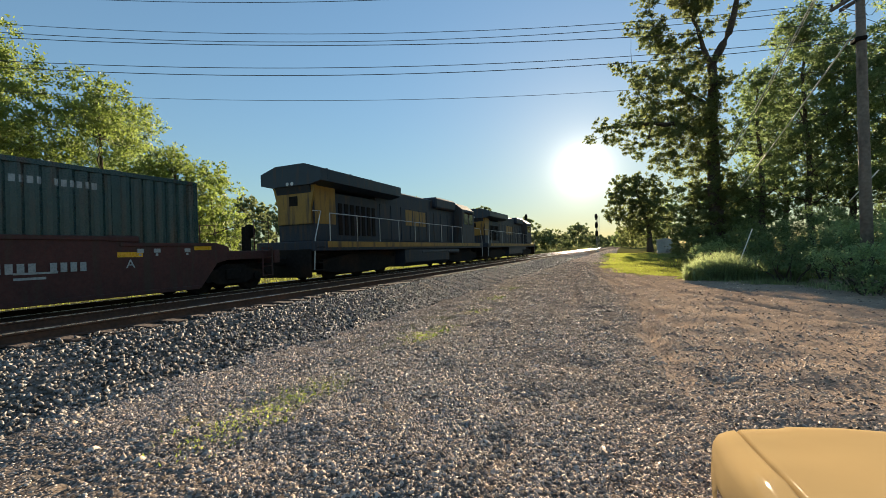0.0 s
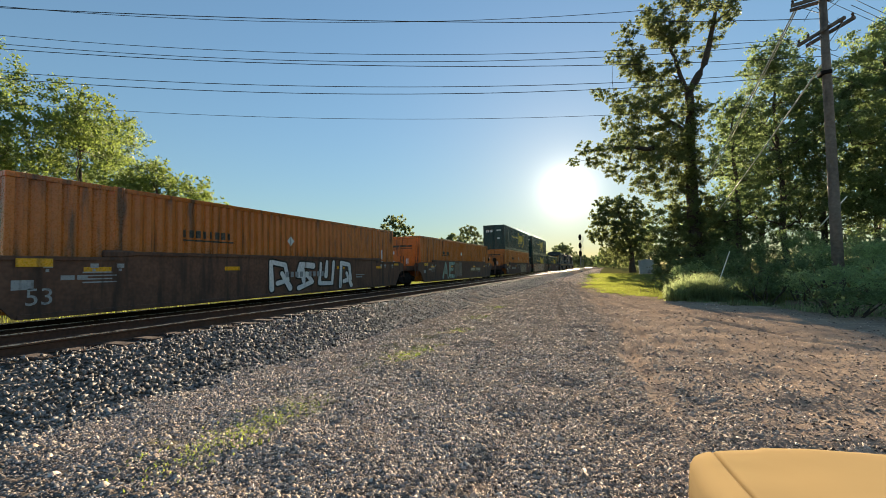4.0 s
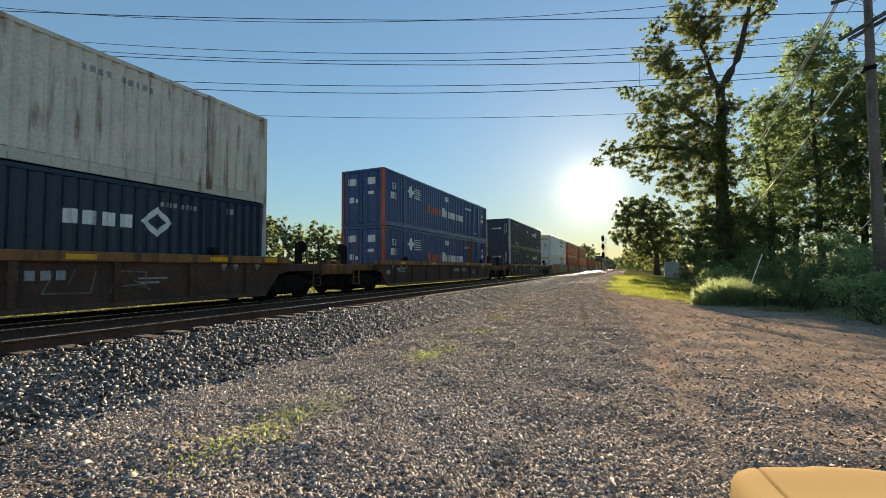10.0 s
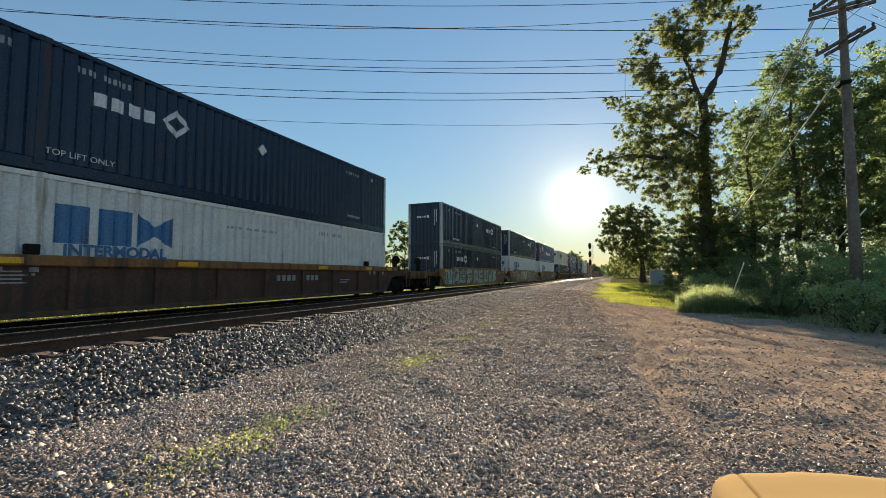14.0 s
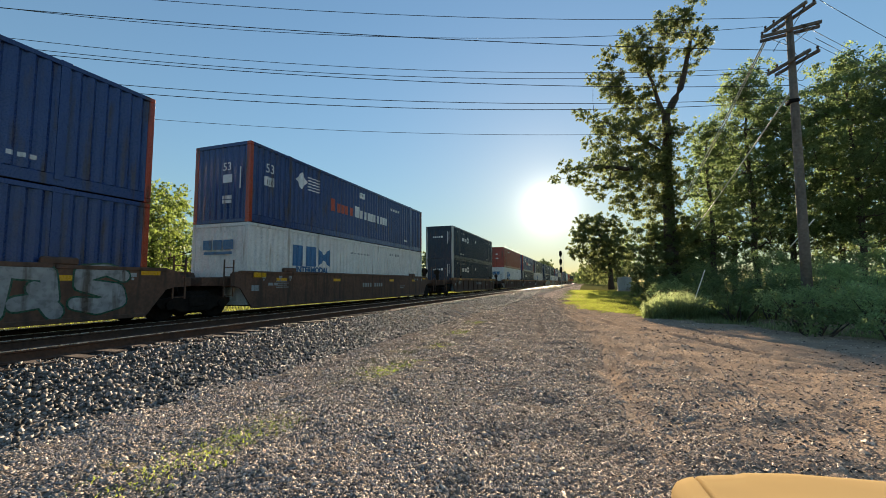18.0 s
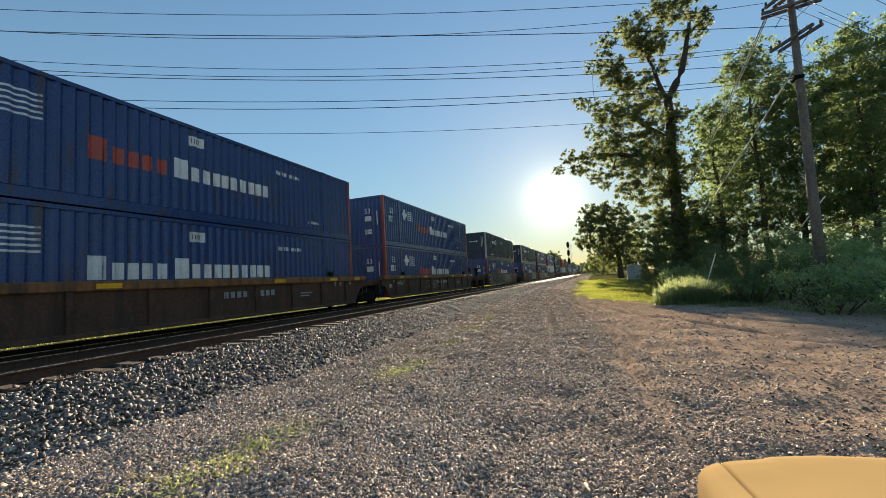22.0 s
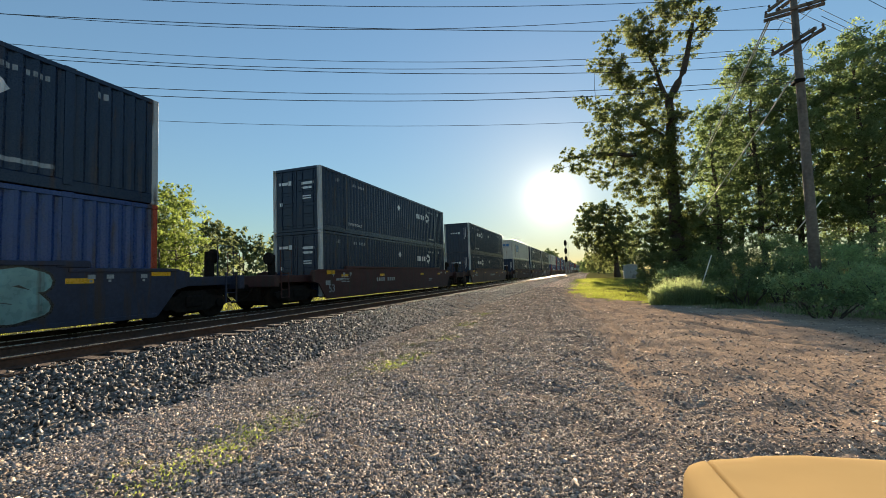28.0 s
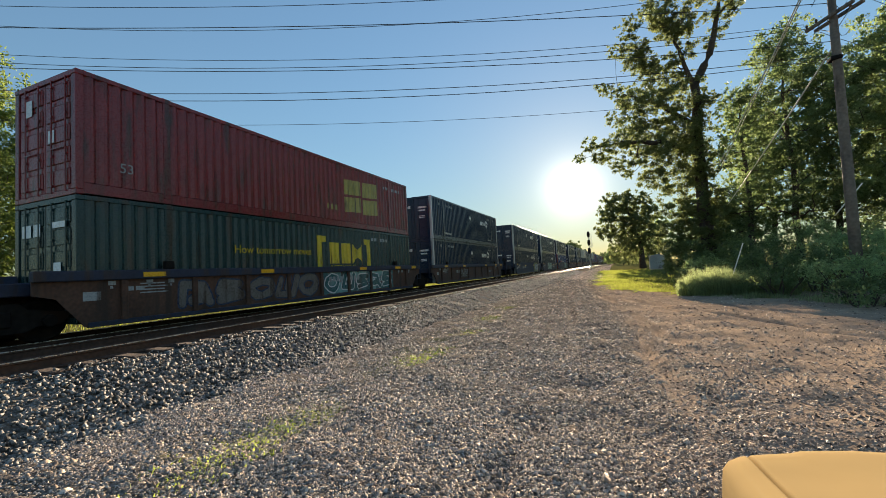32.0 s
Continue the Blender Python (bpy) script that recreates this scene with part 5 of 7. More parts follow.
        tagged(part("stencil", Geo().box(face2 + 0.002, face2 + 0.008, HALF - 4.0, HALF - 3.5, 0.75, 0.8).box(face2 + 0.002, face2 + 0.008, HALF - 4.0, HALF - 3.3, 0.86, 0.9).box(face2 + 0.002, face2 + 0.008, HALF - 15.3, HALF - 15.05, 1.0, 1.1).box(face2 + 0.002, face2 + 0.008, HALF - 15.0, HALF - 14.8, 1.0, 1.1), M["grey_lettering"], car), kind="stuff")
    if seed in (1, 3, 27, 34):
        tagged(part("stencil", lettering("A", 0.3, M["grey_lettering"]), None, car, "pale stencilled letter", Matrix.Translation((1.476, HALF - (2.0 if seed == 1 else 9.6 if seed == 3 else 9.2 if seed == 27 else 10.25), 0.9)) @ SIDE), kind="stuff")
    if style == "smooth" and seed % 2:
        tagged(part("stencil", lettering("53", 0.5, M["grey_lettering"]), None, car, "", Matrix.Translation((1.476, -HALF + 0.25, 0.5)) @ SIDE), kind="stuff")
    side_x = 1.478 if style == "smooth" else 1.434
    for kind, *data in (art or ()):
        if kind == "letters":
            sprayed(car, data[0], data[1], data[2], data[3], seed + 3, side_x, **{**(data[4] if len(data) > 4 else {}), **({} if style == "smooth" else dict(z0=0.55, z1=1.12))})
        elif kind == "mural":
            mural(car, data[0], data[1], data[2], seed + 9, side_x - 0.002, *(() if style == "smooth" else (0.37, 1.26)))
        else:
            scribble(car, data[0], data[1], data[2], seed + 5, side_x)
    return car


# ---- the train: front of each stack along the track at 0 s, lower and upper container ----
SPEED = 23.886
FRONTS = [8.0, -11.6, -31.3, -55.2, -75.0, -94.7, -118.6, -138.3, -157.8, -181.6, -205.3, -228.7, -252.5, -272.3, -292.0, -315.7, -335.6, -354.8, -378.8, -402.4, -422.0, -441.3, -464.8, -488.4, -508.0, -527.8,
          -551.4, -570.7, -589.85, -613.8, -637.4, -660.8, -680.1, -699.6, -723.2, -742.8]
LOAD = ["green", "green green", "orange greens", "orange", "orange", "redorange", "orange red", "redorange redorange", "banded banded", "navy_boxF navy_boxF", "royal_boxP royal_boxD", "navy_boxF creamk", "white royal_boxW", "white navy_boxF", "navy_boxR navy_boxF",
        "white navy_boxR", "navy_boxR royal_boxW", "white red2", "navy_boxR navy_boxR", "white royal_boxW", "royal_boxW royal_boxW", "royal_boxW navy_boxR", "royal_boxW navy_boxR", "royal_boxW royal_boxW", "royal_boxF royal_boxW", "royal_boxF cream", "navy_boxF navy_boxF", "navy_boxR navy_boxR",
        "navy_boxF cream", "navy_boxR navy_boxR", "navy_boxFd navy_boxFd", "royal_boxW navy_boxFd", "navy_boxFd navy_boxFd", "navy_boxFd navy_boxFd", "navy_boxFd navy_boxFd", "greens maroon"]
CONSIST = [("smooth", "car_maroon_paint", 1, 3), ("smooth", "car_brown_paint", 4, 6), ("smooth", "car_ochre_paint", 7, 9), ("rib", "car_ochre_paint", 10, 10), ("rib", "car_ochre_paint", 11, 11), ("rib", "car_brown_paint", 12, 12), ("smooth", "car_ochre_paint", 13, 15),
           ("rib", "car_brown_paint", 16, 18), ("rib", "car_brown_paint", 19, 19), ("smooth", "car_brown_paint", 20, 22), ("smooth", "car_brown_paint", 23, 23), ("rib", "car_brown_paint", 24, 26), ("smooth", "car_maroon_paint", 27, 29),
           ("smooth", "car_brown_paint", 30, 30), ("smooth", "car_maroon_paint", 31, 31), ("smooth", "car_blue_paint", 32, 34), ("rib", "car_blue_paint", 35, 36)]
FAT, THIN = dict(width=0.3, edge=0.07, z0=0.5, z1=1.45), dict(width=0.07, edge=0.0, z0=0.6, z1=1.35)
HALO = dict(width=0.1, edge=0.05, z0=0.72, z1=1.25)
ART = {2: [("mural", 16.0, 5.3, ("pink_lettering", "mural_red_paint", "mural_navy_paint", "mural_teal_paint", "pink_lettering")), ("mural", 5.25, 4.5, ("mural_teal_paint",)), ("letters", 15.6, 5.6, ("pink_lettering", "mural_navy_paint"), "?%!?%!?", dict(width=0.26, edge=0.06))],
       3: [("letters", 10.3, 8.35, ("chalk_lettering", "chalk_lettering"), "!?%S%!", dict(width=0.03, edge=0.0, z0=1.25, z1=1.5)), ("letters", 8.0, 3.6, ("mural_navy_paint", "chalk_lettering"), "O%!O?", dict(width=0.26, edge=0.04, z0=0.5, z1=1.45))],
       4: [("letters", 12.9, 10.25, ("teal_lettering", "car_dark_paint"), "AE", dict(width=0.3, edge=0.04, z0=0.5, z1=1.5)), ("letters", 10.3, 8.6, ("mural_navy_paint", "black_lettering"), "%!", dict(width=0.34, edge=0.04, z0=0.6, z1=1.4))],
       5: [("letters", 9.5, 4.2, ("white_lettering", "black_lettering"), "?%!?")], 6: [("letters", 13.0, 9.0, ("grey_lettering", "black_lettering"), "%?!%", THIN)],
       7: [("letters", 15.25, 13.75, ("car_dark_paint", "silver_spray"), "MTR", HALO), ("letters", 13.7, 12.0, ("car_ochre_paint", "silver_spray"), "CREW", HALO), ("letters", 11.9, 8.9, ("mural_red_paint", "teal_lettering"), "?!%!", HALO), ("letters", 8.7, 5.25, ("silver_spray", "black_lettering"), "%?!?", HALO),
           ("letters", 3.0, -0.6, ("teal_lettering", "grey_lettering"), "C!?%", HALO)],
       8: [("letters", 14.4, 9.3, ("silver_spray", "black_lettering"), "?!%?%", dict(width=0.2, edge=0.04, z0=0.55, z1=1.25)), ("letters", 9.0, 6.9, ("silver_spray", "grey_lettering"), "TT?", dict(width=0.06, edge=0.0, z0=0.85, z1=1.0)), ("letters", 2.6, -0.5, ("grey_lettering", "grey_lettering"), "%S?", dict(width=0.04, edge=0.0, z0=0.45, z1=1.45)), ("scribble", 16, 14.6, "silver_spray")],
       9: [("letters", 8.4, 3.4, ("black_lettering", "grey_lettering"), "!O%O", dict(width=0.44, edge=0.05, z0=0.55, z1=1.4)), ("letters", 3.5, 1.9, ("blue_lettering", "blue_lettering"), "%?%", dict(width=0.07, edge=0.0, z0=0.5, z1=1.4)), ("letters", 1.5, 0.5, ("silver_spray", "silver_spray"), "?%!", dict(width=0.035, edge=0.0, z0=0.75, z1=1.4))],
       10: [("letters", 7.4, 5.0, ("chalk_lettering", "chalk_lettering"), "TT?", dict(width=0.2, edge=0.0, z0=0.75, z1=1.1))],
       14: [("mural", 13.6, 7.3, ("blue_lettering", "mural_teal_paint", "mural_navy_paint")), ("letters", 11.1, 9.75, ("silver_spray", "mural_navy_paint"), "T", dict(width=0.42, edge=0.1, z0=0.6, z1=1.35)), ("letters", 9.75, 7.3, ("silver_spray", "mural_navy_paint"), "RS", dict(width=0.36, edge=0.1, z0=0.6, z1=1.35)),
            ("mural", 6.9, 1.9, ("mural_teal_paint", "teal_lettering", "mural_teal_paint")), ("letters", 6.6, 2.0, ("mural_navy_paint", "dark_green_lettering"), "LOKS", dict(width=0.3, edge=0.06, z0=0.5, z1=1.4))],
       15: [("letters", 16.0, 10.2, ("teal_lettering", "black_lettering"), "!?!%", FAT), ("letters", 9.75, 2.95, ("teal_lettering", "black_lettering"), "?E!W%", FAT)],
       12: [("letters", 9.4, 3.6, ("chalk_lettering", "chalk_lettering"), "?K !?", dict(width=0.035, edge=0.0, z0=0.65, z1=1.15))],
       21: [("letters", 14.7, 7.8, ("dark_green_lettering", "grey_lettering"), "?%!?!", dict(width=0.2, edge=0.06)), ("letters", 7.4, 0.55, ("silver_spray", "dark_green_lettering"), "?!%?S", dict(width=0.34, edge=0.04, z0=0.55, z1=1.4))],
       22: [("mural", 7.45, 1.95, ("silver_spray", "grey_lettering")), ("letters", 7.25, 2.2, ("silver_spray", "black_lettering"), "PSER", dict(width=0.3, edge=0.045, z0=0.5, z1=1.4))],
       23: [("letters", 15.5, 8.4, ("car_dark_paint", "grey_lettering"), "?!%?!", FAT), ("letters", 8.4, 3.6, ("black_lettering", "grey_lettering"), "%O!%", dict(width=0.28, edge=0.05, z0=0.5, z1=1.4))],
       24: [("letters", 11.0, 7.0, ("chalk_lettering", "chalk_lettering"), "?%!", THIN)],
       13: [("letters", 3.4, 2.0, ("black_lettering", "white_lettering"), "?%", HALO)],
       27: [("letters", 14.3, 11.4, ("grey_lettering", "car_maroon_paint"), "CA%A", dict(width=0.34, edge=0.03, z0=0.95, z1=1.4)), ("letters", 14.3, 12.0, ("chalk_lettering", "chalk_lettering"), "S!%", dict(width=0.2, edge=0.0, z0=0.45, z1=0.62)), ("letters", 7.3, 5.15, ("grey_lettering", "grey_lettering"), "E%O", dict(width=0.05, edge=0.0, z0=0.5, z1=1.35))],
       32: [("letters", 6.2, 2.4, ("teal_lettering", "black_lettering"), "?%S", dict(width=0.4, edge=0.06, z0=0.55, z1=1.35))],
       33: [("letters", 12.0, 7.0, ("teal_lettering", "black_lettering"), "!?%!", FAT), ("letters", 4.95, 3.75, ("chalk_lettering", "chalk_lettering"), "O", dict(width=0.6, edge=0.0, z0=0.75, z1=1.05)), ("letters", 6.1, 5.2, ("grey_lettering", "grey_lettering"), "%?!", dict(width=0.03, edge=0.0, z0=0.8, z1=1.1))],
       34: [("letters", 4.85, 2.1, ("lime_spray", "lime_spray"), "%!O", dict(width=0.5, edge=0.08, z0=0.6, z1=1.3)), ("letters", 4.7, 2.2, ("sky_spray", "mural_navy_paint"), "!?S", dict(width=0.24, edge=0.04, z0=0.6, z1=1.3, lift=0.012)), ("letters", 2.0, 1.4, ("grey_lettering", "grey_lettering"), "%", dict(width=0.05, edge=0.0, z0=0.85, z1=1.3))], 35: [("letters", 11.6, 9.8, ("grey_lettering", "grey_lettering"), "!%?!%", dict(width=0.05, edge=0.0, z0=0.8, z1=1.05))],
       36: [("letters", 14.0, 8.2, ("chalk_lettering", "mural_navy_paint"), "?%O!O", dict(width=0.24, edge=0.05)), ("mural", 8.0, 2.3, ("teal_lettering", "mural_teal_paint")), ("letters", 7.9, 2.4, ("mural_teal_paint", "white_lettering"), "O!%?%", dict(width=0.2, edge=0.05))]}
MAKERS = {"royal_boxP": lambda: royal_box("doors", False, True), "green": lambda: green(True), "greens": lambda: green(True), "orange": orange, "redorange": lambda: orange("red_orange_paint"), "red": lambda: orange("red_paint"), "banded": banded, "navy_boxR": lambda: navy_box(False, "wall"), "navy_boxF": lambda: navy_box(True, "wall"), "navy_boxFd": lambda: navy_box(True, "doors"),
          "royal_boxD": lambda: royal_box("doors"), "royal_boxW": lambda: royal_box("wall"), "royal_boxF": lambda: royal_box("wall", True), "white": lambda: pale("white_paint", "blue_lettering"), "cream": lambda: pale("cream_paint", "blue_lettering"), "creamk": lambda: pale("cream_paint", "black_lettering"),
          "maroon": maroon, "red2": plain_red}
MOVING = []                       # things of the train with their place along it
made = {}


def place(ob, along, z):
    ob.matrix_basis = pose(FAR_X, along, z)
    MOVING.append((ob, along, z))


for style, colour, first, last_one in CONSIST:
    for k in range(first, last_one + 1):
        mid = FRONTS[k - 1] - HALF
        words = {"car_maroon_paint": "rusty maroon", "car_brown_paint": "rust-brown", "car_ochre_paint": "weathered ochre", "car_blue_paint": "dark blue"}[colour]
        car = well_car(style, colour, "coupler" if k == first else "joint", "coupler" if k == last_one else "joint",
                       words + (" ribbed" if style == "rib" else " smooth-sided") + " steel well car" + (" with graffiti" if k in ART else " carrying containers"), ART.get(k), True, k)
        place(car, mid, FAR_RAIL)
        for level, key in enumerate(LOAD[k - 1].split()):
            if key not in made:
                made[key] = MAKERS[key]()
                box = made[key]
            else:
                box = copy_thing(made[key], Matrix())
            place(box, mid, FAR_RAIL + (0.335 if level == 0 else 3.25))


# ---- trees, shrubs and grass ----
def leaf_cloud(centres, radii, counts, size, rng, squash=0.8, shell=0.12):
    """Leaves as small bent quads in uneven clumps; returns corners and faces."""
    P, S = [], []
    for (cx, cy, cz), r, n in zip(centres, radii, counts):
        d = rng.standard_normal((n, 3))
        d /= np.linalg.norm(d, axis=1, keepdims=True)
        # a lumpy outline
        bump = 1 + 0.28 * np.sin(3.1 * d[:, 0] + cx) * np.sin(2.7 * d[:, 2] + cz) + 0.16 * np.sin(7 * d[:, 1] + 5 * d[:, 0] + cy)
        rr = r * bump * (shell + (1 - shell) * rng.random(n)) ** 0.8 * rng.choice([1.0, 1.0, 1.0, 0.6, 1.14], n)
        p = d * rr[:, None] * np.array([1, 1, squash]) + np.array([cx, cy, cz])
        P.append(p)
        S.append(np.full(n, size))
    P, S = np.concatenate(P), np.concatenate(S)
    n = len(P)
    S = S * rng.uniform(0.55, 1.35, n)
    a = rng.standard_normal((n, 3))
    a /= np.linalg.norm(a, axis=1, keepdims=True)
    b = np.cross(a, rng.standard_normal((n, 3)))
    b /= np.linalg.norm(b, axis=1, keepdims=True)
    c = np.cross(a, b)
    s = S[:, None]
    v = np.stack([P - a * s, P - b * s * 0.5 + c * s * 0.15, P + a * s, P + b * s * 0.5 + c * s * 0.15], 1)
    f = np.arange(4 * n).reshape(n, 4)
    return v.reshape(-1, 3), f


def bend(p, q, rng, k=0.12, n=5):
    p, q = np.array(p, float), np.array(q, float)
    L = np.linalg.norm(q - p)
    pts = [p + (q - p) * t for t in np.linspace(0, 1, n)]
    for i in range(1, n - 1):
        pts[i] = pts[i] + rng.uniform(-k, k, 3) * L * 0.5
    return [tuple(x) for x in pts]


def tree(name, label, base, trunk, clumps, leaf, size, density, seed, girth=0.3, group="", sprigs=3, forks=(), tufts=32):
    """A tree: bent trunk, limbs that branch from clump to clump, and a crown of leaves with gaps. Clumps: x, y, z, radius from the base."""
    rng = np.random.default_rng(seed)
    t = thing(name, label, "tree", pose(*base), group)
    fine = []
    for (p, q) in zip(trunk, trunk[1:]):
        fine += bend(p, q, rng, 0.04, 4)[:-1]
    fine.append(trunk[-1])
    k = len(fine)
    part("trunk", Geo().tube(fine, [girth * (1.25 if i == 0 else 1 - 0.8 * i / (k - 1)) for i in range(k)], 10), M["bark"], t, smooth=True)
    F = np.array(fine)
    joints = [(np.array(p), girth * (1 - 0.75 * p[2] / F[:, 2].max()) * 0.42) for p in fine[1:]]
    for line in forks:
        g = []
        for p, q in zip(line, line[1:]):
            g += bend(p, q, rng, 0.08, 4)[:-1]
        g.append(line[-1])
        w0 = girth * (1 - 0.75 * line[0][2] / F[:, 2].max()) * 0.75
        ws = [w0 * (1 - 0.75 * i / (len(g) - 1)) for i in range(len(g))]
        part("limb", Geo().tube(g, ws, 8), M["bark"], t, smooth=True)
        joints += [(np.array(p), w * 0.6) for p, w in zip(g[2:], ws[2:])]
    spine = np.array([p for p, _ in joints])
    for x, y, z, r in sorted(clumps, key=lambda c: np.linalg.norm(spine - np.array(c[:3]), axis=1).min()):
        at = np.array([x, y, z])
        cost = [np.linalg.norm(p - at) + 1.2 * max(0.0, p[2] - z + 0.1) + (2.0 if w < 0.012 else 0.0) for p, w in joints]
        p, w = joints[int(np.argmin(cost))]
        pts = bend(p, at, rng, 0.16, 5)
        w = min(w, 0.03 + 0.03 * np.linalg.norm(p - at))
        g = Geo().tube(pts, [w, w * 0.88, w * 0.76, w * 0.64, w * 0.5], 6)
        for _ in range(sprigs):
            e = at + rng.standard_normal(3) * r * 0.55
            g.tube(bend(pts[3], e, rng, 0.2, 3), [w * 0.35, w * 0.22, w * 0.08], 4)
        part("limb", g, M["bark"], t)
        joints.append((at, w * 0.55))
    # each clump breaks up into tufts
    cs, rs, ns = [], [], []
    for x, y, z, r in clumps:
        for _ in range(tufts):
            d = rng.standard_normal(3)
            d *= rng.uniform(0.1, 1.0) ** 0.45 / np.linalg.norm(d)
            cs.append((x + d[0] * r * 1.35, y + d[1] * r * 1.35, z + d[2] * r * 1.1))
            rr = r * rng.uniform(0.16, 0.42)
            rs.append(rr)
            ns.append(max(12, int(density * rr * rr / (size * size) * 0.16)))
    v, f = leaf_cloud(cs, rs, ns, size, rng)
    part("crown", big_mesh("crown", v, f, M[leaf]), None, t)
    return t


def crown_of(height, width, low, seed, n=14, depth=None):
    """Clumps of an ordinary spreading crown."""
    rng = np.random.default_rng(seed)
    out = []
    for k in range(n):
        u = (k + 0.5) / n
        z = low + (height - low) * (0.08 + 0.9 * u)
        span = width * 0.5 * math.sin(math.pi * min(0.93, 0.22 + 0.72 * u)) ** 0.8
        a = k * 2.4 + rng.uniform(-0.4, 0.4)
        q = math.sqrt(rng.uniform(0.15, 0.9))
        r = width * rng.uniform(0.15, 0.23)
        out.append((math.cos(a) * q * span * 0.85, math.sin(a) * q * span * 0.85, min(z, height - r * 0.7), r))
    return out


# the tall tree by the road, leaning limbs over the yard
BIG = (6.1, 34.5, 0.0)
rb = np.random.default_rng(31)
BOUGHS = ((4.1, 21.0, 0.8), (3.7, 19.9, 0.9), (4.5, 19.3, 0.9), (6.0, 21.3, 0.9), (7.0, 21.6, 0.9), (6.3, 20.4, 0.9), (7.3, 20.4, 0.9), (8.1, 21.6, 0.9), (8.9, 20.8, 0.7), (8.8, 19.5, 0.7), (8.0, 18.7, 0.8), (7.6, 17.7, 0.6), (5.1, 19.4, 1.0), (4.7, 18.4, 1.0), (5.9, 19.1, 0.9), (5.5, 18.0, 0.9), (5.6, 16.6, 0.8), (1.1, 17.5, 0.6), (2.0, 18.6, 0.8), (2.6, 18.2, 0.9), (3.2, 17.2, 1.0), (2.4, 16.9, 0.9), (3.8, 16.2, 0.9), (3.2, 15.7, 0.9), (4.6, 15.9, 0.9), (5.0, 14.9, 0.9), (5.7, 14.4, 0.8), (0.1, 14.4, 0.6), (1.2, 14.9, 0.7), (1.9, 14.1, 0.9), (2.9, 14.3, 0.9), (0.8, 12.9, 0.7), (2.0, 13.0, 0.9), (3.3, 13.1, 1.0), (4.3, 13.6, 1.0), (1.6, 11.9, 0.8), (2.8, 11.9, 1.0), (4.1, 12.1, 1.0), (5.1, 12.2, 1.0), (-2.2, 10.1, 0.4), (-1.3, 10.5, 0.6), (-0.6, 9.9, 0.7), (0.1, 10.6, 0.7), (0.9, 10.3, 0.8), (0.7, 9.3, 0.7), (1.8, 10.7, 0.9), (2.6, 10.6, 1.0), (3.6, 10.6, 1.1), (4.8, 10.4, 1.1), (5.6, 10.4, 0.9), (1.9, 9.3, 0.8), (3.2, 9.2, 1.0), (4.4, 8.9, 1.1), (5.6, 8.9, 1.0), (1.3, 8.4, 0.4), (2.9, 7.9, 0.9), (3.9, 7.4, 1.0), (5.1, 7.4, 1.1), (6.1, 7.7, 0.9), (4.5, 5.9, 1.0), (5.6, 5.6, 1.0), (6.6, 6.0, 0.8), (4.2, 4.4, 1.0), (5.4, 3.9, 1.1), (6.7, 4.3, 1.0), (4.0, 2.6, 0.9), (5.1, 2.2, 1.1), (6.5, 2.2, 1.0), (3.9, 1.1, 0.8), (5.3, 1.0, 0.9), (6.4, 1.0, 0.8), (6.6, 12.9, 0.6), (6.6, 11.2, 0.7), (6.7, 9.4, 0.8))
big_clumps = [(x - BIG[0], rb.uniform(-1.0, 1.0) * (0.8 + 0.25 * abs(x - BIG[0])), z, r) for x, z, r in BOUGHS]
# vines up the trunk
for z in np.arange(2.2, 15.0, 0.8):
    big_clumps.append((rb.uniform(-0.3, 0.3), rb.uniform(-0.7, 0.2), z, rb.uniform(0.5, 0.75)))
oak = tree("deciduous_tree", "tall old tree with forked trunk and gappy green crown", BIG, [(0.0, 0, 0), (-0.1, 0, 5), (-0.1, 0.1, 9.5), (0.0, 0, 14.2), (1.1, 0.2, 16.2), (1.6, 0.2, 18.2), (2.0, 0.2, 20.3)], big_clumps, "oak_leaf", 0.075, 28.0, 41, 0.5,
           forks=[[(0.0, 0, 13.9), (-0.7, -0.2, 16.2), (-1.2, -0.2, 18.1), (-1.8, 0.1, 19.8)], [(-0.1, 0, 9.0), (-2.4, -0.6, 10.2), (-4.6, -0.8, 10.4), (-6.6, -0.6, 10.5)], [(-0.1, 0, 11.0), (-2.2, 0.5, 13.2), (-4.6, 0.6, 14.6)]])

# the dense row behind the pole
row = [((11.0, 34.0, 0), 16.6, 6.2, 3.0, 51), ((8.3, 33.2, 0), 13.0, 4.0, 1.6, 52), ((13.6, 35.5, 0), 14.6, 6.4, 2.6, 53), ((15.8, 32.0, 0), 15.6, 7.0, 3.2, 54), ((19.2, 33.5, 0), 15.4, 7.0, 2.5, 55), ((22.5, 30.5, 0), 14.0, 6.6, 2.2, 56), ((17.6, 38.0, 0), 15.0, 7.0, 2.0, 57), ((11.8, 41.0, 0), 14.0, 7.0, 2.0, 58)]
for base, h, w, low, seed in row:
    tree("deciduous_tree", "dark green broadleaf tree in a dense row beside the yard", base, [(0, 0, 0), (0.2, 0.1, h * 0.35), (0, 0, h * 0.65), (0.1, 0.1, h * 0.92)], crown_of(h, w, low, seed, 24), "maple_leaf", 0.088 if base[1] < 37 else 0.14, 15.0 if base[1] < 37 else 10.0, seed, 0.22, "trees beside the yard")
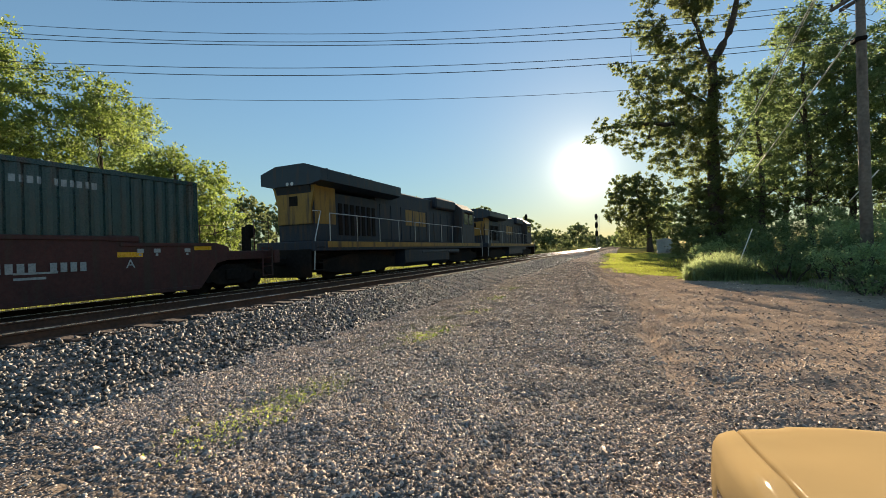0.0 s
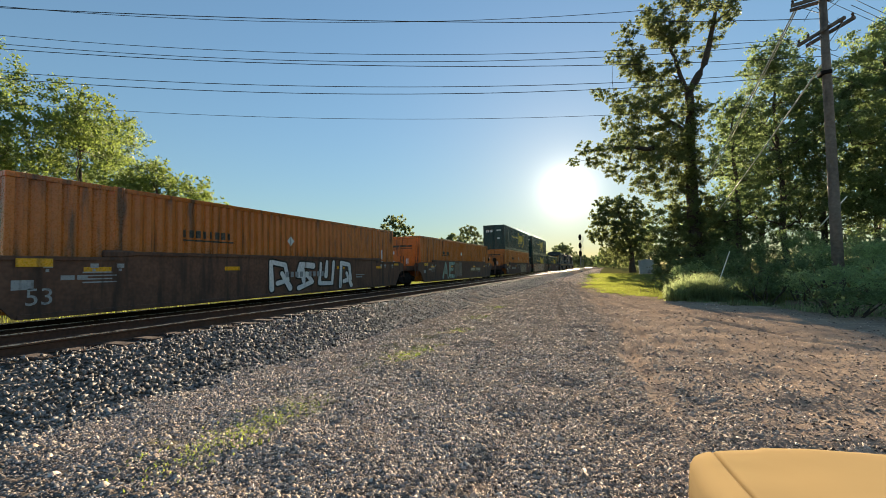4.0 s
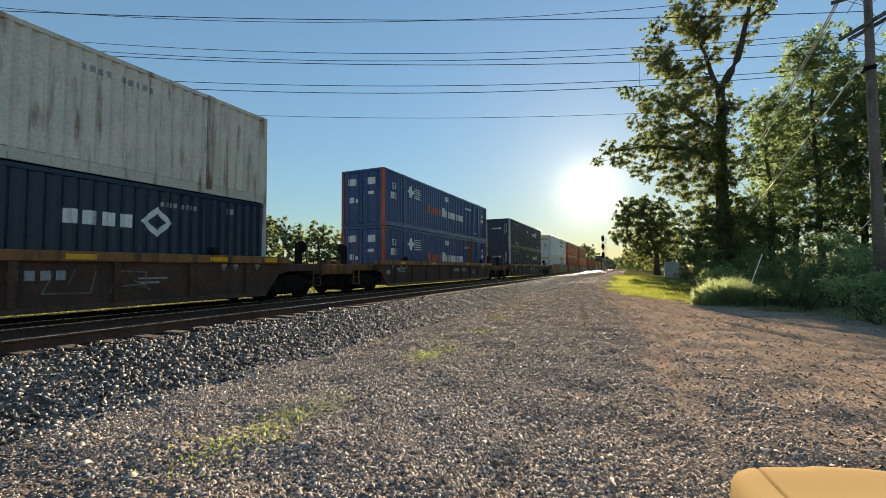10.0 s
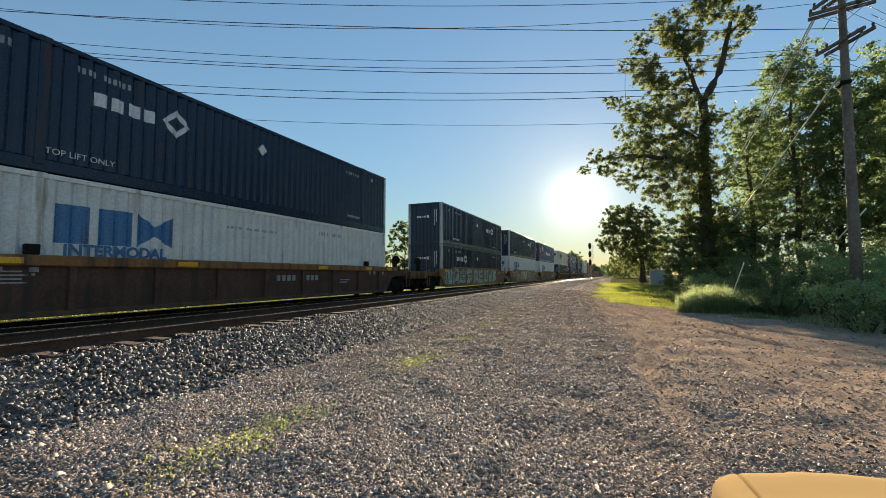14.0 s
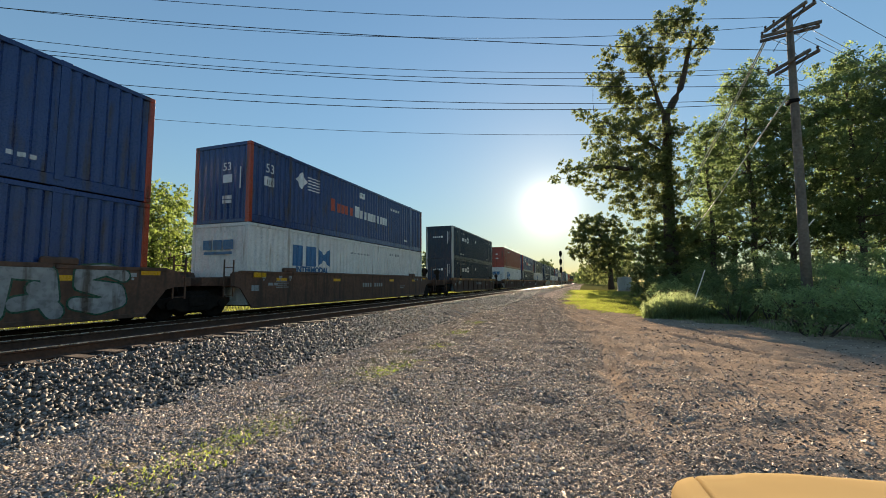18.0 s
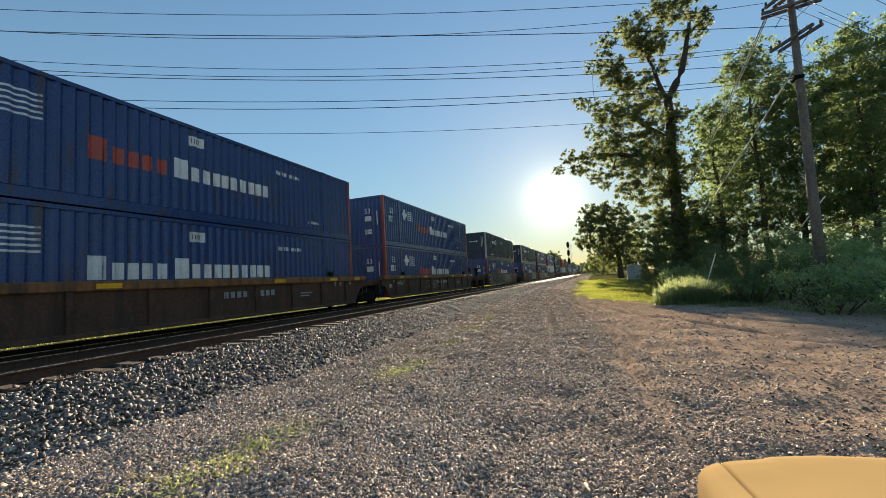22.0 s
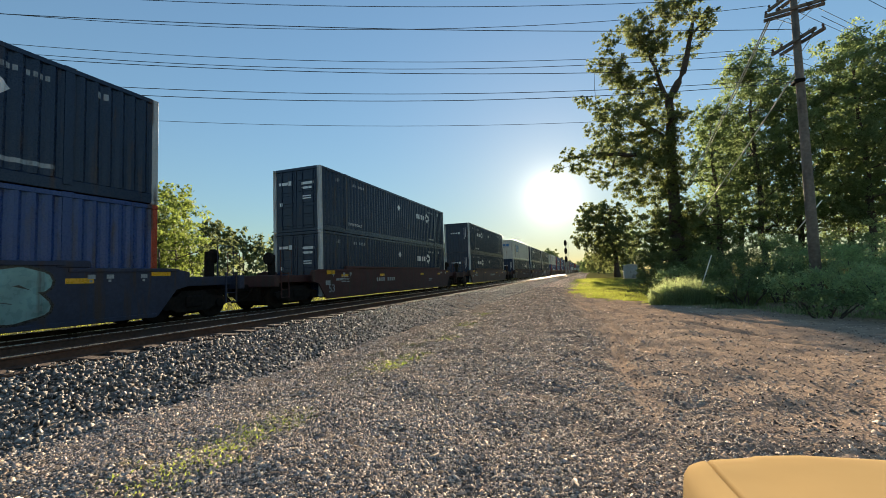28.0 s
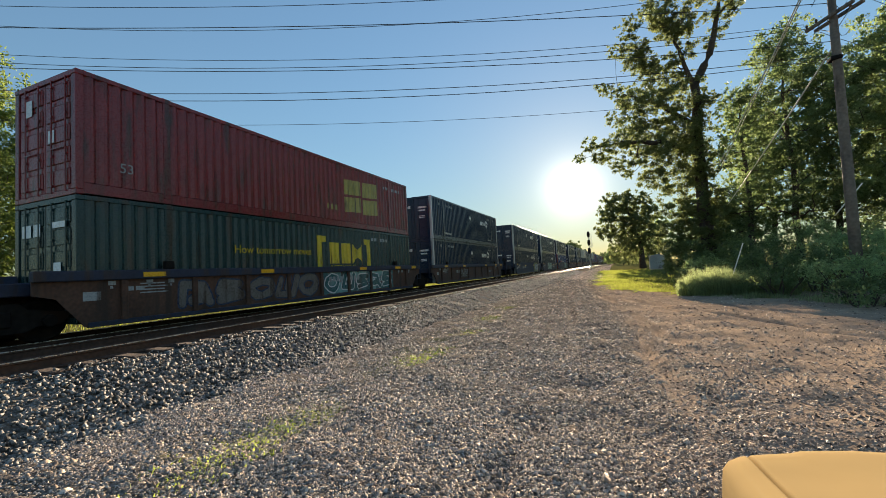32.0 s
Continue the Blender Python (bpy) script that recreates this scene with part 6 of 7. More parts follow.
# the rounded tree beyond the cabinet, and smaller ones along the line
rd = np.random.default_rng(63)
dome = []
for z in np.arange(4.0, 15.6, 1.75):
    half = 4.9 * math.sqrt(max(0.05, 1 - ((z - 9.6) / 7.0) ** 2))
    for x in np.arange(-half, half + 0.1, 2.1):
        lean = 1.6 if z < 6 else 0.0
        dome.append((x + lean - 1.0 + rd.uniform(-0.4, 0.4), rd.uniform(-1.0, 1.0) * half * 0.55, z + rd.uniform(-0.4, 0.4), rd.uniform(1.4, 1.9)))
tree("deciduous_tree", "rounded shade tree with dense dark crown beside the line", (4.2, 95, 0), [(0.8, 0, 0), (0.6, 0, 5), (-0.6, 0, 9), (-1.6, 0, 13.5)], dome, "oak_leaf", 0.22, 30.0, 61, 0.6)
for k, (base, h, w) in enumerate((((9.5, 112, 0), 12, 9), ((7.2, 150, 0), 12, 11), ((15, 96, 0), 13, 10), ((13.5, 66, 0), 8.0, 7.5), ((10.2, 52, 0), 7.5, 6.0), ((3.0, 215, 0), 9, 12), ((-1.5, 330, 0), 10, 18))):
    tree("deciduous_tree", "green broadleaf tree along the line", base, [(0, 0, 0), (0.2, 0.1, h * 0.5), (0, 0, h * 0.9)], crown_of(h, w, 0.6, 71 + k, 14), "oak_leaf" if k % 2 else "maple_leaf", 0.20 + 0.0014 * base[1], 18.0, 71 + k, 0.2, "trees along the line", 1, tufts=20)

# beyond the tracks
left = [((-33.5, 11.0, 0), 15.2, 9.5, 2.2, 81, "sunlit_leaf"), ((-31.0, 15.8, 0), 13.2, 7.5, 2.0, 82, "sunlit_leaf"), ((-36.0, 20.0, 0), 13.0, 8.0, 1.0, 83, "maple_leaf"), ((-27.6, 18.4, 0), 8.8, 5.2, 1.0, 84, "sunlit_leaf"), ((-28.2, 21.4, 0), 8.6, 4.6, 0.4, 85, "sunlit_leaf"), ((-36.5, 4.0, 0), 14.5, 9.0, 1.5, 86, "maple_leaf"), ((-40.0, 13.0, 0), 12.0, 9.0, 0.6, 87, "maple_leaf")]
for base, h, w, low, seed, leaf in left:
    tree("deciduous_tree", "sunlit yellow-green tree in the field behind the tracks" if leaf == "sunlit_leaf" else "shaded green tree in the field behind the tracks", base, [(0, 0, 0), (0.1, 0.2, h * 0.4), (0, 0, h * 0.9)], crown_of(h, w, low, seed, 22), leaf, 0.1, 11.5, seed, 0.2, "trees behind the tracks")
for k, (az, dist, h, w) in enumerate(((-49, 62, 9.5, 8), (-45.5, 70, 9, 9), (-41, 78, 9.2, 10), (-37.5, 84, 8.6, 9), (-33, 92, 8, 10), (-28, 88, 12.5, 9), (-24, 120, 9.5, 12), (-20.8, 130, 11.8, 11), (-17.8, 128, 14.0, 11), (-15.0, 140, 11, 11), (-12.3, 150, 12, 11), (-9.6, 170, 8, 13), (-5.4, 215, 12.0, 13), (-3.6, 300, 8, 16), (-7.6, 240, 8, 16), (-1.2, 420, 9, 24), (-53, 58, 7, 8))):
    base = (dist * math.sin(radians(az)), dist * math.cos(radians(az)), 0.2)
    cl = crown_of(h, w, 0.8, 90 + k, 12)
    tree("deciduous_tree", "distant green tree on the far side of the tracks", base, [(0, 0, -0.3), (0.1, 0.1, h * 0.5), (0, 0, h * 0.9)], cl, "far_leaf", 0.17 + 0.0022 * dist, 13.0, 90 + k, 0.2, "distant trees", 1, tufts=18)


def far_woods():
    """The low line of woods on the horizon."""
    rng = np.random.default_rng(7)
    cs, rs, ns = [], [], []
    for a in np.arange(-88, 92, 0.6):
        d = rng.uniform(430, 560)
        x, y = d * math.sin(radians(a)), d * math.cos(radians(a))
        if abs(x - FAR_X) < 14 or abs(x) < 9:
            d *= 1.5
            x, y = d * math.sin(radians(a)), d * math.cos(radians(a))
        h = rng.uniform(6, 10)
        for k in range(2):
            cs.append((x + rng.uniform(-4, 4), y + rng.uniform(-4, 4), h * (0.35 + 0.4 * k)))
            rs.append(h * 0.55)
            ns.append(28)
    v, f = leaf_cloud(cs, rs, ns, 1.5, rng)
    ob = new("woods", big_mesh("woods", v, f, M["far_leaf"]))
    tagged(ob, "hazy line of distant woods on the horizon", "woods", kind="stuff")


far_woods()


def shrub(label, base, clumps, leaf, size, density, seed, name="shrub", group="shrubs beside the yard"):
    rng = np.random.default_rng(seed)
    t = thing(name, label, "shrub", pose(*base), group)
    g = Geo()
    for x, y, z, r in clumps:
        g.tube(bend((x * 0.35, y * 0.35, -0.05), (x, y, z), rng, 0.15, 4), [0.035, 0.028, 0.02, 0.008], 5)
    tagged(part("stem_tuft", g, M["bark"], t), kind="stuff")
    cs, rs, ns = [], [], []
    for x, y, z, r in clumps:
        for _ in range(6):
            d = rng.standard_normal(3)
            d /= np.linalg.norm(d)
            c = (x + d[0] * r * 0.6, y + d[1] * r * 0.6, max(0.12, z + d[2] * r * 0.5))
            cs.append(c)
            rr = min(r * rng.uniform(0.35, 0.6), max(0.2, c[2]))
            rs.append(rr)
            ns.append(max(14, int(density * rr * rr / (size * size) * 0.16)))
    v, f = leaf_cloud(cs, rs, ns, size, rng)
    v[:, 2] = np.maximum(v[:, 2], 0.01)
    part("foliage", big_mesh("foliage", v, f, M[leaf]), None, t)
    return t


rs_ = np.random.default_rng(17)
for k, (x, y, h, w) in enumerate(((5.6, 19.6, 1.5, 2.2), (7.0, 17.6, 1.7, 2.6), (8.6, 16.2, 1.9, 2.8), (6.4, 15.4, 0.9, 2.0), (7.6, 13.9, 0.9, 2.0), (10.2, 14.6, 1.8, 2.6), (9.6, 12.4, 1.1, 2.2), (11.6, 12.6, 1.7, 2.6), (9.6, 19.6, 2.6, 3.0), (7.6, 21.4, 2.5, 3.0), (11.6, 17.6, 2.6, 3.0), (13.2, 15.6, 2.4, 3.0),
                                (6.2, 24.0, 2.4, 2.8), (9.6, 24.0, 3.2, 3.4), (12.6, 21.6, 3.2, 3.4), (15.0, 18.8, 3.0, 3.4), (12.4, 26.0, 4.2, 3.8), (15.6, 23.6, 4.0, 3.8), (7.2, 28.5, 3.6, 3.4), (4.6, 27.6, 2.2, 2.4), (18.0, 21.0, 3.6, 3.6), (5.0, 31.5, 2.6, 2.6), (10.0, 29.5, 4.6, 3.8))):
    cl = []
    for j in range(9):
        a, q = j * 2.4, math.sqrt((j + 0.5) / 9)
        cl.append((math.cos(a) * q * w * 0.5, math.sin(a) * q * w * 0.5, h * (0.25 + 0.55 * (1 - q * 0.6) * rs_.uniform(0.7, 1.1)), w * 0.25))
    shrub("leafy green shrub tangled with vines at the yard's edge", (x, y, 0), cl, "shrub_leaf" if k % 3 else "maple_leaf", 0.034 + 0.001 * y, 9.5, 200 + k)


def blades(name, xs, ys, heights, widths, mat, label, category, seed, lean=0.35, kind="stuff"):
    """Grass or weeds: bent, pointed blades."""
    rng = np.random.default_rng(seed)
    n = len(xs)
    a = rng.uniform(0, 2 * np.pi, n)
    dx, dy = np.cos(a), np.sin(a)
    b = rng.uniform(0, 2 * np.pi, n)
    lx, ly = np.cos(b) * lean * heights * rng.random(n), np.sin(b) * lean * heights * rng.random(n)
    z0 = ground_z(xs, ys) - 0.01 + np.where((np.abs(xs) < 5) & (ys < 25), ruts(xs, ys), 0.0)
    w = widths * 0.5
    p = np.stack([np.stack([xs - dx * w, ys - dy * w, z0], -1), np.stack([xs + dx * w, ys + dy * w, z0], -1),
                  np.stack([xs + dx * w * 0.7 + lx * 0.4, ys + dy * w * 0.7 + ly * 0.4, z0 + heights * 0.6], -1), np.stack([xs - dx * w * 0.7 + lx * 0.4, ys - dy * w * 0.7 + ly * 0.4, z0 + heights * 0.6], -1),
                  np.stack([xs + lx, ys + ly, z0 + heights], -1)], 1)
    i = 5 * np.arange(n)[:, None]
    f = np.concatenate([i + np.array([[0, 1, 2]]), i + np.array([[0, 2, 3]]), i + np.array([[3, 2, 4]])])
    ob = new(name, big_mesh(name, p.reshape(-1, 3), f, mat))
    return tagged(ob, label, category, kind=kind)


def grow():
    rng = np.random.default_rng(77)
    # verge on the right
    n = 30000
    y = 21.5 + 60 * rng.random(n) ** 1.8
    edge = np.interp(y, [20, 25, 29, 40, 90], [3.2, 1.0, -0.6, -1.2, -2.6]) + 0.5 * np.sin(y * 0.9) + 0.3 * np.sin(y * 2.3) + rng.normal(0, 0.35, n)
    x = edge + rng.exponential(2.2, n)
    blades("grass", x, y, rng.uniform(0.03, 0.12, n) * (1 + (y - 22) / 60), rng.uniform(0.012, 0.03, n) * (1 + (y - 22) / 25), M["grass_blade"], "sunlit yellow-green grass verge beside the track road", "grass", 78)
    # field behind the tracks
    n = 22000
    x = -16.0 - 16 * rng.random(n) ** 1.5
    y = -4 + 90 * rng.random(n) ** 1.3
    blades("grass", x, y, rng.uniform(0.08, 0.24, n), rng.uniform(0.02, 0.05, n), M["grass_blade"], "tall bright grass behind the tracks", "grass", 79)
    # thin weeds in the yard's gravel
    cx = np.array([-3.35, -3.5, -3.5, -3.45, -3.4, -3.45, -3.55, -3.5, -3.45, -3.6, -3.9, -4.2])
    cy = np.array([2.5, 2.75, 3.1, 3.45, 3.85, 3.6, 6.6, 7.0, 7.6, 10.0, 13.0, 16.5])
    k = rng.integers(0, len(cx), 2600)
    tuft = np.random.default_rng(6).normal(0, 1, (40, 2))[rng.integers(0, 40, 2600)]
    x, y = cx[k] + 0.2 * tuft[:, 0] + rng.normal(0, 0.045, 2600), cy[k] + 0.3 * tuft[:, 1] + rng.normal(0, 0.05, 2600)
    blades("weeds", x, y, rng.uniform(0.015, 0.05, 2600), rng.uniform(0.008, 0.02, 2600), M["yard_weed"], "low yellow-green weeds growing through the gravel", "weeds", 80, 1.2)
    # tall grass at the foot of the shrubs
    n = 6000
    t = rng.random(n)
    x = 2.6 + 7.5 * t + rng.exponential(0.5, n)
    y = 20.4 - 8.8 * t + rng.exponential(0.7, n) + 0.35 * np.sin(23 * t) + 0.9 * np.exp(-((t - 0.3) / 0.2) ** 2) - 0.5
    blades("grass", x, y, rng.uniform(0.04, 0.3, n) * (0.6 + 0.4 * np.sin(31 * t)), rng.uniform(0.01, 0.02, n), M["weed_leaf"], "rank green grass along the shrubs", "grass", 81)


grow()

rw = np.random.default_rng(5)
for k, (x, y, h, w) in enumerate(((3.0, 20.7, 0.85, 1.1), (3.9, 20.9, 1.0, 1.3), (4.9, 21.1, 0.85, 1.2), (3.5, 21.9, 0.95, 1.2), (5.8, 20.4, 0.7, 1.2), (4.4, 22.4, 1.0, 1.2))):
    t = thing("weed_clump", "bushy grey-green weed clump at the edge of the gravel", "weeds", None, "weed clumps")
    n = 900
    a, q = rw.uniform(0, 2 * np.pi, n), np.sqrt(rw.random(n)) * w * 0.6
    wx, wy = x + np.cos(a) * q, y + np.sin(a) * q
    hh = 1.25 * h * (1 - 0.5 * (q / (w * 0.62)) ** 2) * rw.uniform(0.5, 1.15, n)
    ob = blades("stalk_tuft", wx, wy, hh, rw.uniform(0.01, 0.025, n), M["weed_leaf"], "", "", 300 + k, 0.5)
    ob.parent = t
    c, nn = [], 60
    for j in range(nn):
        i = rw.integers(0, n)
        c.append((wx[i], wy[i], hh[i] * rw.uniform(0.3, 0.95)))
    v, f = leaf_cloud(c, [0.16] * nn, [55] * nn, 0.035, rw)
    part("foliage", big_mesh("foliage", v, f, M["weed_leaf"]), None, t)


# ---- utility pole and wires ----
POLE = Vector((8.29, 20.4, 0.0))
SPAN_U = Vector((-0.917, -0.4, 0)).normalized()          # the way of the span over the tracks
ARM_N = Vector((0.4, -0.917, 0)).normalized()
BACK_U = Vector((0.745, 0.667, 0)).normalized()


def utility_pole():
    t = thing("utility_pole", "tall weathered wooden utility pole with three double crossarms", "utility pole", pose(POLE.x, POLE.y, 0))
    part("pole", Geo().tube([(0, 0, -0.3), (0.02, 0, 4), (0.05, 0, 8.5), (0.08, 0, 12.75)], [0.19, 0.175, 0.15, 0.115], 14), M["pole_wood"], t, smooth=True)
    for z, lean in ((12.6, 0.0), (11.98, -22.0), (10.62, 0.0)):
        way = ARM_N if not lean else Vector((0.97, -0.24, 0))
        side = Vector((-way.y, way.x, 0))
        for s in (-1, 1):
            g = Geo()
            m = Matrix((way.to_tuple() + (0,), side.to_tuple() + (0,), (0, 0, 1, 0), (0, 0, 0, 1)))
            m = Matrix(((way.x, side.x, 0, 0.07 + side.x * s * 0.19), (way.y, side.y, 0, side.y * s * 0.19), (0, 0, 1, z), (0, 0, 0, 1)))
            arm = part("crossarm", Geo().box(-0.98, 0.98, -0.05, 0.05, -0.06, 0.06, 0.008), M["pole_wood"], t, "", m)
            for x in (-0.92, -0.5, 0.5, 0.92):
                if (s > 0) == (x > 0):
                    part("insulator", Geo().tube([(x, 0, 0.06), (x, 0, 0.1), (x, 0, 0.13), (x, 0, 0.17), (x, 0, 0.22)], [0.03, 0.055, 0.03, 0.055, 0.03], 8), M["insulator"], arm)
        br = Geo()
        for s in (-1, 1):
            br.tube([(0.07 + way.x * s * 0.7, way.y * s * 0.7, z - 0.06), (0.06, 0, z - 0.62)], 0.014, 5)
        part("brace", br, M["tin"], t)
    for z in (12.2, 11.3, 10.2):
        pts = [(0.07 + 0.5 * SPAN_U.x * a, 0.5 * SPAN_U.y * a, z + 0.35 * math.sin(a * 2.4)) for a in np.linspace(-1.2, 1.6, 9)]
        part("jumper", Geo().tube(pts, 0.011, 5), M["wire"], t)
    part("cable_clamp", Geo().box(-0.2, 0.16, -0.2, 0.2, 8.9, 9.05, 0.02), M["black_iron"], t)
    return t


utility_pole()


def wire(label, pts, r, mat="wire"):
    ob = new("overhead_wire", Geo().tube(pts, r, 5).mesh("overhead_wire", M[mat], True))
    return tagged(ob, label, "wire", group="overhead wires")


for o, z0, b, c, r in ((0.1, 12.58, -0.0798, 0.00233, 0.011), (-1.15, 12.96, -0.1292, 0.00344, 0.011), (0.0, 11.19, -0.0281, 0.00131, 0.014), (-1.15, 11.03, -0.0844, 0.00277, 0.011), (-0.9, 10.72, -0.0947, 0.00295, 0.012),
                       (0.0, 9.67, -0.0558, 0.00216, 0.013), (0.0, 9.14, -0.0797, 0.00258, 0.012), (0.0, 8.99, -0.0924, 0.00289, 0.013), (0.0, 7.87, -0.0801, 0.00272, 0.008)):
    p0 = POLE + ARM_N * o
    wire("thin dark power line strung across the tracks", [(p0.x + SPAN_U.x * s, p0.y + SPAN_U.y * s, z0 + b * s + c * s * s) for s in np.linspace(0, 58, 40)], r)
for o, z in ((1.15, 12.75), (-0.6, 12.75), (1.15, 11.0), (0.6, 11.95), (-1.15, 10.95)):
    p0 = POLE + ARM_N * o
    wire("thin dark power line leading off behind the trees", [(p0.x + BACK_U.x * s, p0.y + BACK_U.y * s, z - 0.085 * s + 0.0019 * s * s) for s in np.linspace(0, 45, 24)], 0.011)
for a, b, r, mat in (((7.61, 20.8, 11.95), (6.66, 32.8, 7.5), 0.03, "guy_guard"), ((7.68, 20.8, 11.95), (6.78, 32.8, 7.4), 0.024, "guy_guard"), ((8.25, 20.5, 9.4), (7.0, 32.0, 5.06), 0.032, "guy_guard"), ((8.3, 20.4, 9.0), (13.5, 31.5, 12.6), 0.03, "wire"), ((8.3, 20.5, 8.7), (12.0, 29.0, 4.3), 0.014, "wire")):
    wire("pale service drop sagging into the trees" if mat == "guy_guard" else "dark service wire into the trees", [tuple(np.array(a) + (np.array(b) - np.array(a)) * s - np.array([0, 0, 0.35 * s * (1 - s)])) for s in np.linspace(0, 1, 14)], r, mat)
tagged(new("marker_stake", Geo().tube([(4.45, 22.2, -0.1), (5.26, 22.35, 2.15)], 0.022, 6).mesh("marker_stake", M["guy_guard"])), "thin pale leaning stake among the weeds", "stake")
for (a, b) in (((9.75, 25.5, 3.26), (10.87, 25.5, 4.69)),):
    wire("pale guy wire beside the trees", [a, b], 0.03, "guy_guard")


# ---- signals and trackside cabinet ----
def signal(x, y, top, heads, label, bracket=1):
    t = thing("railway_signal", label, "railway signal", pose(x, y, 0), "railway signals")
    part("base", Geo().box(-0.45, 0.45, -0.45, 0.45, -0.1, 0.35, 0.04), M["tin"], t)
    part("mast", Geo().tube([(0, 0, 0.3), (0, 0, top)], [0.11, 0.08], 10), M["tin"], t)
    for k in range(heads):
        z = top - 0.75 - k * 2.05
        head = part("signal_head", Geo().box(-0.28, 0.28, -0.42, -0.18, z - 0.7, z + 0.7, 0.08), M["black_iron"], t, "black signal head with hooded lamps")
        part("backplate", Geo().prism([(math.cos(a) * 0.36, z + math.sin(a) * 0.76) for a in np.linspace(0, 2 * math.pi, 20, endpoint=False)], -0.2, -0.16, "y"), M["black_iron"], head)
        for dz in (-0.42, 0.0, 0.42):
            part("hood", Geo().prism([(math.cos(a) * 0.14, z + dz + math.sin(a) * 0.14) for a in np.linspace(0, 2 * math.pi, 12, endpoint=False)], -0.66, -0.42, "y"), M["black_iron"], head)
    g = Geo()
    for k in range(int((top - 1) / 0.35)):
        z = 0.8 + 0.35 * k
        g.box(bracket * 0.45 - 0.16, bracket * 0.45 + 0.16, 0.08, 0.11, z, z + 0.03)
    for dx in (-0.17, 0.17):
        g.box(bracket * 0.45 + dx - 0.02, bracket * 0.45 + dx + 0.02, 0.08, 0.12, 0.3, top - 0.4)
    part("ladder", g, M["tin"], t)
    g = Geo()
    for z in (top - 1.3, top - 3.35):
        g.box(min(0, bracket * 0.8), max(0, bracket * 0.8), -0.1, 0.4, z - 0.5, z - 0.46)
        g.tube([(bracket * 0.8, 0.4, z - 0.48), (bracket * 0.8, 0.4, z + 0.5), (bracket * 0.8, -0.1, z + 0.5), (bracket * 0.8, -0.1, z - 0.48)], 0.02, 5)
    part("platform", g, M["tin"], t)
    return t


signal(-6.0, 109.0, 9.5, 3, "tall three-head railway signal mast beside the track")
signal(-23.5, 110.0, 10.6, 2, "two-head railway signal mast beyond the far track", -1)


def cabinet():
    t = thing("signal_cabinet", "grey metal trackside signal cabinet standing in grass", "cabinet", pose(6.2, 77.5, 0))
    part("body", Geo().box(-1.12, 1.12, -0.9, 0.9, 0.12, 2.25, 0.03), M["tin"], t)
    part("roof", Geo().prism([(-1.25, 2.25), (1.25, 2.25), (1.25, 2.32), (0, 2.5), (-1.25, 2.32)], -1.0, 1.0, "y"), M["tin"], t)
    part("base", Geo().box(-1.15, 1.15, -0.95, 0.95, -0.1, 0.12), M["pebble"], t)
    for s in (-1, 1):
        a, b = sorted((s * 0.03, s * 1.05))
        d = part("door", Geo().box(a, b, -0.935, -0.905, 0.25, 2.15, 0.01), M["tin"], t)
        part("handle", Geo().box(s * 0.1 - 0.02, s * 0.1 + 0.02, -0.97, -0.935, 1.0, 1.25), M["black_iron"], d)
    return t


cabinet()


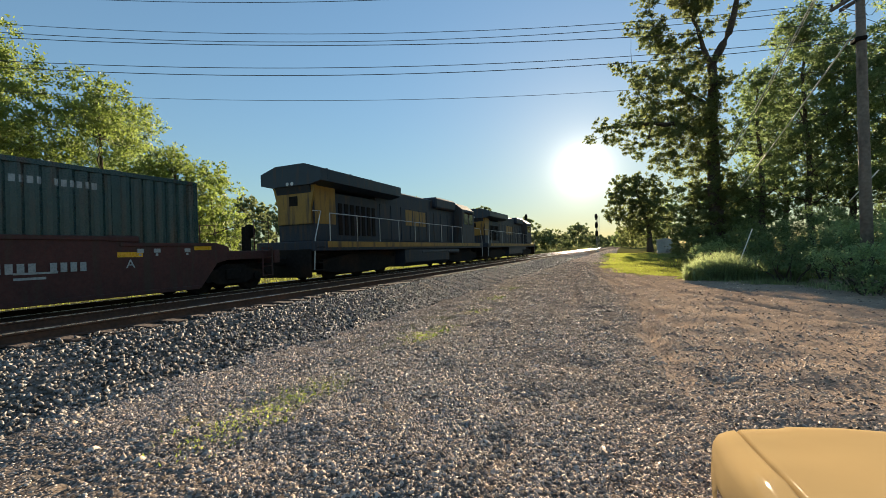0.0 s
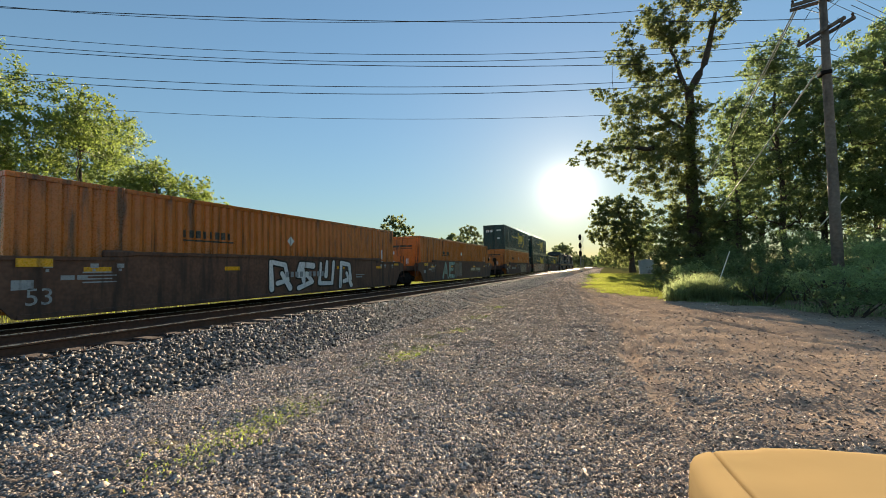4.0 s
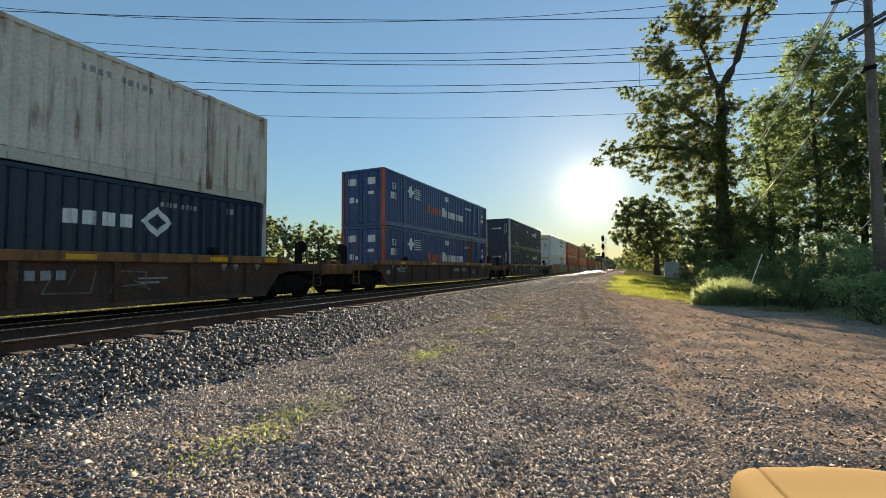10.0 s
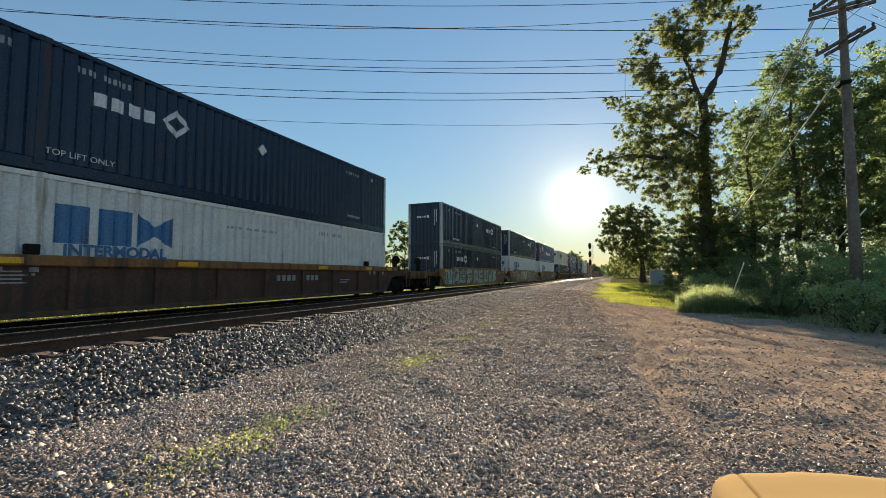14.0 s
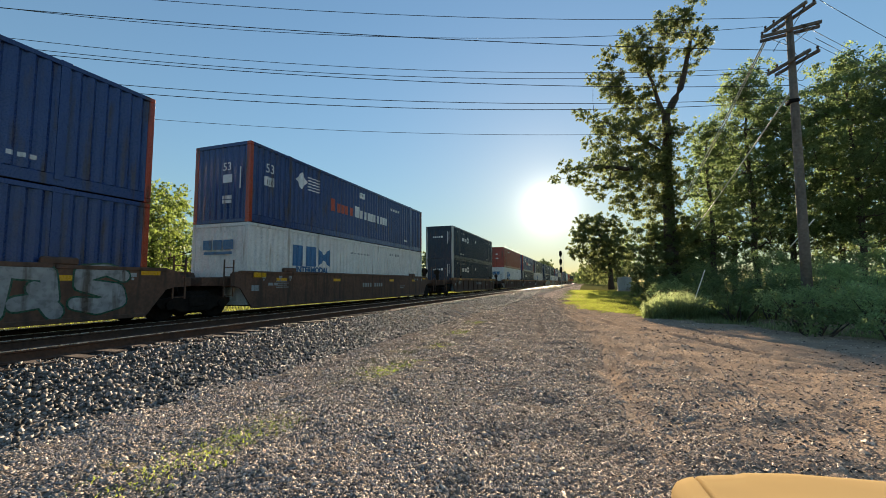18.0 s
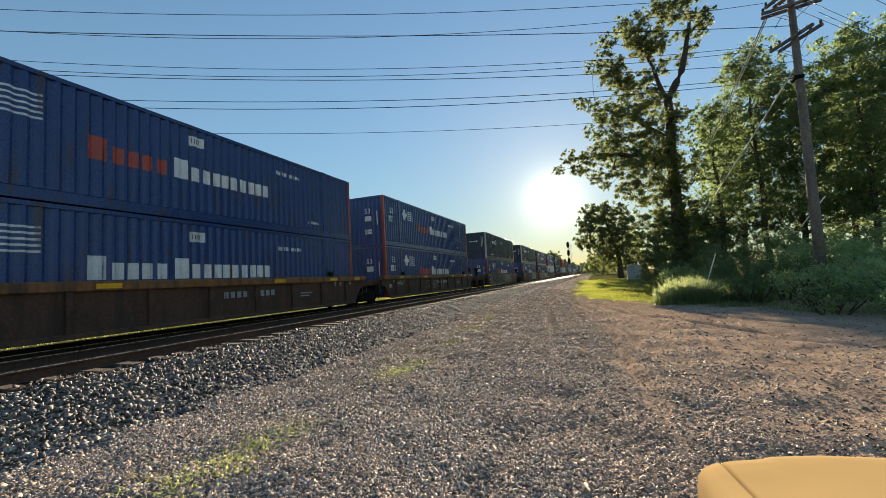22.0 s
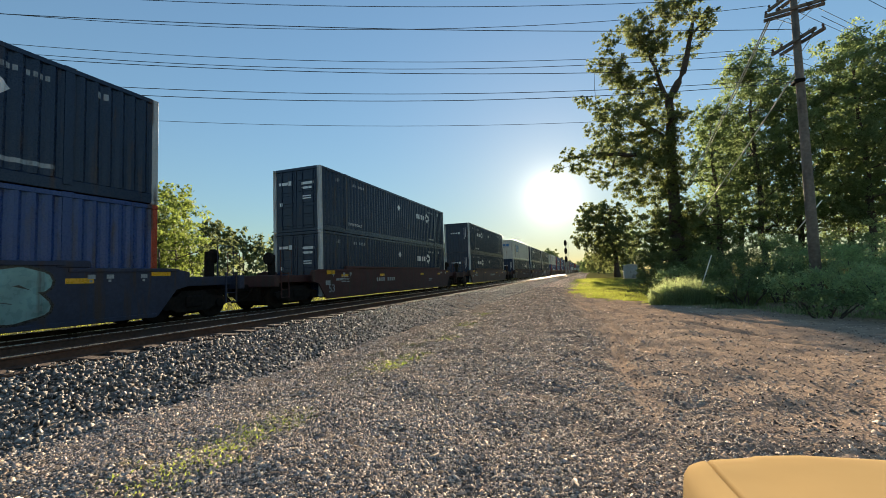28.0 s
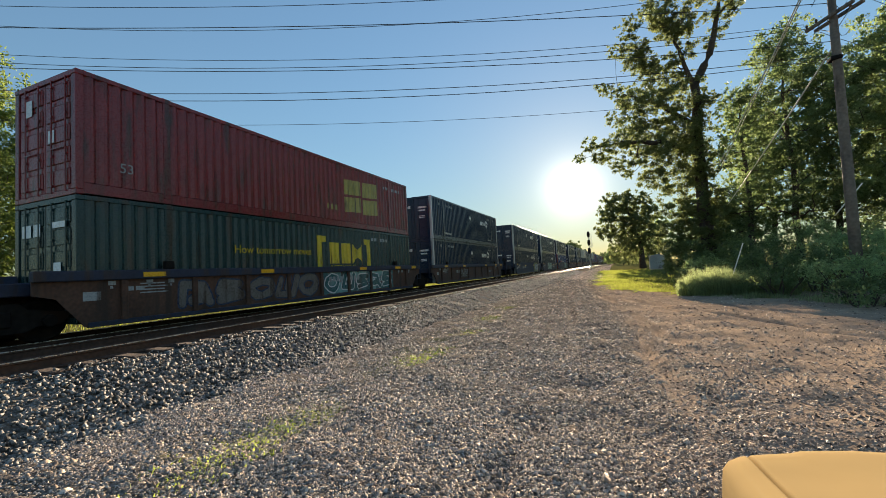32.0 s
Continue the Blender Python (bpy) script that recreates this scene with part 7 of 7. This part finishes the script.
# ---- parked car ----
def parked_car():
    t = thing("parked_car", "champagne-gold parked car with glossy hood on the gravel", "car", pose(1.145, 0, -0.005))
    C = M["champagne_paint"]
    ys = [2.52, 2.505, 2.47, 2.42, 2.34, 2.22, 2.08, 1.94, 1.79, 1.62, 1.485]
    hz = [0.50, 0.58, 0.66, 0.715, 0.76, 0.793, 0.82, 0.848, 0.878, 0.912, 0.945]

    def seam(k):
        return 0.70 + 0.045 * min(1.0, (2.4 - min(2.4, ys[k])) / 0.95)

    def outer(k):
        return 0.85 - 0.05 * max(0.0, (ys[k] - 1.75) / 0.65) ** 2

    def body_point(k, x, dz):
        """A point of the front body: stations sweep back towards the sides."""
        sweep = 0.16 * (abs(x) / 0.8) ** 2.6 * min(1.0, max(0.6, (ys[k] - 1.0) / 1.0))
        return (x, ys[k] - sweep, hz[k] + dz * min(1.0, 0.3 + 0.14 * k))

    n, hood_rows = 17, len(ys)
    ys += [1.25, 0.98]
    hz += [0.965, 0.985]
    v, f = [], []
    for k in range(hood_rows):
        w = seam(k) - 0.006
        half = [(-w, -0.06), (-w + 0.001, -0.012), (-w + 0.006, -0.002), (-w + 0.012, -0.0005), (-w + 0.03, 0.0), (-w + 0.17, 0.006), (-w + 0.20, 0.016), (-w + 0.38, 0.026), (0, 0.036)]
        for x, dz in half + [(-x, dz) for x, dz in half[-2::-1]]:
            p = body_point(k, x, dz)
            back = 0.22 * (abs(x) / 0.74) ** 3 if k == hood_rows - 1 else 0.0       # the rear edge bows round the cowl
            v.append((p[0], p[1] - back, p[2] + 0.1 * back))
    f = [(k * n + i, k * n + i + 1, (k + 1) * n + i + 1, (k + 1) * n + i) for k in range(hood_rows - 1) for i in range(n - 1)]
    part("hood", Geo().add(v, f), C, t, smooth=True)
    for s in (-1, 1):
        v = []
        for k in range(len(ys)):
            w, o = seam(k) + 0.003, outer(k)
            y = ys[k]
            arch = max(0.0, 0.39 ** 2 - (y - 1.84) ** 2) ** 0.5
            low = 0.33 + arch - hz[k] if arch else 0.30 - hz[k]
            low = min(low, -0.17)
            v += [body_point(k, s * w, -0.06), body_point(k, s * (w + 0.004), -0.003), body_point(k, s * (w + 0.011), -0.0032), body_point(k, s * (w + 0.35 * (o - w)), -0.007), body_point(k, s * (w + 0.72 * (o - w)), -0.022),
                  body_point(k, s * (w + 0.93 * (o - w)), -0.06), body_point(k, s * o, -0.13), body_point(k, s * (o + 0.006), (-0.13 + low) / 2), body_point(k, s * o, low)]
        m = 9
        f = [(k * m + i, k * m + i + 1, (k + 1) * m + i + 1, (k + 1) * m + i) for k in range(len(ys) - 1) for i in range(m - 1)]
        part("fender", Geo().add(v, f if s < 0 else [q[::-1] for q in f]), C, t, smooth=True)
        w = part("wheel", Geo().tube([(s * 0.66, 1.67, 0.33), (s * 0.69, 1.67, 0.33), (s * 0.81, 1.67, 0.33), (s * 0.83, 1.67, 0.33)], [0.28, 0.33, 0.33, 0.29], 24), M["rubber"], t)
        part("rim", Geo().tube([(s * 0.81, 1.67, 0.33), (s * 0.835, 1.67, 0.33)], [0.22, 0.2], 20), M["tin"], w)
        w = part("wheel", Geo().tube([(s * 0.70, -1.15, 0.33), (s * 0.73, -1.15, 0.33), (s * 0.86, -1.15, 0.33), (s * 0.88, -1.15, 0.33)], [0.28, 0.33, 0.33, 0.29], 24), M["rubber"], t)
        part("rim", Geo().tube([(s * 0.86, -1.15, 0.33), (s * 0.885, -1.15, 0.33)], [0.22, 0.2], 20), M["tin"], w)
        part("headlight", Geo().prism([(s * 0.45, 0.53), (s * 0.68, 0.55), (s * 0.70, 0.62), (s * 0.5, 0.61)], 2.1, 2.36, "y"), M["lamp_lens"], t)
        part("side_door", Geo().prism([(1.1, 0.28), (1.30, 0.70), (1.26, 0.84), (1.0, 0.95), (-0.95, 1.0), (-0.95, 0.45), (-0.8, 0.28)], s * 0.80, s * 0.90, "x"), C, t)
        part("side_window", Geo().prism([(0.55, 1.0), (0.0, 1.42), (-0.85, 1.42), (-1.2, 1.02)], s * 0.74, s * 0.76, "x"), M["glass"], t)
        part("rear_fender", Geo().prism([(-0.96, 0.45), (-0.96, 1.0), (-2.0, 0.98), (-2.1, 0.4), (-1.55, 0.35), (-1.45, 0.65), (-0.9, 0.65)], s * 0.78, s * 0.895, "x"), C, t)
    part("bumper", Geo().prism([(-0.8, 2.03), (-0.70, 2.34), (-0.3, 2.48), (0.3, 2.48), (0.70, 2.34), (0.8, 2.03)], 0.28, 0.53, "z"), C, t)
    part("grille", Geo().box(-0.42, 0.42, 2.4, 2.47, 0.46, 0.54, 0.02), M["black_plastic"], t)
    part("cowl", Geo().add([(-0.735, 1.41, 0.912), (0.735, 1.41, 0.912), (0.0, 1.495, 0.965), (-0.80, 0.98, 1.0), (0.80, 0.98, 1.0), (0, 1.06, 1.06), (-0.5, 1.475, 0.949), (0.5, 1.475, 0.949), (-0.5, 1.03, 1.035), (0.5, 1.03, 1.035)], [(0, 6, 8, 3), (6, 2, 5, 8), (2, 7, 9, 5), (7, 1, 4, 9)]), M["black_plastic"], t)
    part("wiper", Geo().tube([(-0.55, 1.26, 0.995), (-0.2, 1.31, 1.02), (0.1, 1.29, 1.03)], 0.012, 6), M["black_plastic"], t)
    part("windshield", Geo().add([(-0.77, 0.98, 1.005), (0, 1.06, 1.062), (0.77, 0.98, 1.005), (-0.6, 0.12, 1.43), (0, 0.16, 1.46), (0.6, 0.12, 1.43)], [(0, 1, 4, 3), (1, 2, 5, 4)]), M["glass"], t)
    part("roof", Geo().prism([(-0.6, 1.42), (-0.5, 1.46), (0, 1.48), (0.5, 1.46), (0.6, 1.42)], -0.95, 0.14, "y"), C, t)
    part("trunk_lid", Geo().prism([(-0.76, 0.96), (-0.6, 1.0), (0.6, 1.0), (0.76, 0.96), (0.76, 0.5), (-0.76, 0.5)], -2.15, -1.5, "y"), C, t)
    part("rear_window", Geo().add([(-0.6, -0.95, 1.42), (0.6, -0.95, 1.42), (0.7, -1.5, 1.0), (-0.7, -1.5, 1.0)], [(0, 1, 2, 3)]), M["glass"], t)
    return t


parked_car()


# ---- locomotives ----
def loco(label):
    """A six-axle road locomotive; its cab leads, origin in the middle at the rail's top."""
    t = thing("locomotive", label, "locomotive", group="locomotives of the train")
    B, Y, G = M["loco_blue_paint"], M["loco_yellow_paint"], M["loco_grey_paint"]
    part("frame", Geo().box(-1.5, 1.5, -10.4, 10.4, 1.22, 1.62, 0.03), B, t)
    part("underframe", Geo().box(-0.75, 0.75, -9.6, 9.6, 0.35, 1.22, 0.05), M["black_iron"], t)
    part("side_sill", Geo().box(1.5, 1.52, -9.6, 9.6, 1.36, 1.6), Y, t, "faded yellow sill stripe")
    part("fuel_tank", Geo().prism([(-1.45, 0.5), (-1.2, 0.28), (1.2, 0.28), (1.45, 0.5), (1.45, 1.2), (-1.45, 1.2)], -3.1, 3.1, "y"), B, t)
    part("air_reservoir", Geo().tube([(1.3, 2.9, 1.05), (1.3, 5.0, 1.05)], 0.17, 12), G, t)
    part("air_reservoir", Geo().tube([(1.3, -1.0, 1.05), (1.3, 2.6, 1.05)], 0.17, 12), G, t)
    part("engine_hood", Geo().box(-0.9, 0.9, -5.0, 5.6, 1.62, 4.42, 0.06), B, t)
    part("rear_hood", Geo().box(-0.98, 0.98, -9.7, -5.0, 1.62, 3.75, 0.05), B, t)
    part("rear_end", Geo().prism([(-0.9, 2.35), (0.9, 2.35), (0.86, 3.0), (1.12, 3.95), (-1.12, 3.95), (-0.86, 3.0)], -9.8, -9.70, "y"), Y, t, "yellow rear end panel")
    part("door_window", Geo().box(-0.25, 0.2, -9.815, -9.79, 3.1, 3.5, 0.01), M["black_iron"], t)
    part("canopy_soffit", Geo().prism([(-9.7, 3.2), (-9.7, 3.95), (-9.95, 4.02), (-9.8, 3.6)], -0.9, 0.9, "x"), B, t)
    part("rear_flank", Geo().box(0.985, 1.0, -9.7, -8.4, 2.35, 3.9), Y, t)
    part("radiator_canopy", Geo().prism([(-1.58, 4.02), (-1.58, 4.5), (-0.75, 4.76), (0.75, 4.76), (1.58, 4.5), (1.58, 4.02), (1.05, 3.9), (-1.05, 3.9)], -10.0, -3.6, "y"), M["loco_roof_paint"], t, "overhanging radiator wing roof")
    for k in range(3):
        part("roof_seam", Geo().box(-0.75, 0.75, -8.6 + k * 1.7, -8.5 + k * 1.7, 4.76, 4.79), M["loco_roof_paint"], t)
    part("radiator_grille", Geo().box(1.575, 1.59, -9.6, -4.0, 4.1, 4.42), M["loco_roof_paint"], t)
    for k in range(9):
        part("hood_door", Geo().box(0.9, 0.93, -4.7 + k * 1.1, -3.75 + k * 1.1, 1.75, 3.6, 0.01) if k < 8 else Geo().box(0.9, 0.925, 4.2, 5.3, 1.75, 3.6), B, t)
    for k in range(7):
        part("hood_louvre", Geo().box(0.985, 1.02, -8.2 + k * 0.44, -7.95 + k * 0.44, 1.9, 3.3, 0.01), M["black_iron"], t)
    part("marking", Geo().box(0.935, 0.94, -2.0, -1.2, 2.6, 3.5).box(0.935, 0.94, -1.1, -0.3, 2.6, 3.5).box(0.935, 0.94, -0.2, 0.6, 2.6, 3.5), M["loco_yellow_paint"], t)
    part("exhaust", Geo().box(-0.3, 0.3, -1.4, 0.2, 4.25, 4.5, 0.05), M["black_iron"], t)
    part("dynamic_brake", Geo().box(-1.2, 1.2, 1.8, 5.2, 3.9, 4.62, 0.1), B, t)
    cab = part("cab", Geo().prism([(-1.5, 1.62), (1.5, 1.62), (1.5, 4.1), (0.9, 4.58), (-0.9, 4.58), (-1.5, 4.1)], 5.7, 8.3, "y"), G, t)
    for y in (6.0, 7.1):
        part("window", Geo().box(1.495, 1.51, y, y + 0.85, 3.0, 3.8, 0.02), M["glass"], cab)
    part("nose", Geo().prism([(8.3, 1.62), (8.3, 3.0), (9.5, 2.75), (9.7, 1.62)], -0.85, 0.85, "x"), B, t)
    part("sunshade", Geo().box(1.5, 1.75, 6.0, 8.0, 3.86, 3.9), G, cab)
    g = Geo()
    for x in (1.48,):
        g.tube([(x, -9.4, 2.75), (x, 5.6, 2.75)], 0.02, 6)
        for k in range(9):
            g.tube([(x, -9.4 + k * 1.875, 1.62), (x, -9.4 + k * 1.875, 2.75)], 0.02, 6)
    part("handrail", g, M["pale_post_paint"], t, "pale walkway handrail")
    for s in (-1, 1):
        g = Geo().tube([(1.45, s * 10.35, 0.5), (1.48, s * 10.3, 1.7), (1.45, s * 9.9, 2.8), (1.0, s * 9.85, 2.85)], 0.022, 6)
        part("grab_rail", g, M["pale_post_paint"], t)
        g = Geo()
        for k in range(4):
            g.box(1.0, 1.5, min(s * 9.75, s * 10.25), max(s * 9.75, s * 10.25), 0.45 + k * 0.3, 0.49 + k * 0.3)
        g.box(0.98, 1.0, min(s * 9.75, s * 10.3), max(s * 9.75, s * 10.3), 0.4, 1.35)
        part("steps", g, M["black_iron"], t)
        part("plow", Geo().box(-1.4, 1.4, min(s * 10.4, s * 10.5), max(s * 10.4, s * 10.5), 0.2, 1.3, 0.03), M["black_iron"], t)
        part("coupler", Geo().box(-0.18, 0.18, min(s * 10.4, s * 11.15), max(s * 10.4, s * 11.15), 0.7, 1.0, 0.05), M["black_iron"], t)
        tr = truck(t, s * 6.6, (-2.05, 0.0, 2.05))
        part("truck_beam", Geo().prism([(-2.9, 0.4), (-2.9, 0.85), (-1.0, 1.05), (1.0, 1.05), (2.9, 0.85), (2.9, 0.4), (1.4, 0.24), (-1.4, 0.24)], 1.0, 1.15, "x"), M["black_iron"], tr)
    for x in (-0.12, 0.12):
        part("headlight", Geo().tube([(x, -10.02, 3.98), (x, -9.9, 3.98)], 0.075, 10), M["lamp_lens"], t)
    part("number_board", Geo().box(0.35, 0.75, -9.78, -9.74, 3.45, 3.75), M["white_lettering"], t)
    return t


place(loco("dark blue diesel locomotive with yellow rear end and winged radiator"), 22.95, FAR_RAIL)
place(copy_thing(MOVING[-1][0], Matrix()), 45.3, FAR_RAIL)
MOVING[-1][0]["label"] = "dark blue diesel locomotive leading the train"


# ---- motion of the train ----
def motions():
    for ob, along, z in MOVING:
        walk(ob, [(0.0, pose(FAR_X, along, z)), (32.0, pose(FAR_X, along + SPEED * 32.0, z))])


motions()
